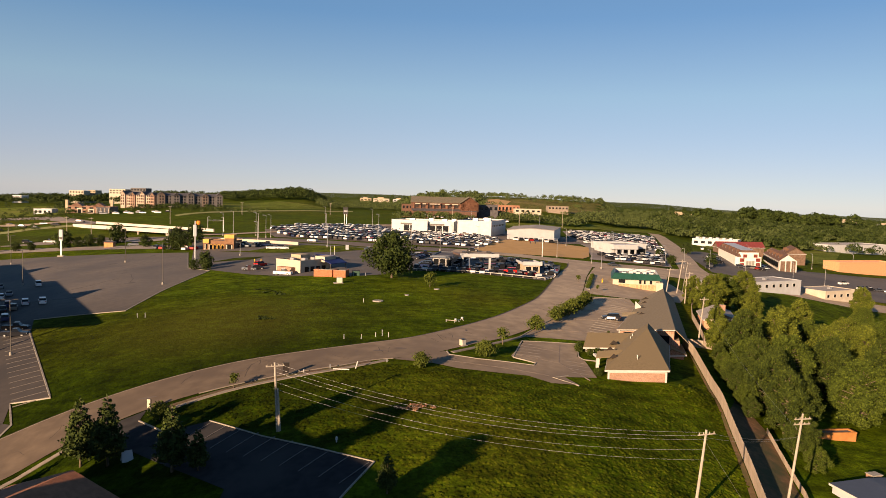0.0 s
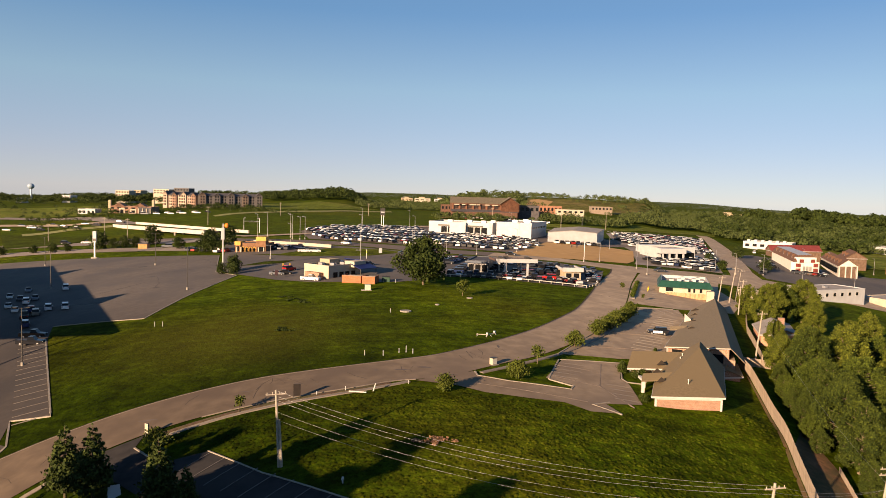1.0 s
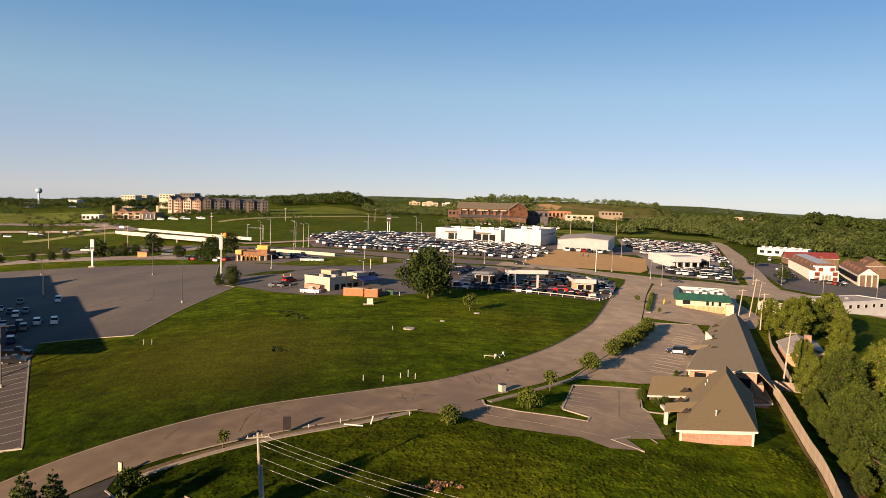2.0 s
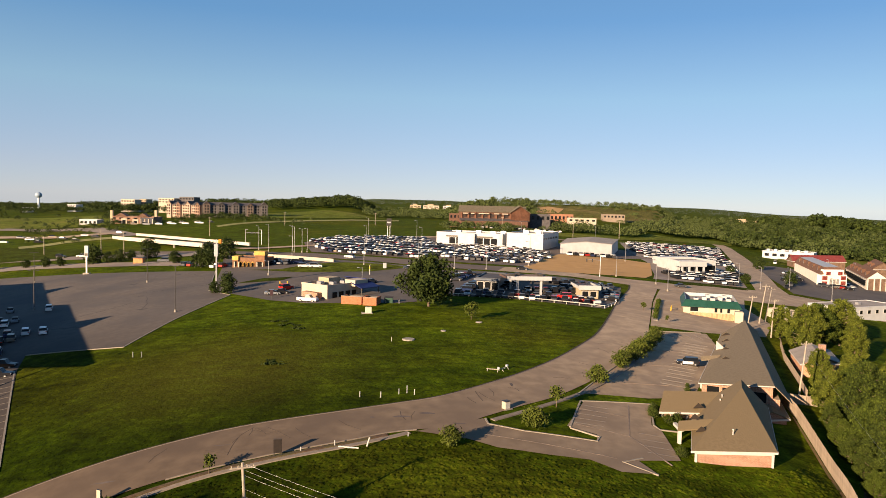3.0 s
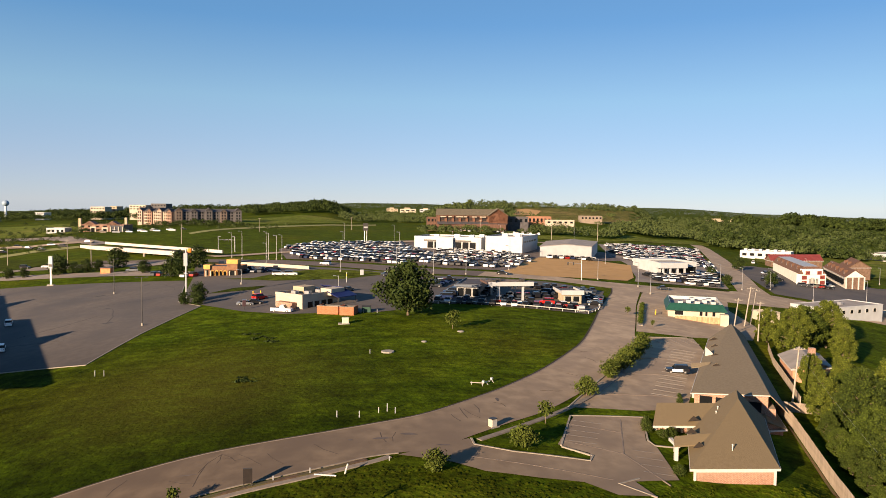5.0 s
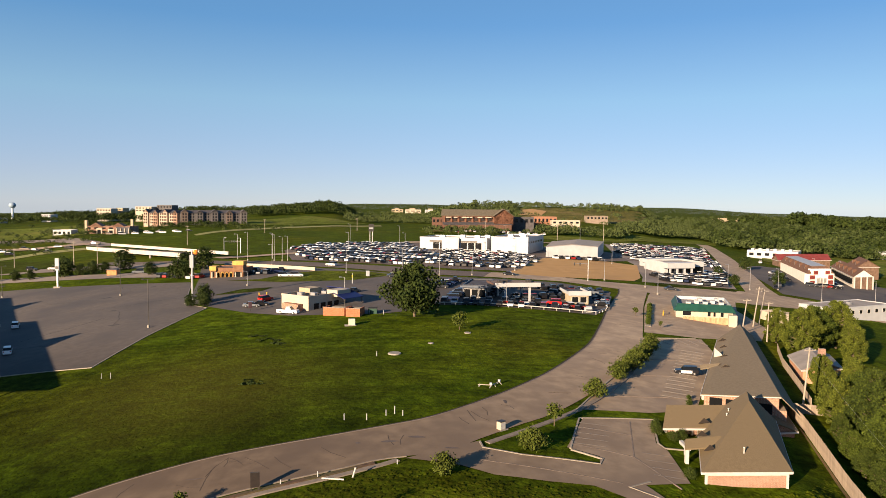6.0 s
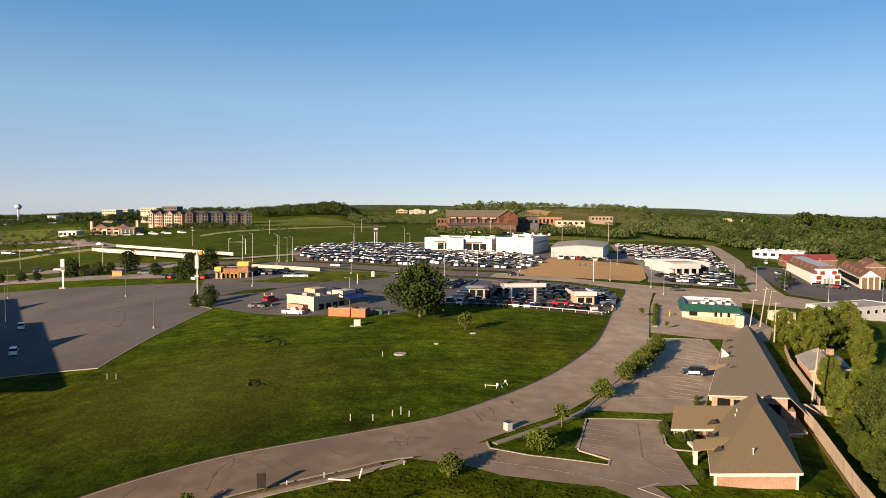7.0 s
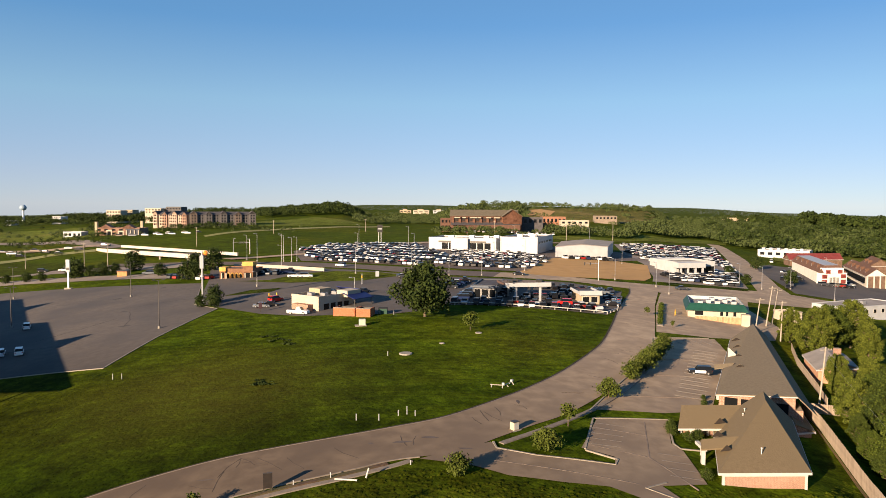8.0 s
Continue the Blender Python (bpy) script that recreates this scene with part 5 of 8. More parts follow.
# ---- dealership ----
dealer = flat_building("dealer_showroom", -6, 423, -18, 40, 26, 6.0, WHITE, FLATROOF, "long white flat-roofed car showroom", "showroom", 0.8, "", 3.0)
for k in range(7):
    window_part(dealer, 8 + k * 4.2, 11.6 + k * 4.2, 0.4, 4.0, 0.0, "shop_window", True)
part("sign_band", boxes((6, -0.4, 4.2, 34, -0.05, 5.0)), DARKSTEEL, dealer, "dark sign band")
part("entrance_block", boxes((14, -2.2, 0, 24, 0.0, 6.4)), WHITE, dealer)
block = flat_building("dealer_workshop", 32.2, 409.0, -20, 20, 40, 7.4, WHITE, FLATROOF, "white box-shaped dealer workshop", "workshop", 0.7, "", 3.0)
for k in range(8):
    window_part(block, 3 + k * 4.4, 5.4 + k * 4.4, 4.6, 5.6, 20.0, "window", False, None, True)
for x, y in ((6, 12), (12, 20), (8, 30), (14, 8)):
    roof_unit(block, x, y, 7.46, 3, 2.4, 1.6)
for x, y in ((10, 6), (20, 14), (30, 10), (34, 18)):
    roof_unit(dealer, x, y, 6.06, 3, 2.4, 1.6)
dealer.matrix_world = dealer.matrix_world @ Matrix.Diagonal((0.95, 1, 1, 1))
gable_house("metal_shed", [(57.8, 386), (84.5, 389), (100, 442), (70, 440)], 12.4, 13.6, WHITE, FLATROOF, "white metal shed with a pale shallow roof", 0.3, 8.0, "shed", 0, 0, False)
second = flat_building("second_showroom", 101.5, 336.0, 12, 21, 20, 4.6, WHITE, FLATROOF, "white second showroom with a flat roof", "showroom", 0.9, "", 3.0)
part("portico", boxes((-1.5, -5.0, 3.0, 13, 0, 5.4)), WHITE, second)
for x in (0.2, 4.0, 8.0, 11.8):
    part("portico_column", boxes((x - 0.4, -4.6, -2, x + 0.4, -3.9, 3.0)), WHITE, second)
part("rear_hall", boxes((6, 20, -3, 25, 36, 4.8)), WHITE, second, "white rear service hall")
part("side_glazing", boxes((13.4, -0.12, 0.3, 20.6, -0.02, 3.2)), GLASS, second, "dark showroom glazing")
for k in range(4):
    window_part(second, 1.5 + k * 4.4, 4.8 + k * 4.4, 0.4, 3.0, 0.0, "shop_window")

second.matrix_world = second.matrix_world @ Matrix.Diagonal((0.88, 0.9, 0.95, 1))

# ---- motel with red and brown roofs ----
BROWNWALL = material("brown_motel_brick", (0.12, 0.075, 0.05), (0.18, 0.115, 0.08), 0.8, 0.9)
MOTEL = [Vector((171.6, 352.2)), Vector((185.2, 355.2)), Vector((206.0, 422.0)), Vector((192.2, 419.0))]
motel = thing("motel_building", 171.6, 352.2, 0, "white stucco motel block with red front panels and dormers", "motel", "", -2.0)
off = motel.matrix_world.inverted()


def local(p, z):
    return tuple(off @ Vector((p[0], p[1], z)))


def plan_prism(points, z0, z1):
    return prism(bmesh.new(), [local(p, 0)[:2] for p in points], z0 + 2.0, z1 + 2.0)


STUCCO = material("motel_stucco", (0.66, 0.61, 0.53), (0.74, 0.69, 0.61), 0.5, 0.9)
part("wall", plan_prism([tuple(p) for p in MOTEL], -9, 3.5), STUCCO, motel)
cen = sum(MOTEL, Vector((0, 0))) / 4
outer = [p + (p - cen).normalized() * 0.9 for p in MOTEL]
inner = [MOTEL[0].lerp(MOTEL[1], 0.22).lerp(MOTEL[3], 0.03), MOTEL[1].lerp(MOTEL[0], 0.22).lerp(MOTEL[2], 0.03), MOTEL[2].lerp(MOTEL[3], 0.22), MOTEL[3].lerp(MOTEL[2], 0.22)]
for i, j in ((0, 1), (1, 2), (2, 3), (3, 0)):
    part("mansard_slope", shell([local(outer[i], 3.4), local(outer[j], 3.4), local(inner[j], 6.3), local(inner[i], 6.3)], [(0, 1, 2, 3)], 0.2), RUSSET, motel, "brown shingle mansard slope")
part("flat_top", shell([local(p, 6.32) for p in inner], [(0, 1, 2, 3)], 0.1), WHITE, motel, "pale flat roof top")
f0, f1 = MOTEL[0], MOTEL[1]
along, outw = (f1 - f0).normalized(), Vector(((f1 - f0).y, -(f1 - f0).x)).normalized()


def front_panel(u0, u1, z0, z1, push, name, mat, label="", slant=0.0):
    """A flat piece on the motel's front, between two distances along it."""
    a, b = f0 + along * u0 + outw * push, f0 + along * u1 + outw * push
    c, d = b - along * slant, a + along * slant
    part(name, shell([local(a, z0), local(b, z0), local(c, z1), local(d, z1)], [(0, 1, 2, 3)], 0.12), mat, motel, label)


for u0, u1, z1, nm in ((0.0, 13.9, 3.0, "front_wall"), (1.8, 12.1, 5.3, "front_gable")):
    part(nm, plan_prism([tuple(f0 + along * u + outw * q) for u, q in ((u0, 1.0), (u1, 1.0), (u1, -1.4), (u0, -1.4))], -9 if z1 < 4 else 2.9, z1), STUCCO, motel, "white stepped front")
FADEDRED = material("faded_red_panel", (0.26, 0.050, 0.040), (0.40, 0.100, 0.075), 2.5, 0.7)
for u in (0.7, 10.5):
    for z in (-1.7, 0.7):
        front_panel(u, u + 2.7, z, z + 1.7, 1.15, "red_panel", FADEDRED, "faded red lattice panel")
front_panel(2.6, 5.0, 2.9, 4.4, 1.15, "red_panel", FADEDRED, "faded red lattice panel")
front_panel(8.9, 11.3, 2.9, 4.4, 1.15, "red_panel", FADEDRED, "faded red lattice panel")
for k in range(3):
    front_panel(4.6 + 1.8 * k, 6.0 + 1.8 * k, -1.2, 1.0, 1.15, "window", TRIMW, "white framed window")


def dormers(root, inv, a, b, inward, z, n, size=1.3):
    """White-fronted dormers in a row along an eave."""
    for k in range(n):
        p = a.lerp(b, (k + 0.7) / (n + 0.4)) + inward * 1.0
        t = (b - a).normalized() * size
        q = p + inward * 2.6
        pts = [Vector((*(p - t).xy, z)), Vector((*(p + t).xy, z)), Vector((*p.xy, z + 2.4)), Vector((*q.xy, z + 2.4)), Vector((*(q - t).xy, z)), Vector((*(q + t).xy, z))]
        pts = [tuple(inv @ v) for v in pts]
        dm = part("dormer", shell(pts, [(0, 2, 3, 4), (1, 5, 3, 2)], 0.1), RUSSET, root)
        part("dormer_front", shell(pts[:3], [(0, 1, 2)], 0.1), TRIMW, dm, "white dormer front")


dormers(motel, off, MOTEL[0].to_3d(), MOTEL[3].to_3d(), along.to_3d(), 3.8, 5)
wings = (
    ([(202, 367), (213, 370), (236, 430), (225, 427)], 0.4, 3.8, RUSSET, "long motel wing with brown roof and white dormers", 5),
    ([(205, 455), (203, 443), (236, 448), (238, 460)], 2.2, 5.6, REDROOF, "motel building with a dark red roof", 0),
    ([(236, 422), (250, 424), (262, 452), (248, 450)], 0.4, 4.4, RUSSET, "motel wing with brown gable roof", 2),
)
for plan, ev, rd, rf, lb, nd in wings:
    w = gable_house("motel_wing", plan, ev, rd, STUCCO if nd == 5 else BROWNWALL, rf, lb, 0.6, 11.0, "motel", 0, 0)
    a, b, d = (Vector((*plan[k], 0)) for k in (0, 1, 3))
    if nd:
        dormers(w, Matrix.Identity(4), a, d, (b - a).normalized(), ev + 0.4, nd, 1.1)
    if nd == 5:
        for k in range(9):
            p = a.lerp(d, 0.05 + 0.1 * k)
            part("doorway", boxes((p.x - 0.5, p.y - 0.2, -3.2, p.x + 0.12, p.y + 2.6, -0.6)), GLASS, w, "dark recessed doorway")
        part("end_panel", prism(bmesh.new(), [(202.2, 366.6), (212.8, 369.5), (212.8, 369.9), (202.2, 367.0)], -7, 0.2), BROWNWALL, w, "dark brown end wall")
        for u in (0.0, 0.34, 0.66, 0.97):
            p = a.lerp(b, u)
            part("white_post", boxes((p.x - 0.2, p.y - 0.9, -7, p.x + 0.3, p.y - 0.4, 0.4)), TRIMW, w)
flat_building("white_warehouse", 350, 560, 20, 70, 24, 6, WHITE, FLATROOF, "long white warehouse before the woods", "warehouse", 0.5, "", 8)
flat_building("brick_canopy_shop", 258, 402, 14, 44, 12, 5.0, material("orange_brick", (0.45, 0.2, 0.1), (0.55, 0.27, 0.14), 1.5, 0.9), FLATROOF, "low brick shop with a pale flat roof", "shop", 0.8, "", 6)
longw = flat_building("white_strip_shop", 212.0, 506.0, -34, 31, 16, 4.2, WHITE, FLATROOF, "white strip of shops before the woods", "shop", 0.5, "", 5)

for k in range(6):
    part("roof_unit", bevelled(boxes((2 + 4.6 * k, 3, 4.26, 4 + 4.6 * k, 6, 5.8)), 0.05), WHITE, longw, "white rooftop unit")
    window_part(longw, 1.5 + 4.8 * k, 4.2 + 4.8 * k, 1.2, 3.0, 0.0, "window", False)

# ---- restaurant and tall sign by the overpass ----
BROWNSTUCCO = material("brown_stucco", (0.15, 0.075, 0.04), (0.21, 0.11, 0.06), 0.8, 0.9)
OCHRE = material("ochre_parapet", (0.46, 0.27, 0.07), (0.56, 0.34, 0.10), 0.8, 0.9)
inn = flat_building("pancake_restaurant", -81.0, 295.6, -3, 17, 12, 3.6, BROWNSTUCCO, DARKROOF, "brown restaurant with pale arches and ochre corner towers", "restaurant", 0.5, "", 2.5)
for x0, x1, z1 in ((0.2, 3.0, 4.6), (11.6, 16.6, 6.8)):
    part("corner_tower", boxes((x0, -0.7, -2.5, x1, 4, z1 - 1.6)), BROWNSTUCCO, inn)
    part("tower_parapet", boxes((x0 - 0.2, -0.9, z1 - 1.6, x1 + 0.2, 4.2, z1)), OCHRE, inn, "ochre tower parapet")
    part("tower_window", boxes((x0 + 0.6, -0.76, 0.4, x1 - 0.6, -0.69, 2.6)), GLASS, inn)


def arch(root, x0, x1, foot, spring, y, pieces=8):
    """A pale round-headed surround with a dark opening behind it."""
    cx, r = (x0 + x1) / 2, (x1 - x0) / 2
    outer = [(x1, foot)] + [(cx + r * math.cos(math.pi * k / pieces), spring + r * math.sin(math.pi * k / pieces)) for k in range(pieces + 1)] + [(x0, foot)]
    inner = [(cx + (u - cx) * 0.70, foot if v == foot else spring + (v - spring) * 0.70) for u, v in outer]
    n = len(outer)
    ring = [(u, y, v) for u, v in outer] + [(u, y, v) for u, v in inner]
    part("arch_surround", shell(ring, [(k, k + 1, n + k + 1, n + k) for k in range(n - 1)], 0.2), OCHRE, root, "pale ochre arch surround")
    part("arch_opening", shell([(u, y + 0.12, v) for u, v in inner], [tuple(range(n))], 0.05), GLASS, root, "dark arched opening")


for k in range(4):
    arch(inn, 3.3 + 2.05 * k, 5.1 + 2.05 * k, -0.3, 1.7, -0.2)
for x in (1.0, 3.2, 12.6, 15.4):
    part("pilaster", boxes((x, -1.05, -2.0, x + 0.5, -0.7, 2.4)), CREAM, inn, "pale pilaster")
inn.matrix_world = inn.matrix_world @ Matrix.Diagonal((0.76, 0.85, 0.95, 1))
sign = thing("tall_pole_sign", -67.6, 237.0, 10, "tall white pole sign with an orange top", "sign")
part("pole", tubes(((0, 0, -0.5), (0, 0, 15.5), 0.26, 0.20)), WHITE, sign)
part("sign_panel", bevelled(boxes((-0.65, -0.25, 10.4, 0.45, 0.25, 14.2)), 0.08), WHITE, sign)
part("orange_disc", bevelled(boxes((0.4, -0.3, 14.3, 1.6, 0.3, 15.6)), 0.3), ORANGE, sign, "orange rounded sign box")
pyl = thing("white_pylon", -140.2, 301.0, 0, "white and dark pylon sign at the lot's edge", "sign")
part("mast", boxes((-0.28, -0.2, -0.5, 0.28, 0.2, 11.0)), STEEL, pyl)
part("sign_panel", bevelled(boxes((-0.75, -0.28, 6.6, 0.75, 0.28, 11.2)), 0.06), WHITE, pyl, "tall white sign panel")
part("dark_band", boxes((-0.6, -0.30, 7.2, 0.6, -0.281, 8.2)), DARKSTEEL, pyl)
part("foot", boxes((-1.2, -0.8, -0.5, 1.2, 0.8, 0.5)), CONCRETE, pyl)
retw = kerb("retaining_wall", [(-88, 338), (-70, 326), (-52, 313), (-44, 307)], CREAM, "long low pale retaining wall", 0.6, 1.3, 0, 4, "structure", "wall")

# ---- overpass and highway ----
bridge = new("overpass_bridge")
bridge.matrix_world = pose(0, 0, 0)
tagged(bridge, "pale concrete highway overpass", "bridge")


def sloped_beam(bm, a, b, across, za, zb, depth):
    """A beam from a to b whose top rises from za to zb; across is its width vector."""
    corners = [(p.x + w.x, p.y + w.y, z - d) for d in (depth, 0.0) for p, w, z in ((a, -across, za), (b, -across, zb), (b, across, zb), (a, across, za))]
    v = [bm.verts.new(c) for c in corners]
    for f in ((3, 2, 1, 0), (4, 5, 6, 7), (0, 1, 5, 4), (1, 2, 6, 5), (2, 3, 7, 6), (3, 0, 4, 7)):
        bm.faces.new([v[k] for k in f])
    return bm


PALECONC = material("bridge_concrete", (0.42, 0.375, 0.315), (0.50, 0.45, 0.385), 0.5, 0.85)
near_w, near_e = Vector((-206.0, 458.5)), Vector((-121.0, 377.0))
far_w, far_e = Vector((-198.0, 473.5)), Vector((-98.5, 379.0))
side = Vector((0.69, 0.72))
for nm, a, b, za, zb, deep in (("near_parapet", near_w, near_e, 5.7, 8.3, 2.1), ("far_parapet", far_w, far_e, 6.9, 9.0, 1.5)):
    part(nm, sloped_beam(bmesh.new(), a, b, side * 0.3, za, zb, deep), PALECONC, bridge, "pale concrete parapet")
part("deck", sloped_beam(bmesh.new(), near_w + side * 6.2, near_e + side * 6.2, side * 5.6, 4.9, 7.5, 0.9), BROWNROAD, bridge, "brown asphalt deck")
for f in (0.2, 0.45, 0.7):
    c = near_w.lerp(near_e, f)
    for o in (1.2, 6.0, 10.8):
        p = c + side * o
        part("pier", tubes(((p.x, p.y, -4), (p.x, p.y, 4.0 + 2.6 * f), 0.6, 0.6), n=8), CONCRETE, bridge)
for c, top in ((near_w, 4.6), (near_e, 7.0)):
    q = [c + side * 0.5 - Vector((3, -3)), c + side * 0.5 + Vector((3, -3)), c + side * 11.6 + Vector((3, -3)), c + side * 11.6 - Vector((3, -3))]
    part("abutment", prism(bmesh.new(), [tuple(p) for p in q], -4, top - 0.6), CONCRETE, bridge)
drape("highway_left", [(-420, 372), (-300, 366), (-196, 362), (-150, 352), (-120, 344), (-100, 352), (-104, 362), (-150, 366), (-200, 376), (-300, 382), (-420, 388)], 0.2, PALELOT, "grey highway beyond the parking lot", "road", 8.0)
drape("frontage_road", [(-260, 342), (-180, 332), (-120, 313), (-92, 300), (-82, 300), (-96, 318), (-120, 326), (-180, 345), (-260, 353)], 0.16, PALELOT, "frontage road behind the parking lot", "road", 6.0)
drape("highway_far", [(-400, 560), (-260, 520), (-205, 470), (-196, 480), (-250, 534), (-400, 576)], 0.3, PALELOT, "distant road over the grassy rise", "road", 10.0)
drape("road_bank", [(-100, 374), (-60, 392), (-10, 470), (40, 492), (110, 500), (110, 508), (36, 500), (-16, 480), (-70, 400), (-108, 384)], 0.4, ROADWAY, "road at the foot of the green bank", "road", 10.0)

# ---- buildings on the rises ----
def block_rows(name, x, y, turn, w, d, h, wall, roof, label, floors, bays, category="hotel", gables=0, z=None, group=""):
    b = flat_building(name, x, y, turn, w, d, h, wall, roof, label, category, 0.4, group, 12.0, z)
    fh = h / floors
    for f in range(floors):
        for k in range(bays):
            cx = w * (k + 0.5) / bays
            window_part(b, cx - w / bays * 0.26, cx + w / bays * 0.26, f * fh + fh * 0.3, f * fh + fh * 0.78, 0.0, "window", False)
    for k in range(gables):
        cx = w * (k + 0.5) / gables
        part("gable_front", shell([(cx - 4, -0.6, h), (cx + 4, -0.6, h), (cx + 4, 6, h), (cx - 4, 6, h), (cx, -0.6, h + 3.4), (cx, 6, h + 3.4)], [(0, 1, 4), (1, 2, 5, 4), (3, 0, 4, 5)], 0.1), wall, b)
    return b


# dark grey siding, darkened further to paint in the hotel front's shade
GREYSTONE = material("shade_grey_siding", (0.078, 0.073, 0.074), (0.108, 0.100, 0.098), 0.4, 0.9)
def hotel(name, x, y, turn, bays, bw, h, body, accents, label, floors=4, z=None):
    """A long hotel whose front steps out in gabled bays of other colours."""
    w, fh = bays * bw, h / floors
    b = flat_building(name, x, y, turn, w, 15, h, body, DARKROOF, label, "hotel", 0.0, "", 14.0, z)
    part("hip_roof", shell([(-0.5, -0.5, h), (w + 0.5, -0.5, h), (w + 0.5, 15.5, h), (-0.5, 15.5, h), (5, 7.5, h + 2.6), (w - 5, 7.5, h + 2.6)], [(0, 1, 5, 4), (1, 2, 5), (2, 3, 4, 5), (3, 0, 4)], 0.15), DARKROOF, b, "dark hipped roof")
    for k in range(bays):
        out = 1.6 if k % 2 == 0 else 0.0
        x0, x1 = k * bw, (k + 1) * bw
        if out:
            top = h + (0.8 if k % 4 == 0 else 0.0)
            bay = part("bay_front", boxes((x0 + 0.3, -out, -12, x1 - 0.3, 0.0, top)), accents[(k // 2) % len(accents)], b)
            cx = (x0 + x1) / 2
            part("bay_gable", shell([(x0, -out - 0.3, top), (x1, -out - 0.3, top), (x1, 7, top), (x0, 7, top), (cx, -out - 0.3, top + 2.6), (cx, 7, top + 2.6)], [(1, 2, 5, 4), (3, 0, 4, 5)], 0.15), DARKROOF, bay)
            part("gable_wall", shell([(x0 + 0.3, -out, top), (x1 - 0.3, -out, top), (cx, -out, top + 2.4)], [(0, 1, 2)], 0.1), accents[(k // 2) % len(accents)], bay)
        for f in range(floors):
            for q in (0.32, 0.68):
                cx = x0 + bw * q
                part("window", boxes((cx - 0.6, -out - 0.06, f * fh + 1.0, cx + 0.6, -out + 0.02, f * fh + 2.5)), GLASS, b)
    return b


BEIGE = material("hotel_beige", (0.30, 0.225, 0.175), (0.36, 0.275, 0.215), 0.5, 0.9)
hotel("beige_hotel", -258.5, 672.5, -23, 7, 5.6, 10.4, BEIGE, (BEIGE, material("hotel_tan", (0.215, 0.135, 0.098), (0.265, 0.170, 0.125), 0.5, 0.9)), "beige four-storey hotel with gabled fronts", 4, 12.6)
hotel("grey_hotel", -220.0, 655.0, 24, 9, 6.3, 10.2, GREYSTONE, (material("taupe_siding", (0.105, 0.080, 0.066), (0.145, 0.110, 0.090), 0.4, 0.9), GREYSTONE, GREYSTONE), "grey-brown four-storey hotel with gabled fronts", 4, 13.0)
tower_house = block_rows("brick_tavern", -265, 577, -2, 27, 15, 6.6, material("tavern_brick", (0.19, 0.105, 0.075), (0.26, 0.155, 0.11), 0.6, 0.9), material("tavern_roof", (0.13, 0.11, 0.10), (0.18, 0.15, 0.135), 0.5, 0.9), "brown brick restaurant with two chimney towers", 2, 6, "restaurant", 2, 8.0)
part("chimney_tower", boxes((0, -0.4, -7, 1.5, 1.4, 12.2)), TANWALL, tower_house)
part("chimney_tower", boxes((24.6, 8, -7, 26.1, 9.6, 13.0)), TANWALL, tower_house)
part("side_wing", boxes((19.0, -1.2, -7, 27.6, 0.0, 6.2)), material("slate_wall", (0.045, 0.048, 0.058), (0.065, 0.068, 0.080), 0.5, 0.8), tower_house, "dark slate-coloured side wing")
for k in range(4):
    part("wing_column", boxes((19.6 + 2.4 * k, -1.9, -7, 20.0 + 2.4 * k, -1.3, 5.2)), CREAM, tower_house, "pale porch column")
for x0, x1, top in ((7.0, 10.4, 5.0), (14.0, 17.6, 4.4)):
    part("entrance_front", boxes((x0, -0.5, -7, x1, -0.1, top)), CREAM, tower_house, "pale entrance surround")
    part("entrance_opening", boxes((x0 + 0.7, -0.62, -7, x1 - 0.7, -0.5, top - 1.2)), GLASS, tower_house, "dark entrance opening")
tower_house.matrix_world = tower_house.matrix_world @ Matrix.Diagonal((1.28, 1, 0.86, 1))
block_rows("white_shop", -290, 578, -2, 14, 10, 4.2, WHITE, FLATROOF, "low white shop on the rise", 1, 4, "shop", 0, 6.2)
for x, y, z, w, h, wl, rf, lb in ((-401, 883, 16.6, 18, 7.4, CREAM, FLATROOF, "pale flat-roofed building on the far hill"), (-388, 905, 18.5, 9, 6.0, TANWALL, DARKROOF, "small tan building on the far hill"), (-334, 833, 21.6, 19, 5.4, CREAM, DARKROOF, "cream building with a dark roof on the hill"), (-312, 838, 21.8, 18, 7.0, GREYSTONE, DARKROOF, "grey hall on the far hill"), (-494, 933, 11.0, 12, 4.4, WHITE, FLATROOF, "small white building before the tree line"), (-553, 933, 6.4, 7, 3.6, WHITE, FLATROOF, "tiny white building before the tree line")):
    block_rows("hill_building", x, y, -8, w, 14, h, wl, rf, lb, 2, 5, "building", 0, z, "buildings on the hill")
DARKBRICK = material("dark_brick", (0.085, 0.045, 0.032), (0.12, 0.065, 0.045), 0.6, 0.9)
TERRACOTTA = material("terracotta_brick", (0.13, 0.06, 0.038), (0.18, 0.085, 0.052), 0.6, 0.9)
BROWNGLASS = plain("brown_glazing", (0.035, 0.026, 0.022), 0.3)
lodge = gable_house("brick_lodge", [(12, 618), (10, 590), (74, 594), (76, 622)], 24.4, 29.2, DARKBRICK, material("brown_roof", (0.115, 0.095, 0.062), (0.155, 0.128, 0.085), 0.6, 0.9), "long brown brick building with pitched brown roof", 0.6, 13.0, "building", 0, 0, False)
for k in range(9):
    part("window_bay", boxes((14 + 6.6 * k, 589.9 + 0.41 * k, 20.2, 17.0 + 6.6 * k, 590.7 + 0.41 * k, 22.6)), BROWNGLASS, lodge, "dark recessed window bay")
    part("pier", boxes((12.2 + 6.6 * k, 588.9 + 0.41 * k, 13.0, 13.4 + 6.6 * k, 590.2 + 0.41 * k, 23.8)), TERRACOTTA, lodge, "red brick pier")
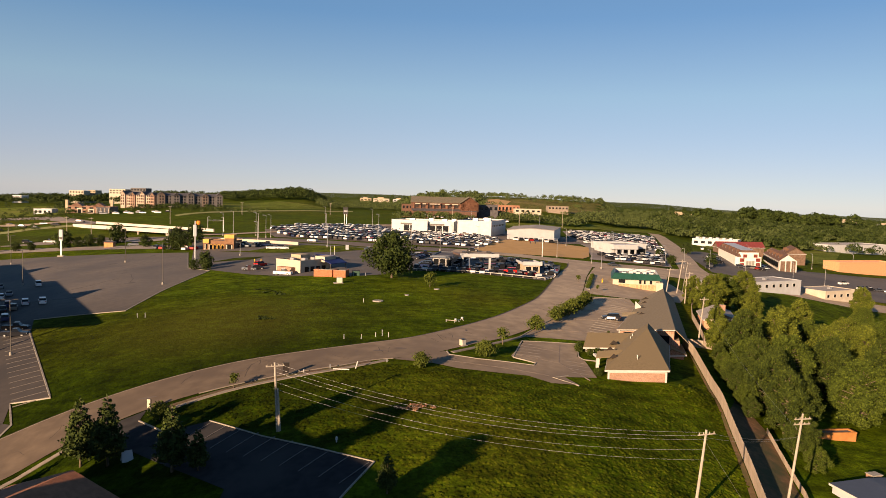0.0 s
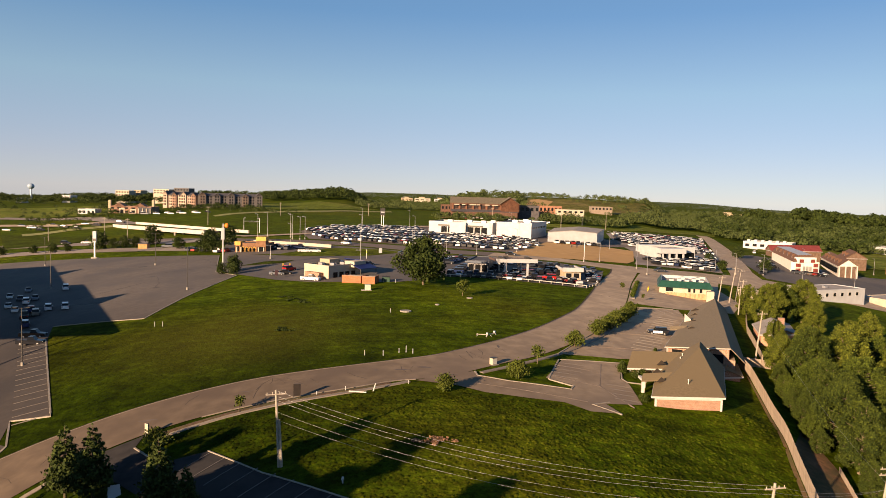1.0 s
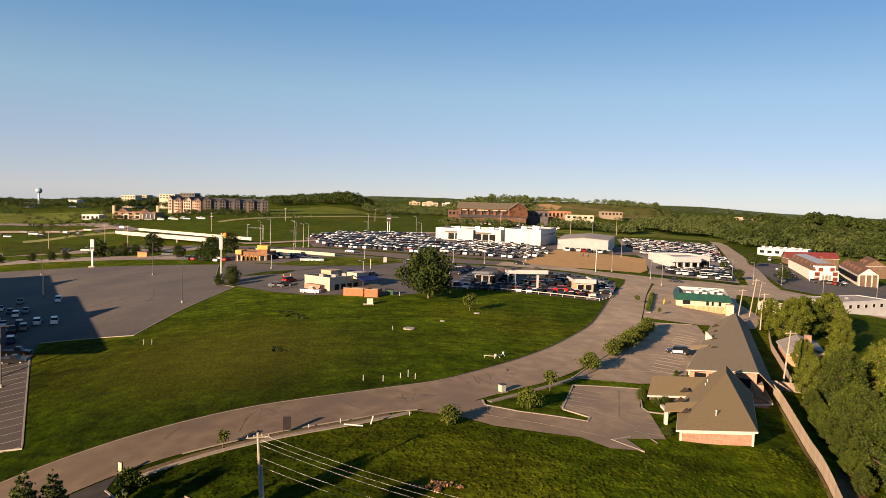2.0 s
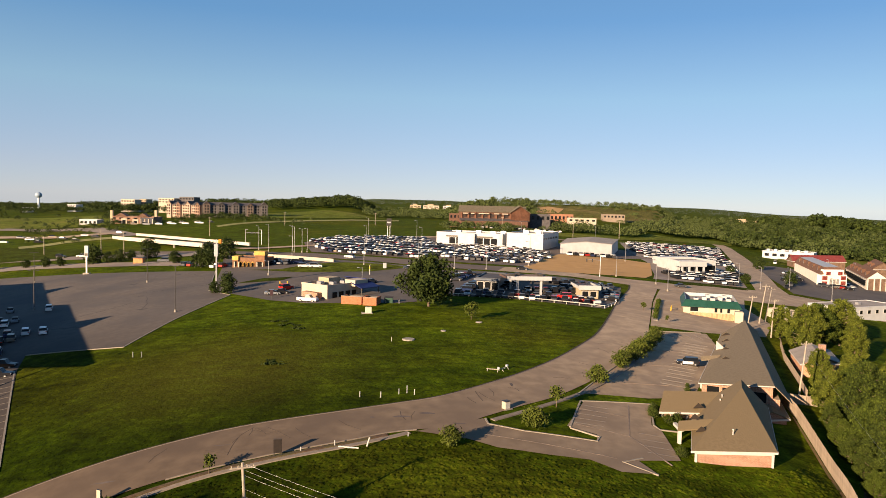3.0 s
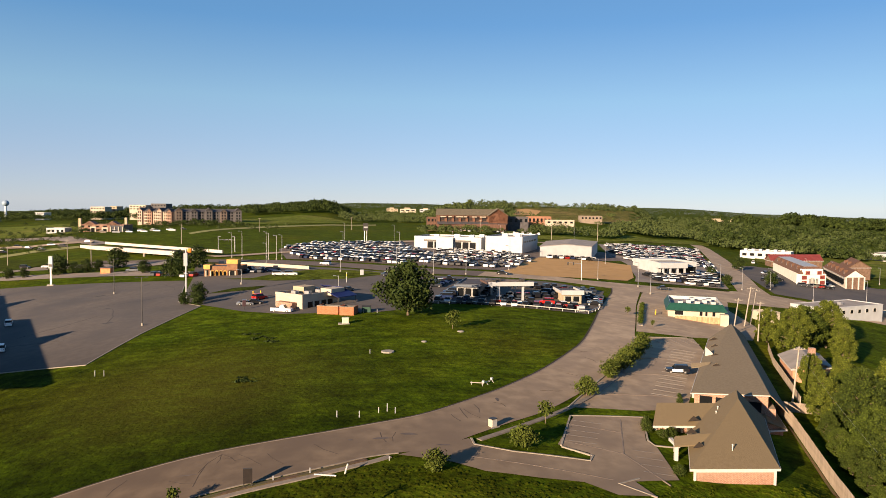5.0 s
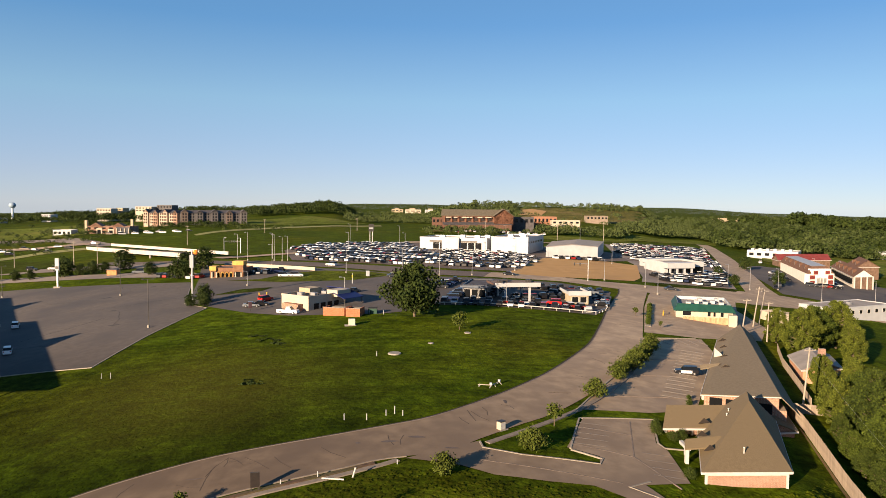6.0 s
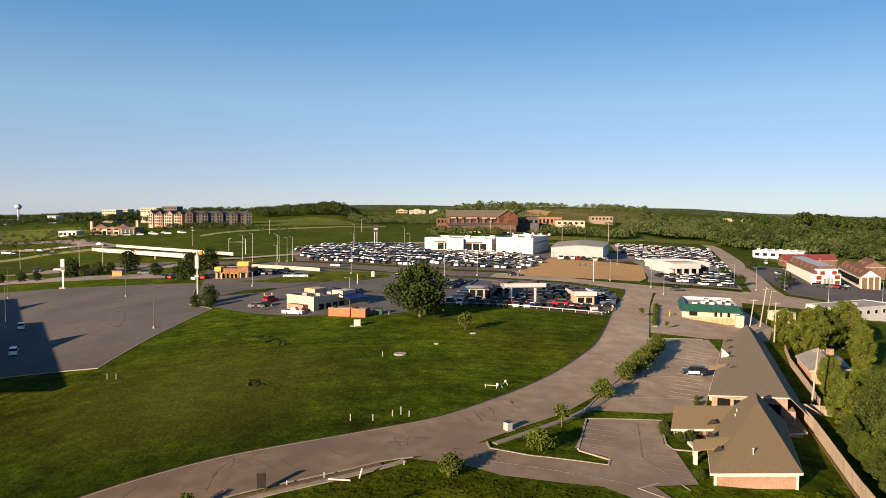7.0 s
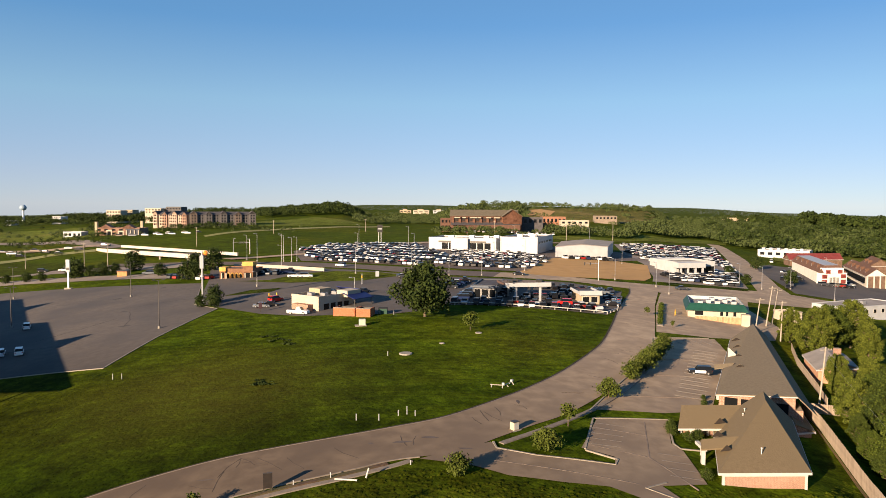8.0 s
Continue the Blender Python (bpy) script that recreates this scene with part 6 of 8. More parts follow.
for k, w in enumerate((5.0, 3.4, 6.6, 2.6, 4.6, 5.6)):
    part("awning", boxes((14 + 7.4 * k, 587.6 + 0.45 * k, 22.7, 14 + 7.4 * k + w, 589.2 + 0.45 * k, 23.4)), CREAM, lodge, "pale awning under the eave")
part("cross_gable_roof", shell([(58, 587, 24.2), (78, 588, 24.2), (68, 587.5, 30.0), (58, 606, 24.2), (78, 606, 24.2), (68, 606, 30.0)], [(0, 2, 5, 3), (1, 4, 5, 2)], 0.3), material("gable_roof", (0.110, 0.090, 0.060), (0.150, 0.122, 0.082), 0.6, 0.9), lodge, "brown cross gable roof")
part("cross_gable_wall", shell([(59, 588.4, 13), (77, 589.2, 13), (77, 589.2, 24.3), (68, 588.8, 29.4), (59, 588.4, 24.3)], [(0, 1, 2, 3, 4)], 0.3), TERRACOTTA, lodge, "red brick gable end")
part("lower_roof", shell([(11, 583, 17.6), (76, 587, 17.6), (76, 594, 19.4), (11, 590, 19.4)], [(0, 1, 2, 3)], 0.2), DARKROOF, lodge, "dark lean-to roof")
part("lower_wall", boxes((12, 585, 9, 75, 589, 17.6)), DARKBRICK, lodge)
lodge.matrix_world = Matrix.Translation((9, 0, 0)) @ Matrix.Diagonal((0.84, 1, 1, 1)) @ Matrix.Translation((-12, 0, 0))
block_rows("lodge_wing", 0, 600, 2, 9, 12, 9, DARKBRICK, DARKROOF, "lower brick wing beside the lodge", 2, 3, "building", 0, 13.0)
block_rows("dark_hall", 62, 604, 0, 20, 16, 5.6, DARKROOF, DARKROOF, "dark low hall beside the lodge", 1, 5, "building", 0, 17.4)
block_rows("orange_shops", 87, 642, 0, 20, 14, 6, material("orange_shop_wall", (0.22, 0.105, 0.065), (0.28, 0.14, 0.085), 0.6, 0.9), FLATROOF, "orange brick row of shops on the rise", 1, 6, "shop", 0, 16.9)
block_rows("pale_shed", 101, 632, 0, 24, 8, 3.4, CREAM, FLATROOF, "long low pale shed on the rise", 1, 5, "shed", 0, 16.8)
block_rows("pale_shops", 156, 752, 0, 22, 12, 4, material("muted_tan_wall", (0.19, 0.150, 0.115), (0.24, 0.190, 0.145), 0.5, 0.9), RUSSET, "tan row of shops with a russet roof on the rise", 1, 6, "shop", 0, 18.4)
for x, y, w, h in ((-60, 1500, 60, 9), (-20, 1560, 50, 8), (40, 1600, 40, 8), (-95, 1620, 46, 8), (420, 1080, 46, 9), (480, 1150, 40, 8), (745, 1160, 60, 12), (830, 1180, 50, 9)):
    fb = flat_building("far_building", x, y, 0, w * 0.55, 20, h * 0.6, (CREAM, TANWALL, WHITE)[w % 3], RUSSET if w < 50 else FLATROOF, "pale far building among trees", "building", 0.4, "far buildings", 12.0, ground_z(x, y) + 2)
    part("upper_block", boxes((w * 0.15, 3, h * 0.6 + 0.1, w * 0.35, 14, h * 0.95)), (TANWALL, CREAM)[w % 2], fb)
    for k in range(3):
        part("window_strip", boxes((w * (0.03 + 0.18 * k), -0.08, h * 0.2, w * (0.15 + 0.18 * k), 0.02, h * 0.4)), GLASS, fb)
tower = thing("water_tower", -765, 1330, 0, "pale blue water tower with round tank", "water tower", "", 2.0)
part("stem", tubes(((0, 0, -12), (0, 0, 20), 2.2, 1.7), ((0, 0, -12), (0, 0, -4), 5, 2.2), n=12), plain("tower_paint", (0.45, 0.52, 0.58), 0.5), tower)
bm = bmesh.new()
bmesh.ops.create_uvsphere(bm, u_segments=20, v_segments=12, radius=6.0, matrix=Matrix.Translation((0, 0, 22)) @ Matrix.Diagonal((1, 1, 0.88, 1)))
part("tank", bm, plain("tank_paint", (0.24, 0.32, 0.40), 0.5), tower, "", True)

# ---- vehicles ----
kinds = {}
for kd in ("sedan", "suv", "pickup"):
    kinds[kd] = make_car(kd, PAINT, {"sedan": "parked sedan car on the asphalt", "suv": "parked sport utility car on the asphalt", "pickup": "parked pickup truck on the asphalt"}[kd], "parked cars")
rng = random.Random(7)


def any_car():
    return kinds[rng.choice(("sedan", "sedan", "suv", "suv", "pickup"))]


# used-car lot, row by row; mostly dark paint stands in for their shaded sides
SHADEDPAINT = paint_material("shaded_car_paint", [(0, (0.50, 0.51, 0.52)), (0.13, (0.010, 0.010, 0.012)), (0.50, (0.10, 0.115, 0.135)), (0.64, (0.030, 0.034, 0.042)), (0.84, (0.014, 0.026, 0.075)), (0.94, (0.20, 0.016, 0.014))])
for_sale = [make_car(kd, SHADEDPAINT, "used %s car in the sales lot" % kd, "used cars for sale") for kd in ("sedan", "suv", "pickup")]
ROWS_D = [((5, 226.5), (44, 222.6), 14, 80), ((7, 232), (10, 247), 4, 175), ((13, 229.5), (22, 228.6), 3, 85), ((18, 240), (22, 252), 4, 10), ((24, 229.6), (31, 228.6), 3, 95), ((39.4, 226.6), (42.6, 226.2), 2, 95), ((26, 240), (40, 243), 6, 100), ((38, 250), (52, 256), 6, 150), ((34, 262), (56, 262), 8, 100), ((50, 234), (53, 246), 4, 160), ((4, 256), (9, 272), 5, 0), ((14, 266), (30, 264), 6, 90)]
for a, b, n, hd in ROWS_D:
    for k in range(n):
        f = k / max(1, n - 1)
        park(for_sale[rng.choice((0, 0, 1, 1, 2))], a[0] + (b[0] - a[0]) * f + rng.uniform(-0.2, 0.2), a[1] + (b[1] - a[1]) * f, hd + rng.uniform(-3, 3), 0.08)
for kd in for_sale:
    remove(kd)
# restaurants and forecourts
for x, y, hd in ((-47.6, 225.2, 10), (-45.4, 226.6, 12), (-88, 296, 80), (-85, 296.5, 80), (-70, 303, 85), (-67, 302, 85), (-64, 301, 85), (-61, 300, 85), (-58, 303, 20), (-67, 309, 85), (-62, 307.5, 85), (-57, 306, 85), (-100, 304, 80), (-103, 306, 80), (-52, 289, 8), (-47.5, 288, 8), (-12.5, 284, 12), (-22, 246, 60), (-27, 238, 40)):
    park(any_car(), x, y, hd, 0.08)
# motel and second row
for k in range(10):
    park(any_car(), 152 + k * 2.4 + rng.uniform(0, 7), 345 + k * 5.5, 10, 0.2)
for k in range(6):
    park(any_car(), 171.0 + k * 2.7, 347.0 + k * 0.6, 2, 0.2)
for k in range(9):
    park(any_car(), 192 + k * 2.0, 362 + k * 6.2, 20, 0.2)
for k in range(8):
    park(any_car(), 222 + k * 4.0, 336 + rng.uniform(-4, 6), 15, 0.2)
for x, y, hd in ((86, 282, 5), (150, 283, 10), (148, 330, 70), (142, 320, 250), (200, 460, 65), (-120, 325, 200), (-190, 372, 5), (-176, 366, 185), (-40, 322, 150), (-4, 300, 160), (30, 296, -10)):
    park(any_car(), x, y, hd, 0.22)
# shaded lot
for x, y, hd in ((-126.7, 231.4, 118), (-121.2, 217.8, 118), (-115.6, 215.8, 118), (-119.3, 209, 118), (-113, 201.7, 118), (-106.7, 198.5, 118), (-102.6, 193.4, 118), (-98.4, 181.6, 118), (-128, 224, 118), (-124, 205, 118)):
    park(kinds["sedan" if y > 200 else "suv"], x, y, hd, 0.09)
lot_black = make_car("pickup", DARKPAINT, "black pickup truck in the shaded lot", "", True)
park(lot_black, -86.4, 163.2, 10, 0.09)
park(lot_black, -89.4, 169.4, 10, 0.09)
park(lot_black, -104.5, 191.6, 118, 0.09)
remove(lot_black)
lot_white = make_car("suv", WHITEPAINT, "white sport utility car in the shaded lot", "", True)
park(lot_white, -96.5, 196.3, 118, 0.09)
park(lot_white, -101.9, 198.0, 118, 0.09)
park(lot_white, -112.7, 227, 118, 0.09)
park(lot_white, -115.9, 211.8, 118, 0.09)
remove(lot_white)
suv = make_car("suv", DARKPAINT, "black and white sport utility car beside the offices", "", True)
L, W, Hh = CAR_SIZES["suv"]
for sy in (-1, 1):
    for x0 in (-0.22, 0.02):
        part("door", bevelled(boxes((L * x0, sy * W * 0.5 - 0.03, Hh * 0.22, L * (x0 + 0.23), sy * W * 0.5 + 0.03, Hh * 0.55)), 0.01), WHITEPAINT, suv, "white door panel")
park(suv, 50.2, 165.2, 172, 0.07).scale = (0.9, 0.9, 0.9)
remove(suv)
pick = make_car("pickup", WHITEPAINT, "white pickup truck behind the restaurant", "", True)
park(pick, -35.0, 212.4, -12, 0.08)
remove(pick)
redone = make_car("suv", REDCAR, "bright red sport utility car in the sales lot", "", True)
park(redone, 35.6, 230.3, 174, 0.08)
park(redone, -45.8, 234, 60, 0.08)
remove(redone)
for kd in kinds.values():
    remove(kd)


def car_stuff(name, spots, label):
    """Far rows of cars, too many and too small to count, as one mesh."""
    V, F, M = [], [], []
    for x, y, hd, lift in spots:
        L, W, Hh = rng.choice(((4.6, 1.8, 1.5), (4.8, 1.9, 1.8), (5.4, 1.95, 1.85)))
        c, s, z0 = math.cos(hd), math.sin(hd), ground_z(x, y) + lift
        base = len(V)
        pts = []
        for z, sc, sh, wd in ((0.25, 0.5, 0, 0.5), (Hh * 0.62, 0.5, 0, 0.5)):
            pts += [(-L * sc, -W * wd, z), (L * sc, -W * wd, z), (L * sc, W * wd, z * 0.95), (-L * sc, W * wd, z)]
        pts += [(-L * 0.42, -W * 0.46, Hh * 0.62), (L * 0.22, -W * 0.46, Hh * 0.62), (L * 0.22, W * 0.46, Hh * 0.62), (-L * 0.42, W * 0.46, Hh * 0.62)]
        pts += [(-L * 0.33, -W * 0.41, Hh - 0.16), (L * 0.09, -W * 0.41, Hh - 0.16), (L * 0.09, W * 0.41, Hh - 0.16), (-L * 0.33, W * 0.41, Hh - 0.16)]
        pts += [(-L * 0.34, -W * 0.42, Hh - 0.15), (L * 0.10, -W * 0.42, Hh - 0.15), (L * 0.10, W * 0.42, Hh - 0.15), (-L * 0.34, W * 0.42, Hh - 0.15)]
        pts += [(-L * 0.31, -W * 0.38, Hh), (L * 0.06, -W * 0.38, Hh), (L * 0.06, W * 0.38, Hh), (-L * 0.31, W * 0.38, Hh)]
        V += [(x + p[0] * c - p[1] * s, y + p[0] * s + p[1] * c, z0 + p[2]) for p in pts]
        for a, b, m in ((0, 4, 0), (8, 12, 1), (16, 20, 0)):
            for k in range(4):
                F.append((base + a + k, base + a + (k + 1) % 4, base + b + (k + 1) % 4, base + b + k))
                M.append(m)
        F.append(tuple(base + 4 + k for k in range(4)))
        M.append(0)
        F.append(tuple(base + 20 + k for k in range(4)))
        M.append(0)
    me = bpy.data.meshes.new(name)
    me.from_pydata(V, [], F)
    me.materials.append(ISLANDPAINT)
    me.materials.append(GLASS)
    me.polygons.foreach_set("material_index", M)
    return tagged(new(name, me), label, "cars", "", "stuff")


ISLANDPAINT = paint_material("island_car_paint", [(0, (0.68, 0.68, 0.66)), (0.42, (0.012, 0.012, 0.013)), (0.62, (0.26, 0.27, 0.28)), (0.70, (0.045, 0.045, 0.047)), (0.88, (0.015, 0.024, 0.06)), (0.92, (0.22, 0.015, 0.012)), (0.95, (0.22, 0.18, 0.14))])
isl = ISLANDPAINT.node_tree
geo = isl.nodes.new("ShaderNodeNewGeometry")
isl.links.new(geo.outputs["Random Per Island"], [n for n in isl.nodes if n.bl_idname == "ShaderNodeValToRGB"][0].inputs["Fac"])


def inside(p, poly):
    hit = False
    for (x0, y0), (x1, y1) in zip(poly, poly[1:] + poly[:1]):
        if (y0 > p[1]) != (y1 > p[1]) and p[0] < (x1 - x0) * (p[1] - y0) / (y1 - y0) + x0:
            hit = not hit
    return hit


def rows_in(poly, angle, gap=2.8, aisle=(5.4, 11.5), lift=0.2, fill=0.9):
    out = []
    c, s = math.cos(angle), math.sin(angle)
    v, step = -200.0, 0
    while v < 700:
        for u in np.arange(-400, 700, gap):
            x, y = u * c - v * s, u * s + v * c
            if inside((x, y), poly) and rng.random() < fill:
                out.append((x, y, angle + math.pi / 2 + rng.uniform(-0.05, 0.05), lift))
        v += aisle[step % 2]
        step += 1
    return out


spots = rows_in([(-58, 354), (-28, 337), (-8, 326), (6, 320), (8, 352), (-2, 396), (-8, 420), (-14, 462), (-66, 462), (-76, 420)], radians(-30))
spots += rows_in([(6, 322), (34, 314), (48, 352), (52, 374), (44, 392), (28, 396), (6, 404)], radians(-14), 2.8, (5.4, 9.0), 0.2, 0.78)
spots += rows_in([(90, 303), (117, 308), (130, 348), (122, 352), (112, 334), (92, 326)], radians(12), 2.8, (5.4, 7.5))
spots += rows_in([(106, 386), (136, 384), (154, 422), (187, 518), (124, 518), (110, 450)], radians(14), 2.8, (5.4, 9.0))
spots += [(131 + 2.0 * k + rng.uniform(-0.3, 0.3), 346 + 6.2 * k, 0.35 + rng.uniform(-0.06, 0.06), 0.2) for k in range(13)]
spots += rows_in([(60, 374), (84, 378), (86, 383), (62, 380)], radians(8))
spots += [(x + rng.uniform(-1, 1), y + rng.uniform(-2, 2), rng.uniform(-0.2, 0.2), 0.3) for x, y in [(-290 + 7 * k, 452 + 14 * (k % 3)) for k in range(12)]]
spots += [(-238 + 5 * k + rng.uniform(-1, 1), 558 + 8 * (k % 2), 0.1, 0.3) for k in range(12)]
spots += [(20 + 3.2 * k + rng.uniform(-0.8, 0.8), 566 + 0.5 * k + 7 * (k % 2), 1.4 + rng.uniform(-0.1, 0.1), 0.3) for k in range(22)]
car_stuff("dealer_cars", spots, "hundreds of new cars in tight rows on the dealers' lots")

# ---- street and lot lamps ----
for x, y, hh, tn in ((-67.9, 206.2, 12.0, 20), (-100.5, 264.6, 11.5, 20), (-154.3, 289.8, 11.5, 20), (-79.2, 148.1, 11.5, 20), (-120, 232, 11.5, 20)):
    light_pole(x, y, hh, "dark steel lamp post on a concrete footing", 2, tn, "parking lot lamps")
for x, y, hh in ((-30.7, 296.4, 10), (-10, 300, 9), (4, 290, 9), (16, 292, 9), (22, 226, 6), (34, 312, 10), (66, 297, 8), (77, 268, 8), (77.5, 284, 9), (125, 306, 9), (150, 300, 9), (182, 318, 9), (142, 318, 9), (-22.6, 228, 7), (-60, 268, 5), (200, 322, 10), (118, 310, 9), (206, 410, 9), (226, 420, 9), (240, 400, 9), (278, 420, 10), (-66, 330, 9), (-70, 352, 12), (-66, 350, 11), (-64, 352, 11), (-84, 360, 13), (-92, 372, 12), (-74, 366, 12), (-12, 372, 11), (14, 392, 11), (-40, 380, 11), (40, 362, 10), (28, 352, 10), (86, 366, 9), (116, 382, 9), (-18, 440, 12), (46, 470, 12), (-50, 470, 12), (92, 470, 12)):
    light_pole(x, y, hh, "slim pale lamp post beside the road", 1, 200, "street lamps", STEEL, 0.08)
for x, y, hh in ((-154, 362, 12), (-174, 380, 12), (-210, 392, 10), (-124, 560, 10), (-60, 600, 10), (40, 560, 10), (-150, 470, 12), (90, 540, 12), (128, 560, 14)):
    utility_pole(x, y, hh, "far slim pole on the green bank", (0, 0), 0, 1, False, "far poles")


def traffic_signal(x, y, turn, reach):
    root = thing("traffic_signal", x, y, turn, "steel mast-arm traffic signal at the junction", "traffic signal", "traffic signals")
    part("pole", tubes(((0, 0, -0.5), (0, 0, 8.2), 0.16, 0.12)), STEEL, root)
    part("mast_arm", tubes(((0, 0, 6.3), (reach, 0, 6.6), 0.10, 0.06), n=6), STEEL, root)
    part("street_lamp_head", bevelled(boxes((0.2, -0.15, 8.1, 1.3, 0.15, 8.28)), 0.03), STEEL, root)
    for f in (0.55, 0.92):
        head = part("signal_head", bevelled(boxes((reach * f - 0.2, -0.2, 5.7, reach * f + 0.2, 0.15, 6.8)), 0.03), DARKSTEEL, root, "dark signal head")
        part("visor", boxes((reach * f - 0.16, -0.42, 6.46, reach * f + 0.16, -0.2, 6.52)), DARKSTEEL, head)


traffic_signal(-111.5, 416.0, 0, 7.5)
traffic_signal(-101.5, 412.0, 190, 6.0)
traffic_signal(58.5, 291.0, 180, 5.5)
bars = thing("clearance_bar", -47.2, 236.7, 25, "yellow clearance posts at the drive-through lane", "barrier")
for sx in (-1.1, 1.1):
    part("post", tubes(((sx, 0, -0.3), (sx, 0, 2.2), 0.14, 0.14)), YELLOW, bars)
part("cross_bar", tubes(((-1.1, 0, 1.4), (1.1, 0, 1.4), 0.1, 0.1)), YELLOW, bars)
menu = thing("menu_board", -46.2, 218.6, 20, "dark narrow menu board on a post", "sign")
part("post", tubes(((0, 0, -0.3), (0, 0, 1.0), 0.09, 0.09)), DARKSTEEL, menu)
part("board", bevelled(boxes((-0.45, -0.12, 0.9, 0.45, 0.12, 2.5)), 0.04), plain("menu_brown", (0.05, 0.025, 0.03), 0.6), menu)
flag = thing("banded_post", -24.9, 266.4, 0, "white post with a yellow band on the median", "post")
part("pipe", tubes(((0, 0, -0.3), (0, 0, 3.4), 0.13, 0.12)), WHITE, flag)
part("band", tubes(((0, 0, 2.0), (0, 0, 2.9), 0.16, 0.16)), YELLOW, flag)
cube = thing("white_meter_box", -21.7, 286.3, 10, "white meter box on the grass strip", "cabinet")
part("body", bevelled(boxes((-0.6, -0.5, -0.2, 0.6, 0.5, 2.0)), 0.05), WHITE, cube)
part("plinth", boxes((-0.8, -0.7, -0.4, 0.8, 0.7, 0.08)), CONCRETE, cube)


# ---- trees and shrubs ----
shade_tree = make_tree("shade_tree", 12.6, 6.6, 11, LEAFDARK, "large round dark green tree at the field's edge", 6500, 0.52, 0.14, "", None, "tree", 40, 0.28)
plant(shade_tree, -2.6, 205.6, 1.06)
remove(shade_tree)
small = make_tree("young_tree", 4.2, 2.0, 12, LEAFLIGHT, "thin young tree in the field", 500, 0.34, 0.3, "", 0.07)
plant(small, 7.9, 190.2)
remove(small)
HEDGE = make_tree("hedge_tree", 3.9, 2.1, 13, LEAFLIGHT, "rounded shrub tree beside the sidewalk", 1500, 0.30, 0.10, "sidewalk shrubs", 0.08, "shrub")
for x, y, s in ((14.9, 121.0, 0.95), (28.2, 144.6, 0.98), (35.0, 156.6, 1.05), (38.4, 162.0, 1.05), (41.7, 168.4, 1.1), (44.6, 173.6, 1.05), (49.3, 184.4, 1.0), (47.0, 179.0, 0.95), (3.6, 113.0, 0.82), (-33.2, 99.4, 0.8)):
    plant(HEDGE, x, y, s * 0.82, x * 40)
remove(HEDGE)
SAPLING = make_tree("sapling", 2.8, 0.9, 14, LEAFLIGHT, "thin sapling by the sidewalk", 220, 0.26, 0.4, "saplings", 0.05)
for x, y, s in ((19.2, 130.2, 1.2), (-24.9, 107.2, 0.9), (56.5, 222, 0.9), (58.8, 208, 0.7)):
    plant(SAPLING, x, y, s, x * 30)
remove(SAPLING)
BALL = make_tree("clipped_shrub", 1.7, 1.05, 15, LEAF, "clipped round shrub by the entrance", 1800, 0.12, 0.05, "entrance shrubs", 0.05, "shrub")
for x, y, s in ((35.6, 129.2, 1.15), (37.0, 129.9, 1.3), (33.9, 131.0, 1.2), (34.2, 132.2, 1.2), (34.6, 133.4, 1.2), (33.8, 117.4, 1.1), (44.0, 146.2, 0.8), (45.0, 149.2, 0.7)):
    plant(BALL, x, y, s * 0.68, x * 70)
remove(BALL)
hedge_line = [Vector((56.6, 211.0, 0)).lerp(Vector((66.8, 243.0, 0)), k / 26) for k in range(27)]
me = leaf_cards([(p.x, p.y, ground_z(p.x, p.y) + 0.45) for p in hedge_line], [0.75] * 27, 3200, 0.22, 44, 0.7, 0.2)
me.materials.append(LEAFMID)
tagged(new("median_hedge", me), "low clipped hedge on the strip beside the street", "hedge")
PEAR = make_conifer("pyramid_tree", 9.2, 2.35, 16, "dense green pyramid-shaped tree in the lawn", 3400, 0.30, "pyramid trees")
for x, y, s in ((-40.1, 90.6, 1.0), (-36.1, 88.9, 1.0), (-26.5, 83.5, 0.92), (-1.0, 72.6, 0.50), (-52.5, 83, 0.8), (-23.2, 82.4, 0.58)):
    plant(PEAR, x, y, s, x * 53)
remove(PEAR)
LOTSHRUB = make_tree("lot_shrub", 4.8, 2.4, 17, LEAFDARK, "round dark shrub at the lot's corner", 1200, 0.36, 0.08, "lot shrubs", 0.1, "shrub")
for x, y, s in ((-66.6, 232.6, 0.72), (-62.4, 230.8, 0.75), (-64.4, 238, 1.1)):
    plant(LOTSHRUB, x, y, s, x * 31)
for x, y, s in ((-154.8, 334, 1.75), (-148.2, 335, 1.0), (-144, 336.6, 1.15), (-139.5, 338, 1.0), (-135.5, 347.8, 1.85), (-100.5, 326, 1.6), (-94, 328, 1.9), (-188, 340, 0.8), (-178, 338, 0.9), (-170, 336, 0.8), (-204, 342, 0.9), (-112, 318, 1.1), (130, 350, 0.9), (124, 318, 0.9), (150, 334, 1.3), (168, 408, 1.4), (-90, 297, 1.3), (-94.5, 299, 1.5)):
    plant(LOTSHRUB, x, y, s, x * 31)
remove(LOTSHRUB)
def woodland(leaves, seed, label, spots):
    """Broadleaf trees of three builds, planted in turn."""
    made = [make_tree("broadleaf_tree", (12.4, 11.4, 13.2)[k], (4.6, 5.0, 4.2)[k], seed + k, leaves[k], label, 20000, 0.25, 0.06, "trees behind the fence", None, "tree", 72, 0.195) for k in range(3)]
    for k, (x, y, s) in enumerate(spots):
        plant(made[k % 3], x, y, s, k * 77)
    for w in made:
        remove(w)


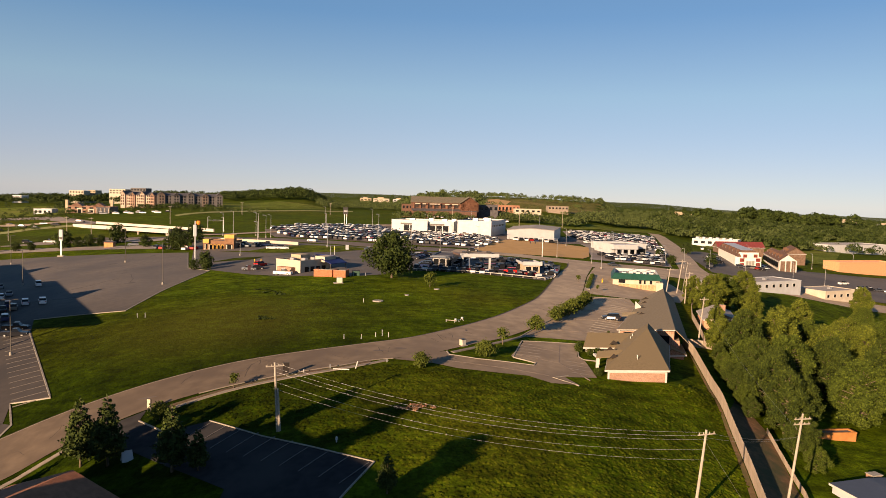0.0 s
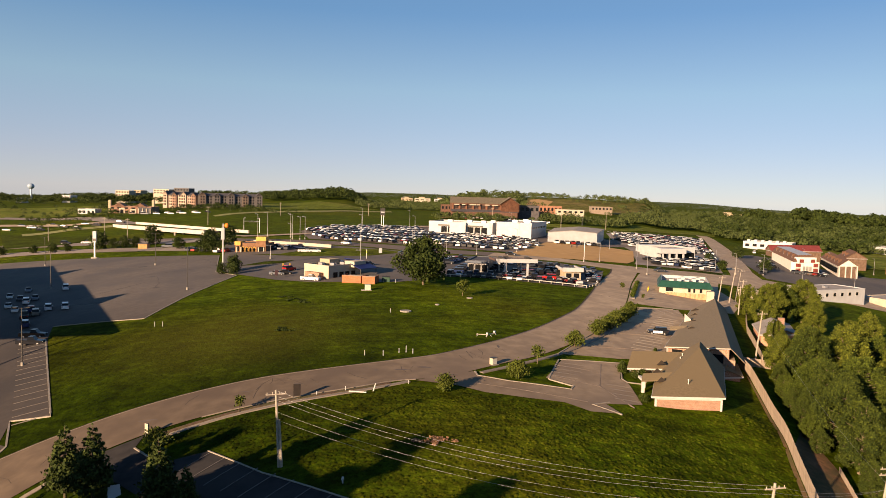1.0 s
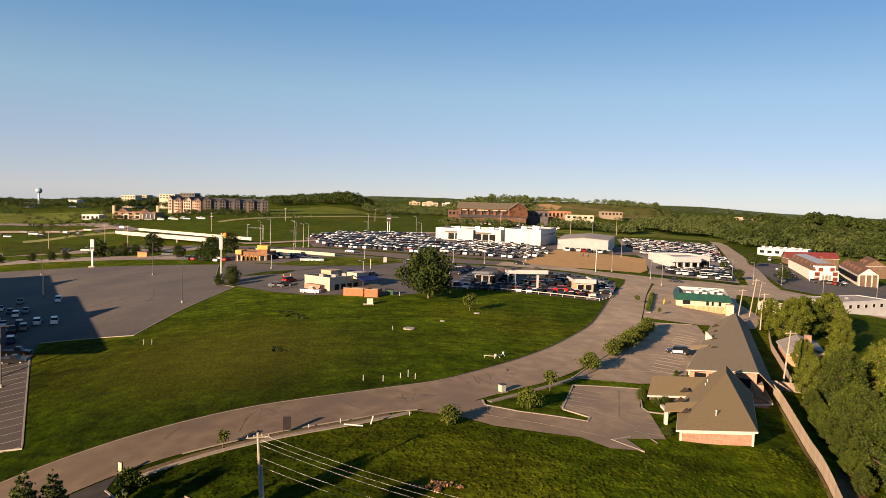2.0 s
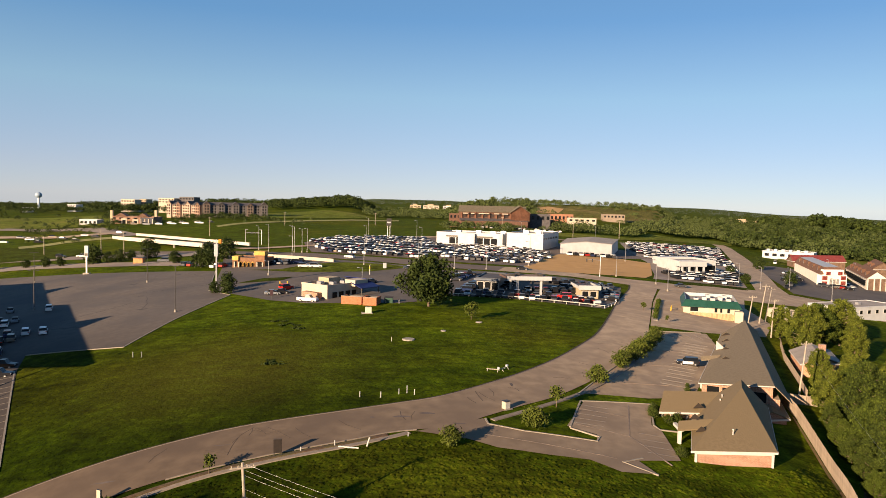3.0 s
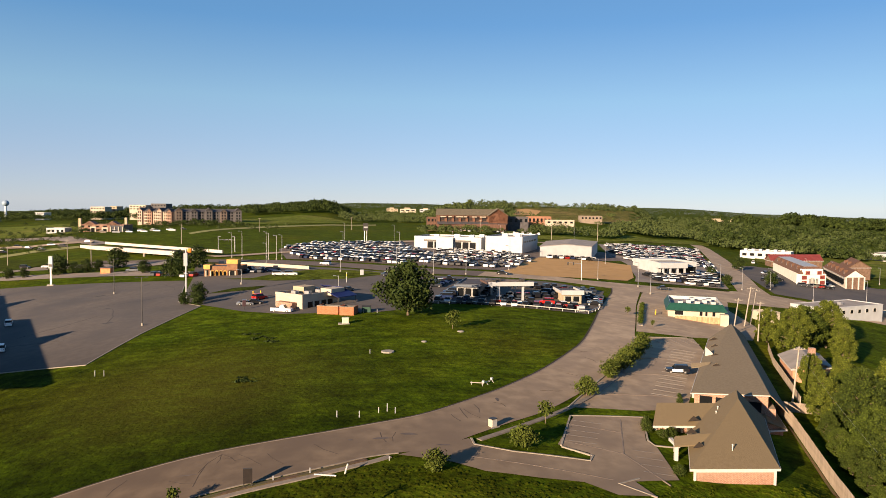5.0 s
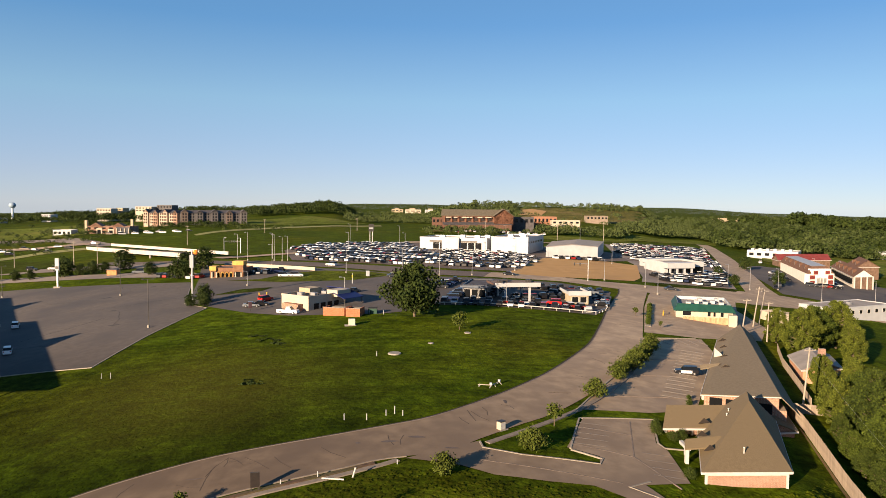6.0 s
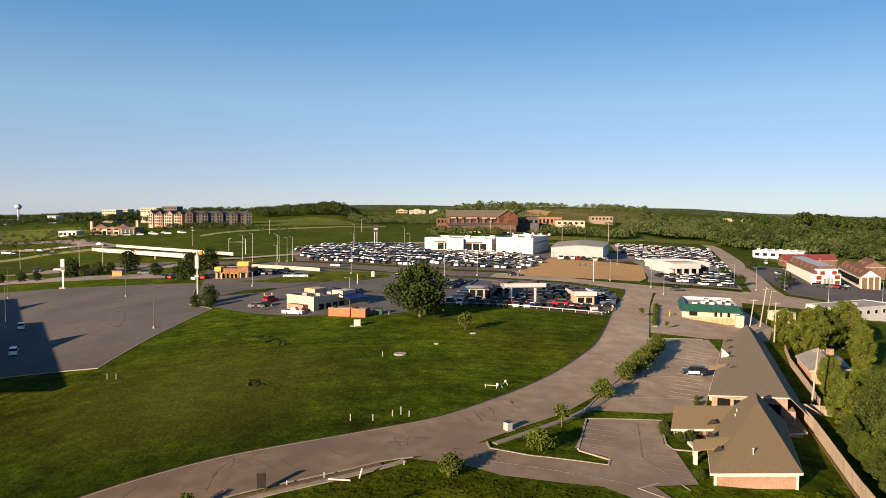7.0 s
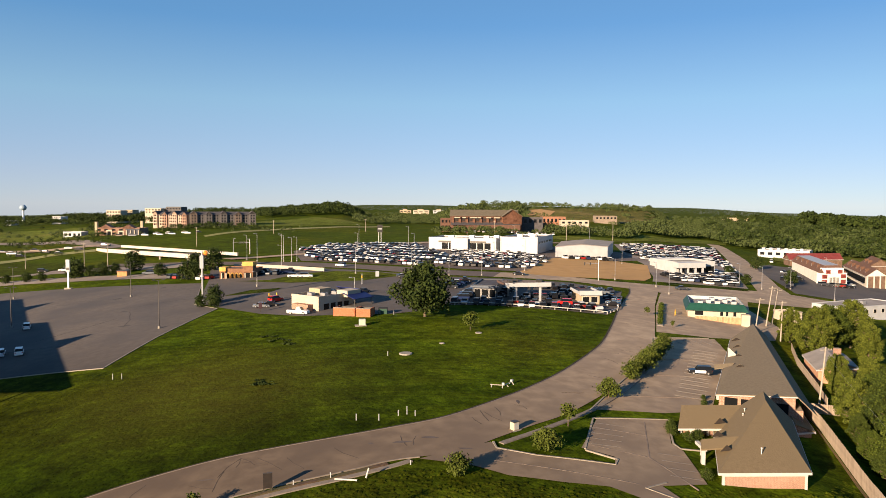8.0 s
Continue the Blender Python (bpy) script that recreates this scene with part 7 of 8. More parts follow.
# the last six small trees are added to imitate the fence's dark shade
woodland((LEAFDEEP, LEAFMID, LEAFDEEP), 21, "tall broadleaf tree with a loose dark green crown", ((67.5, 122, 0.9), (74.5, 131, 1.05), (71, 141, 1), (85, 134, 1.1), (83, 121, 1.1), (95, 132, 1.15), (104, 136, 1.2), (92, 118, 1.2), (62.6, 109.5, 0.86), (63.6, 115.5, 0.92), (66, 131, 0.75), (64, 123.5, 0.7), (62.6, 103.5, 0.5), (60.6, 97, 0.36), (64.6, 119, 0.8), (68, 128.6, 0.85), (71, 136.8, 0.75), (60.2, 102.4, 0.42), (66.6, 112.5, 0.8), (59.4, 117.4, 0.34), (60.8, 122.6, 0.38), (62.2, 128.2, 0.36), (63.8, 134, 0.4), (65.4, 140, 0.38), (58.4, 112.2, 0.32)))
woodland((LEAFWARM, LEAFMID, LEAFWARM), 61, "tall broadleaf tree with a loose yellow-green crown", ((80.5, 146, 1.1), (76.8, 154, 0.78), (88, 158, 1), (92.5, 146, 1.1), (97.5, 163, 0.9), (103, 150, 1.1), (110, 168, 1), (98, 174, 0.8), (114, 152, 1.1), (69.2, 147.5, 0.7), (86, 168, 0.6), (76.2, 165.5, 0.62), (83.6, 167.5, 0.66), (120, 178, 1), (108, 185, 0.9), (90, 199, 0.95), (96.5, 207, 1), (100.5, 196, 0.8), (106, 213, 1.05), (140, 205, 0.9), (160, 236, 1), (168, 220, 1.2), (182, 240, 1.2), (88, 208, 0.7), (150, 190, 1), (136, 188, 0.9)))
# unseen tall trees, added and sized so their shadow tips fall on the lawn
POPLAR = make_tree("poplar", 21.0, 2.7, 31, LEAFDARK, "tall dark poplar out of view, added to shade the lawn", 2600, 0.8, 0.12, "poplars", None)
for tx, ty, run in ((-5.2, 103.8, 66), (3.2, 98.2, 70), (13.4, 89.4, 78), (-21.5, 103.0, 60), (-27.5, 100.5, 58)):
    x, y = tx - 0.62 * run, ty - 0.785 * run
    tall = run * math.tan(SUN_EL) + ground_z(tx, ty) - ground_z(x, y)
    plant(POPLAR, x, y, tall / 20.6, x * 13)
remove(POPLAR)


def far_trees(name, spots, label, leaf, cards=34, seed=3):
    """Distant woods as one mesh of leaf clumps."""
    r = np.random.default_rng(seed)
    P = np.array(spots, float)
    n = len(P)
    base = np.repeat(P[:, :3], cards, 0)
    hgt = np.repeat(P[:, 3], cards)
    d = r.normal(size=(n * cards, 3))
    d /= np.linalg.norm(d, axis=1)[:, None]
    d[:, 2] = np.abs(d[:, 2]) * 1.25 - 0.35
    rad = (0.30 + 0.16 * r.random(n * cards)) * hgt
    c = base + d * rad[:, None] * np.array([1.15, 1.15, 1.0]) + np.array([0, 0, 0.5]) * hgt[:, None]
    nn = d + 0.55 * r.normal(size=d.shape)
    nn /= np.linalg.norm(nn, axis=1)[:, None]
    a = np.cross(nn, r.normal(size=d.shape))
    a /= np.linalg.norm(a, axis=1)[:, None]
    b = np.cross(nn, a)
    s = (hgt * (0.038 + 0.055 * r.random(n * cards)))[:, None]
    v = np.concatenate([c - a * s, c - b * s * 0.8, c + a * s, c + b * s * 0.8 + nn * s * 0.3])
    m = n * cards
    i = np.arange(m)
    f = np.concatenate([np.stack([i, i + m, i + 3 * m], 1), np.stack([i + m, i + 2 * m, i + 3 * m], 1)])
    me = bpy.data.meshes.new(name)
    me.from_pydata(v.tolist(), [], f.tolist())
    me.materials.append(leaf)
    return tagged(new(name, me), label, "woods", "", "stuff")


wr = random.Random(5)


def scatter(n, bear, rng_m, height, edge=None):
    out = []
    while len(out) < n:
        b, r = wr.uniform(*bear), rng_m[0] * (rng_m[1] / rng_m[0]) ** wr.random()
        x, y = 1.7 + b * r, 33.5 + r
        if edge and not edge(b, r):
            continue
        patch = noise.noise(Vector((x * 0.018, y * 0.009, 3.0)))
        if patch < -0.14 and wr.random() < 0.8:
            n -= 1
            continue
        out.append((x, y, ground_z(x, y) - 0.5, wr.uniform(*height) * (1.0 + 0.55 * patch)))
    return out


def clear(b, r):
    """Open ground: the strip behind the lots, the tan clearing and the slopes of the ridge."""
    if 0.10 < b < 0.395 and r < 535:
        return False
    if 0.12 < b < 0.30 and 690 < r < 930:
        return wr.random() < 0.10
    return True


def woods_edge(b, r):
    return r > 520 + 1000 * max(0, 0.43 - b) and (r > 700 or wr.random() < 0.86)


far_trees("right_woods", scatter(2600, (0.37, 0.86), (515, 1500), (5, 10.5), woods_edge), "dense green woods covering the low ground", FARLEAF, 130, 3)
far_trees("dark_woods", scatter(2000, (0.37, 0.86), (515, 1500), (6, 12), woods_edge), "darker trees among the green woods", LEAFDARK, 130, 13)
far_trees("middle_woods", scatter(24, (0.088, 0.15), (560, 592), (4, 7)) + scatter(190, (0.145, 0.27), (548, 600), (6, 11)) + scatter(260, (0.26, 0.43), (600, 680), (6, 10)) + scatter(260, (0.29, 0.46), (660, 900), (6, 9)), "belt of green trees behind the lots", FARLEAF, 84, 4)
far_trees("hill_woods", scatter(420, (-0.26, -0.112), (820, 1010), (7, 12)) + scatter(160, (-0.33, -0.14), (1000, 1400), (7, 11)) + scatter(620, (-0.80, -0.28), (1150, 1500), (8, 12.5)) + scatter(70, (-0.75, -0.50), (640, 980), (5, 8)) + scatter(90, (-0.50, -0.28), (680, 960), (5, 9)) + scatter(40, (-0.46, -0.30), (560, 600), (3, 6)) + scatter(46, (-0.40, -0.25), (572, 590), (2.5, 4.5)) + scatter(130, (-0.52, -0.36), (790, 830), (8, 12)) + scatter(60, (-0.64, -0.50), (840, 900), (7, 11)) + scatter(70, (-0.50, -0.37), (590, 640), (4, 7)) + scatter(50, (-0.62, -0.47), (470, 560), (2.5, 4.5)) + scatter(60, (-0.40, -0.26), (600, 618), (3, 5.5)) + scatter(34, (-0.430, -0.392), (690, 740), (9, 12.5)), "dark wooded hilltops along the skyline", LEAFDARK, 84, 5)
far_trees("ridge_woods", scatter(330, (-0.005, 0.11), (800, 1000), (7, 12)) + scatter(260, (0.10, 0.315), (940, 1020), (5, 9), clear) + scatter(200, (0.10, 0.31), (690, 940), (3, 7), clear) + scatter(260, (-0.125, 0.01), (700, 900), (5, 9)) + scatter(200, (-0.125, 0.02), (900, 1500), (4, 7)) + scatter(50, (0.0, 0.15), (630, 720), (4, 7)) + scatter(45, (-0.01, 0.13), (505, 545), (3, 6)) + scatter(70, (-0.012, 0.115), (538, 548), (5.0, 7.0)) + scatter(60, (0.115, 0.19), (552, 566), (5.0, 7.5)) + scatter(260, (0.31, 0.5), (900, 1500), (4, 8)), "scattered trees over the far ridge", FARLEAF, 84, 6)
far_trees("tall_far_trees", scatter(16, (0.505, 0.585), (960, 1040), (19, 26)) + scatter(8, (0.44, 0.47), (960, 1040), (16, 21)) + scatter(10, (0.60, 0.68), (960, 1040), (18, 25)), "tall trees standing above the far woods", LEAFDARK, 320, 17)
# aerial haze is painted into these leaves' blue-green colour
far_trees("horizon_woods", scatter(5200, (-0.85, 0.85), (1900, 4400), (6, 10)), "blue-green woods on the horizon, haze put into their colour", material("haze_tint_leaf", (0.062, 0.084, 0.085), (0.085, 0.108, 0.105), 0.01, 0.95), 14, 7)
far_trees("bank_shrubs", scatter(60, (-0.62, -0.40), (410, 520), (1.5, 3)) + scatter(50, (-0.45, -0.2), (540, 640), (2, 4)) + scatter(50, (-0.62, -0.42), (520, 640), (3, 6)), "small shrubs on the grassy banks", FARLEAF, 120, 8)


# ---- open meadows, clearings and lanes between the far woods ----
def from_bearing(rows):
    return [(1.7 + b * r, 33.5 + r) for b, r in rows]


TRACK = material("pale_mown_track", (0.200, 0.205, 0.075), (0.255, 0.250, 0.100), 0.15, 0.95, 0, 0, 0.02, (0.225, 0.215, 0.090), 0.1)
# meadow and scrub colours are raised to paint in haze and slope brightness
MEADOW = grass_material("meadow", (0.118, 0.148, 0.022), (0.165, 0.190, 0.034), (0.215, 0.190, 0.054))
SCRUB = grass_material("dry_scrub", (0.135, 0.120, 0.034), (0.200, 0.165, 0.052), (0.300, 0.215, 0.095))
drape("meadow", from_bearing([(0.12, 520), (0.20, 500), (0.29, 540), (0.40, 545), (0.40, 590), (0.28, 592), (0.26, 545), (0.12, 545)]), 0.3, MEADOW, "pale green meadow behind the car lots", "meadow", 9.0)
drape("ridge_scrub", from_bearing([(0.115, 730), (0.20, 720), (0.29, 740), (0.30, 900), (0.285, 970), (0.12, 960)]), 0.5, SCRUB, "dry olive slope below the ridge's trees", "meadow", 16.0)
drape("ridge_clearing", from_bearing([(0.118, 800), (0.150, 790), (0.158, 880), (0.135, 930), (0.115, 900)]), 0.8, DIRT, "tan cleared earth on the ridge", "clearing", 12.0)
drape("left_meadow", from_bearing([(-0.66, 330), (-0.56, 335), (-0.52, 372), (-0.66, 395)]), 0.25, LAWN, "mown meadow beside the highway", "meadow", 9.0)
drape("left_meadow", from_bearing([(-0.68, 520), (-0.50, 520), (-0.46, 600), (-0.50, 690), (-0.68, 700)]), 0.3, MEADOW, "pale green field on the far rise", "meadow", 12.0)
drape("motel_meadow", from_bearing([(0.47, 440), (0.56, 400), (0.68, 400), (0.68, 540), (0.56, 545), (0.46, 535)]), 0.5, MEADOW, "pale meadow between motel and woods", "meadow", 9.0)
drape("bank_lane", [(-168.5, 537), (-155, 588), (-125, 637), (-91, 665), (-48, 694), (-46, 674), (-88, 650), (-120, 620), (-149, 571), (-164, 528)], 0.25, TRACK, "pale mown lane along the grassy bank", "lane", 3.0)
drape("far_lane", from_bearing([(-0.66, 445), (-0.56, 440), (-0.47, 452), (-0.47, 462), (-0.56, 452), (-0.66, 460)]), 0.45, ROADWAY, "pale lane across the far fields", "road", 9.0)


drape("bank_top", [(-192, 702), (-167, 775), (-141, 826), (-94, 764), (-60, 720), (-92, 690), (-130, 664), (-170, 640)], 0.3, MEADOW, "pale grass on top of the bank", "meadow", 6.0)
drape("highway_verge", [(-240, 419), (-226, 444), (-204, 453.4), (-211, 467), (-233, 456.5), (-247, 430)], 0.25, TRACK, "pale mown verge beside the highway", "verge", 4.0)


# ---- markings ----
def marks(parent, lines, width=0.12, mat=None):
    for a, b in lines:
        kerb("marking", [a, b], mat or WHITELINE, "", width, 0.012, 0.105, 2.0, "", "", bpy.data.objects[parent])


def comb(a, b, n, dx, dy):
    out = []
    for k in range(n + 1):
        p = (a[0] + (b[0] - a[0]) * k / n, a[1] + (b[1] - a[1]) * k / n)
        out.append((p, (p[0] + dx, p[1] + dy)))
    return out


FADED = plain("faded_marking", (0.105, 0.094, 0.084), 0.85)
marks("parking_lot_store", comb((-57.4, 118.2), (-84.0, 164.4), 15, -5.4, -0.6), 0.08, FADED)
marks("parking_lot_small", comb((-25.0, 95.2), (-3.2, 79.3), 9, -3.0, -4.2), 0.10, FADED)
marks("parking_lot_office", comb((45.2, 149.0), (61.0, 184.5), 14, -4.9, 0.6))
marks("parking_lot_office", comb((51.5, 193.0), (64.0, 198.0), 5, 1.2, -4.6))
marks("driveway_office", comb((20.4, 124.4), (23.0, 132.2), 4, 4.6, -0.5) + comb((33.0, 116.6), (33.4, 123.0), 3, -3.8, 0.2))

# worn patches and tar repairs on the street
TAR = material("tar_patch", (0.075, 0.062, 0.056), (0.11, 0.09, 0.08), 1.0, 0.9)
for x, y, w, d in ((-3.4, 122.6, 1.6, 0.5), (0.2, 124.0, 1.4, 0.5), (-7.4, 122.3, 0.5, 0.4), (4.6, 120.6, 1.6, 0.3), (-26, 115.0, 1.8, 0.2), (-38.0, 108.5, 2.0, 0.3), (13.2, 139.5, 0.3, 1.2)):
    drape("tar_patch", [(x + w * (0.75 + 0.25 * math.sin(5 * k + x)) * math.cos(k * 0.7), y + d * (0.75 + 0.25 * math.cos(7 * k + y)) * math.sin(k * 0.7)) for k in range(9)], 0.112, TAR, "dark tar repair on the street", "tar patch", 2.0)
JOINT = material("joint_tar", (0.12, 0.095, 0.078), (0.19, 0.15, 0.12), 1.0, 0.95)
SEAM = material("street_crack", (0.045, 0.035, 0.028), (0.070, 0.054, 0.043), 1.2, 0.95)
street = bpy.data.objects["road_street"]
ck = random.Random(17)
for k in range(26):
    i = ck.randrange(8, len(north) - 10)
    p = north[i]
    q = min(south, key=lambda c: math.dist(p, c))
    f, g = ck.uniform(0.08, 0.5), ck.uniform(0.2, 0.45)
    along = Vector((north[i + 1][0] - p[0], north[i + 1][1] - p[1])).normalized() * ck.uniform(-3.0, 3.0)
    a, b = Vector(p).lerp(Vector(q), f), Vector(p).lerp(Vector(q), f + g) + along
    mid = a.lerp(b, 0.5) + Vector((ck.uniform(-0.4, 0.4), ck.uniform(-0.4, 0.4)))
    kerb("crack", [tuple(a), tuple(mid), tuple(b)], SEAM, "", ck.uniform(0.05, 0.11), 0.008, 0.098, 1.5, "", "", street)


# ---- small things by the street and in the field ----
def marker_post(x, y, h, label="short white marker post in the grass", r=0.065):
    h *= 0.8
    root = thing("marker_post", x, y, 0, label, "post", "white marker posts")
    part("pipe", tubes(((0, 0, -0.2), (0, 0, h), r, r)), WHITE, root)
    part("cap", tubes(((0, 0, h), (0, 0, h + 0.06), r * 1.25, r * 0.6)), WHITE, root)


for x, y, h in ((-59.6, 163.7, 1.3), (-57.6, 163.0, 1.3), (-10.3, 131.1, 1.1), (-7.1, 130.8, 1.1), (-4.5, 132.5, 1.0), (-3.3, 133.1, 1.4), (-2.1, 132.3, 1.0), (-13.9, 209, 1.2), (-10.4, 208.6, 1.2), (-11, 112.8, 0.9), (-15, 111.6, 0.7), (-8.6, 166.0, 1.1), (-2.0, 115.9, 0.6)):
    marker_post(x, y, h)
ucab = thing("utility_cabinet", 11.5, 127.7, 38, "cream utility cabinet by the sidewalk", "cabinet")
part("body", bevelled(boxes((-0.5, -0.4, 0, 0.5, 0.4, 1.15)), 0.04), CREAM, ucab)
part("cap", boxes((-0.54, -0.44, 1.15, 0.54, 0.44, 1.22)), DARKSTEEL, ucab)
part("door", boxes((-0.42, -0.43, 0.15, 0.42, -0.4, 1.0)), TRIMW, ucab)
part("plinth", boxes((-0.8, -0.6, -0.3, 0.8, 0.6, 0.06)), CONCRETE, ucab)
tank = thing("transformer_box", -16.9, 195.2, 10, "pale transformer box on a concrete pad", "transformer")
part("pad", boxes((-1.5, -0.9, -0.3, 1.1, 0.9, 0.12)), CONCRETE, tank)
part("body", bevelled(boxes((-0.6, -0.6, 0.12, 0.9, 0.6, 1.5)), 0.05), plain("pale_green_paint", (0.42, 0.45, 0.36), 0.5), tank)


def board_sign(x, y, turn, w, h, mat, label):
    root = thing("board_sign", x, y, turn, label, "sign")
    part("board", bevelled(boxes((-w / 2, -0.06, 0.5, w / 2, 0.06, h)), 0.02), mat, root)
    for sx in (-1, 1):
        part("post", boxes((sx * w * 0.42 - 0.06, 0.06, -0.3, sx * w * 0.42 + 0.06, 0.16, h)), DARKSTEEL, root)
    part("edge_trim", boxes((-w / 2, -0.075, h, w / 2, 0.075, h + 0.05)), DARKSTEEL, root)


board_sign(-17.6, 110.4, 12, 1.0, 2.2, material("dark_board", (0.012, 0.009, 0.008), (0.020, 0.014, 0.011), 2.0, 0.7), "dark brown board sign by the sidewalk")
board_sign(-36.0, 103.2, -25, 0.6, 1.8, CREAM, "pale board sign at the lot's entrance")
solid("manhole_slab", bevelled(tubes(((0, 0, -0.2), (0, 0, 0.22), 1.3, 1.25), n=14), 0.03), CONCRETE, -5.3, 167.6, 0, "round pale concrete manhole slab in the grass", "manhole")
solid("manhole_slab", bevelled(tubes(((0, 0, -0.2), (0, 0, 0.18), 0.8, 0.75), n=12), 0.03), CONCRETE, 9.6, 187.2, 0, "small pale concrete slab in the grass", "manhole")
solid("manhole_slab", bevelled(tubes(((0, 0, -0.2), (0, 0, 0.18), 0.6, 0.55), n=12), 0.03), CONCRETE, 1.6, 176.4, 0, "small pale concrete slab in the grass", "manhole")


def trestle(x, y, turn):
    root = thing("survey_trestle", x, y, turn, "low pale wooden trestle lying in the grass", "trestle")
    part("beam", boxes((-1.1, -0.07, 0.3, 1.1, 0.07, 0.4)), CREAM, root)
    for sx in (-0.9, 0.9):
        part("leg", tubes(((sx, -0.5, -0.1), (sx, 0, 0.45), 0.05, 0.05), ((sx, 0.5, -0.1), (sx, 0, 0.45), 0.05, 0.05), n=5), TRIMW, root)
    part("board", bevelled(boxes((0.8, -0.2, 0.4, 1.2, 0.2, 0.75)), 0.03), WHITE, root)


trestle(10.6, 146.8, -10)
trestle(12.6, 148.0, 55)
pipe = solid("fallen_pipe", tubes(((-1.3, 0, 0.12), (1.3, 0.25, 0.12), 0.1, 0.1), n=8), TRIMW, -9.2, 112.0, -14, "white pipe lying in the grass", "pipe")
solid("leaning_pipe", tubes(((0, 0, -0.2), (0.4, 0.1, 1.2), 0.1, 0.1), n=8), TRIMW, -7.0, 112.4, 0, "white pipe leaning at the verge", "pipe")
hyd = thing("fire_hydrant", -7.4, 85.0, 0, "small white fire hydrant in the lawn", "hydrant")
part("barrel", tubes(((0, 0, -0.2), (0, 0, 0.5), 0.09, 0.08)), WHITE, hyd)
part("bonnet", tubes(((0, 0, 0.5), (0, 0, 0.72), 0.15, 0.11)), WHITE, hyd)
part("outlet", tubes(((-0.17, 0, 0.4), (0.17, 0, 0.4), 0.05, 0.05)), WHITE, hyd)
fsign = thing("real_estate_frame", -33.5, 88.6, 30, "small white folding board on the lawn", "board")
part("panel", shell([(-0.7, 0, 0), (0.7, 0, 0), (0.6, 0.5, 1.3), (-0.6, 0.5, 1.3)], [(0, 1, 2, 3)], 0.05), WHITE, fsign)
part("panel", shell([(-0.7, 1.0, 0), (0.7, 1.0, 0), (0.6, 0.52, 1.3), (-0.6, 0.52, 1.3)], [(3, 2, 1, 0)], 0.05), WHITE, fsign)
ob = thing("orange_hut", -131, 327, 0, "small orange hut beside the road", "hut")
part("wall", boxes((-2, -1.5, -0.5, 2, 1.5, 2.2)), material("hut_brick", (0.4, 0.17, 0.07), (0.5, 0.23, 0.1), 1.0, 0.9), ob)
part("roof", boxes((-2.3, -1.8, 2.2, 2.3, 1.8, 2.5)), DARKROOF, ob)
bill = thing("billboard", -36, 458, 10, "dark billboard on two posts above the car lot", "billboard")
part("panel", boxes((-1.5, -0.3, 8.0, 1.5, 0.3, 12.4)), DARKSTEEL, bill)
for sx in (-0.7, 0.7):
    part("post", tubes(((sx, 0, -1), (sx, 0, 8.0), 0.2, 0.18)), STEEL, bill)
part("notice_bar", boxes((-1.2, -0.36, 9.6, 1.2, -0.31, 10.4)), WHITE, bill)


def weeds(x, y, spread, count, seed, label, leaf=None):
    """A low ragged patch of weeds."""
    r = random.Random(seed)
    cs = [(r.gauss(0, spread), r.gauss(0, spread * 0.6), 0.12) for _ in range(14)]
    me = leaf_cards(cs, [0.5] * 14, count, 0.3, seed, 0.35, 0.2)
    me.materials.append(leaf or LEAFDARK)
    ob = new("weed_patch", me)
    ob.matrix_world = pose(x, y, ground_z(x, y))
    return tagged(ob, label, "weeds", "weed patches", "stuff")


for k, (x, y, sp) in enumerate(((-32.9, 182.3, 1.6), (-28.1, 151.0, 1.3), (-36.0, 186.5, 1.0), (-30.5, 178.6, 0.8))):
    weeds(x, y, sp, 260, 60 + k, "low dark weeds in the mown field")


weeds(2.0, 95.0, 1.1, 320, 77, "heap of dry reddish brush in the grass", leaf_material("dry_brush", (0.06, 0.032, 0.018), (0.13, 0.072, 0.040), (0.24, 0.14, 0.085)))


# ---- tufts that roughen the grass ----
def tufts(name, outline, density, size, label, seed, mat):
    """Uneven grass clumps over an area, too many to count, as one mesh."""
    r = np.random.default_rng(seed)
    xs, ys = [p[0] for p in outline], [p[1] for p in outline]
    n = int((max(xs) - min(xs)) * (max(ys) - min(ys)) * density)
    pts = [(x, y) for x, y in zip(r.uniform(min(xs), max(xs), n), r.uniform(min(ys), max(ys), n)) if inside((x, y), outline)]
    n = len(pts)
    base = np.array([(x, y, ground_z(x, y)) for x, y in pts])
    hgt = size * r.uniform(0.35, 1.0, n) ** 1.5
    wid = size * r.uniform(2.2, 4.6, n)
    turn = r.uniform(0, 2 * np.pi, n)
    cols = []
    for k in range(5):
        a = turn + k * 2 * np.pi / 5
        cols.append(base + np.stack([np.cos(a) * wid * 0.6, np.sin(a) * wid * 0.6, -0.05 + 0 * a], 1))
    cols.append(base + np.stack([0.2 * wid * np.cos(turn * 3), 0.2 * wid * np.sin(turn * 3), hgt], 1))
    v = np.concatenate(cols)
    i = np.arange(n)
    f = np.concatenate([np.stack([i + k * n, i + ((k + 1) % 5) * n, i + 5 * n], 1) for k in range(5)])
    me = bpy.data.meshes.new(name)
    me.from_pydata(v.tolist(), [], f.tolist())
    me.materials.append(mat)
    for p in me.polygons:
        p.use_smooth = True
    return tagged(new(name, me), label, "grass", "", "stuff")


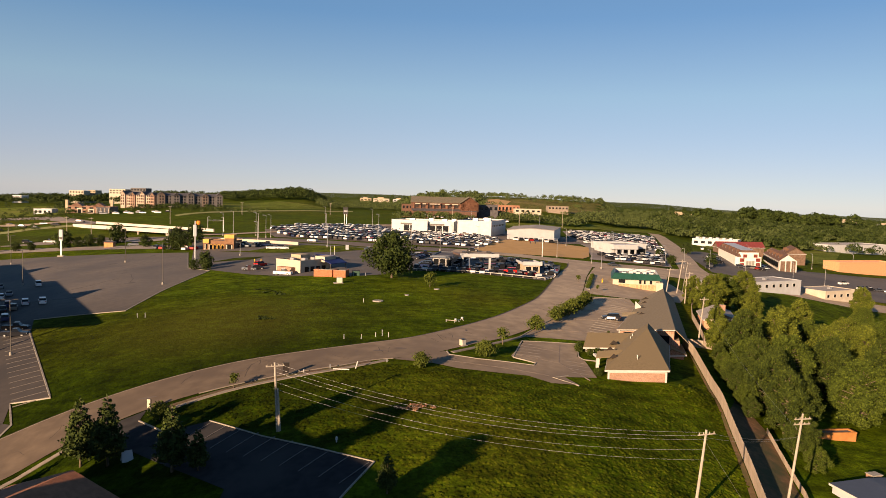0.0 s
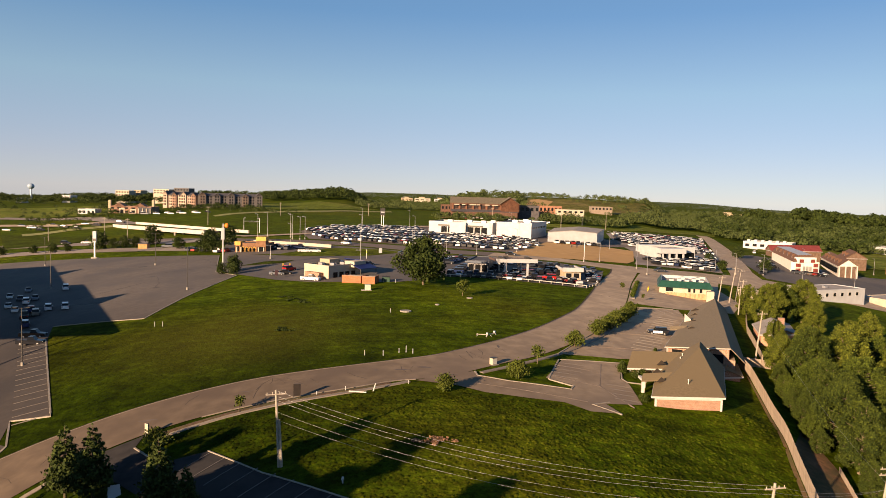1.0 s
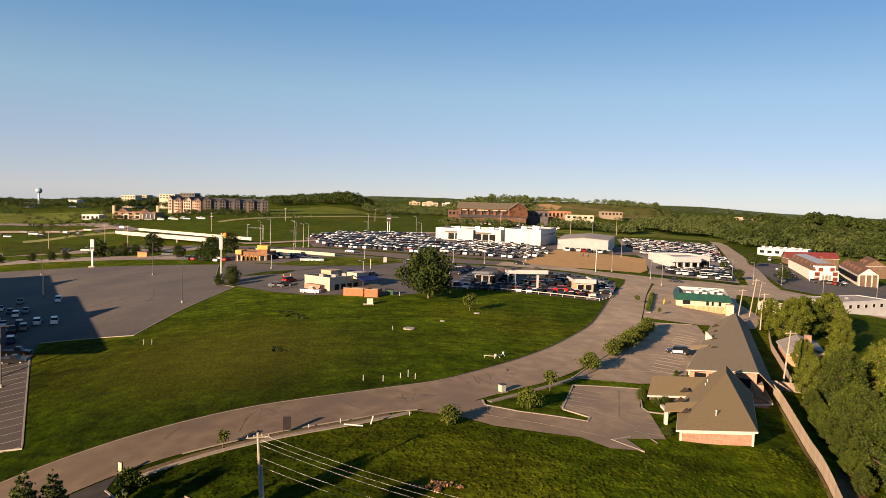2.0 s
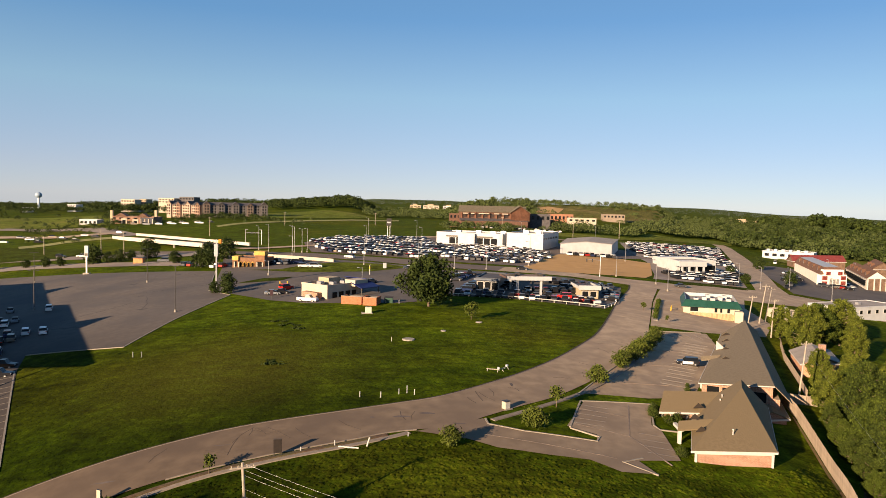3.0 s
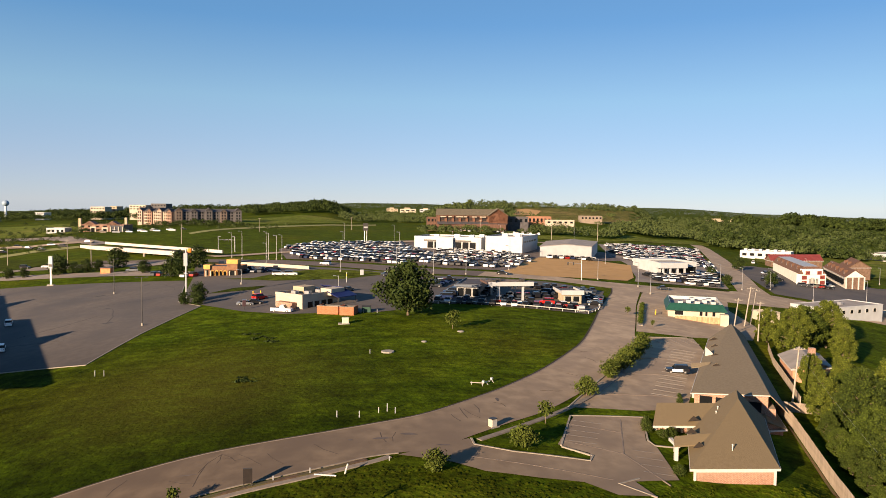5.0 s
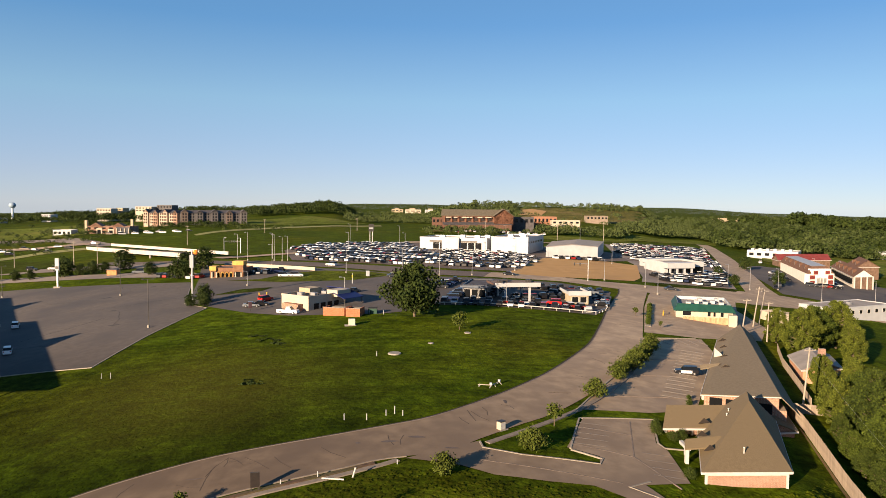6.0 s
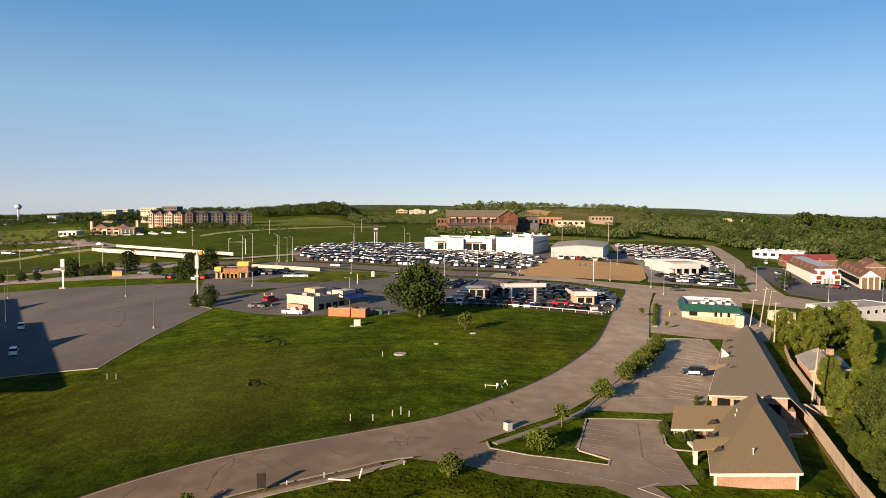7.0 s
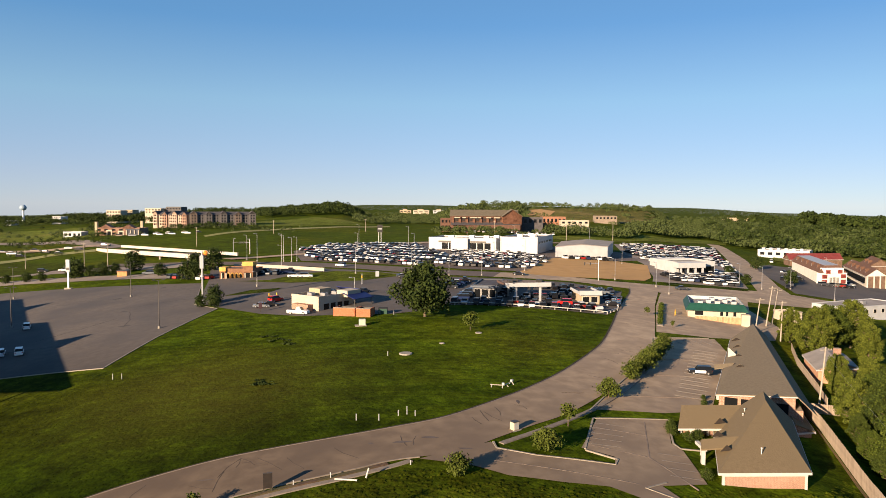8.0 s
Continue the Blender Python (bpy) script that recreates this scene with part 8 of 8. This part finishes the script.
FIELD = ROAD_N[3:17] + [(46, 217), (14, 222.5), (2, 221.6), (-8, 207.5), (-40, 209), (-59.5, 227), (-63.5, 196), (-65.0, 172), (-88.0, 176), (-83.3, 165), (-56.0, 117.5)]
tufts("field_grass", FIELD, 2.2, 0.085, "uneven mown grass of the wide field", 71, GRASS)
FRONT = [(-33, 101), (-26, 105), (-18.5, 108.0), (-10.1, 111.2), (-4, 114.2), (5.6, 114.4), (9.4, 112), (15.7, 111), (20.8, 111), (24.2, 108.6), (29, 109.6), (29, 113), (34.6, 115), (46.8, 115), (56, 126.5), (51.5, 108.8), (46.3, 91), (42.8, 79.5), (36, 60), (0, 55), (-1.5, 79), (-7, 83.4), (-17, 90.2), (-25, 97.2), (-30.6, 96)]
tufts("lawn_grass", FRONT, 3.2, 0.18, "rough tufted grass of the front lawn", 72, ROUGHLAWN)
# brown litter between street and sidewalk
LITTER = material("road_litter", (0.050, 0.030, 0.018), (0.095, 0.060, 0.036), 1.6, 0.95, 0.04, 0, 0.3, (0.06, 0.055, 0.018))
kerb("litter_strip", smooth_line([(-33.8, 103.4), (-26, 107.2), (-18.5, 110.2), (-10.1, 113.4), (-4.8, 116.2)], 4), LITTER, "dark leaf litter between street and sidewalk", 0.75, 0.03, 0.10, 2, "structure", "litter")

# tar seams across the forecourt and office lot
for a, b in (((20.6, 124.0), (28.0, 121.5)), ((28.0, 121.5), (31.5, 113.8)), ((28.0, 121.5), (31.0, 134.5)), ((22.8, 130.5), (29.8, 129.0)), ((8.0, 117.2), (24.5, 113.4)), ((31, 146), (47, 150)), ((38, 160), (52, 164)), ((44, 173), (58, 177)) ):
    kerb("tar_seam", [a, b], JOINT, "", 0.16, 0.012, 0.105, 2.0, "", "", bpy.data.objects["driveway_office" if a[1] < 140 else "parking_lot_office"])

# sealed cracks and stains on the store's lot
CRACK = material("sealed_crack", (0.035, 0.033, 0.034), (0.055, 0.052, 0.05), 1.0, 0.9)
cr = random.Random(91)
lot = bpy.data.objects["parking_lot_store"]
for k in range(16):
    x, y, h = cr.uniform(-118, -72), cr.uniform(190, 285), cr.uniform(0, 3.1)
    line = [(x, y)]
    for q in range(5):
        h += cr.uniform(-0.3, 0.3)
        x, y = x + 4.5 * math.cos(h), y + 4.5 * math.sin(h)
        line.append((x, y))
    if all(inside(p, LOT_A) for p in line):
        kerb("crack", line, CRACK, "", 0.14, 0.012, 0.075, 2.0, "", "", lot)
for x, y, w, d in ((-72, 250, 2.2, 1.2), (-90, 236, 1.6, 0.9), (-104, 262, 2.0, 1.4), (-80, 214, 1.8, 1.0), (-96, 280, 2.0, 0.8)):
    drape("lot_stain", [(x + w * (0.75 + 0.25 * math.sin(5 * k + x)) * math.cos(k * 0.7), y + d * (0.75 + 0.25 * math.cos(7 * k + y)) * math.sin(k * 0.7)) for k in range(9)], 0.085, CRACK, "dark oil stain on the parking lot", "stain", 2.0)
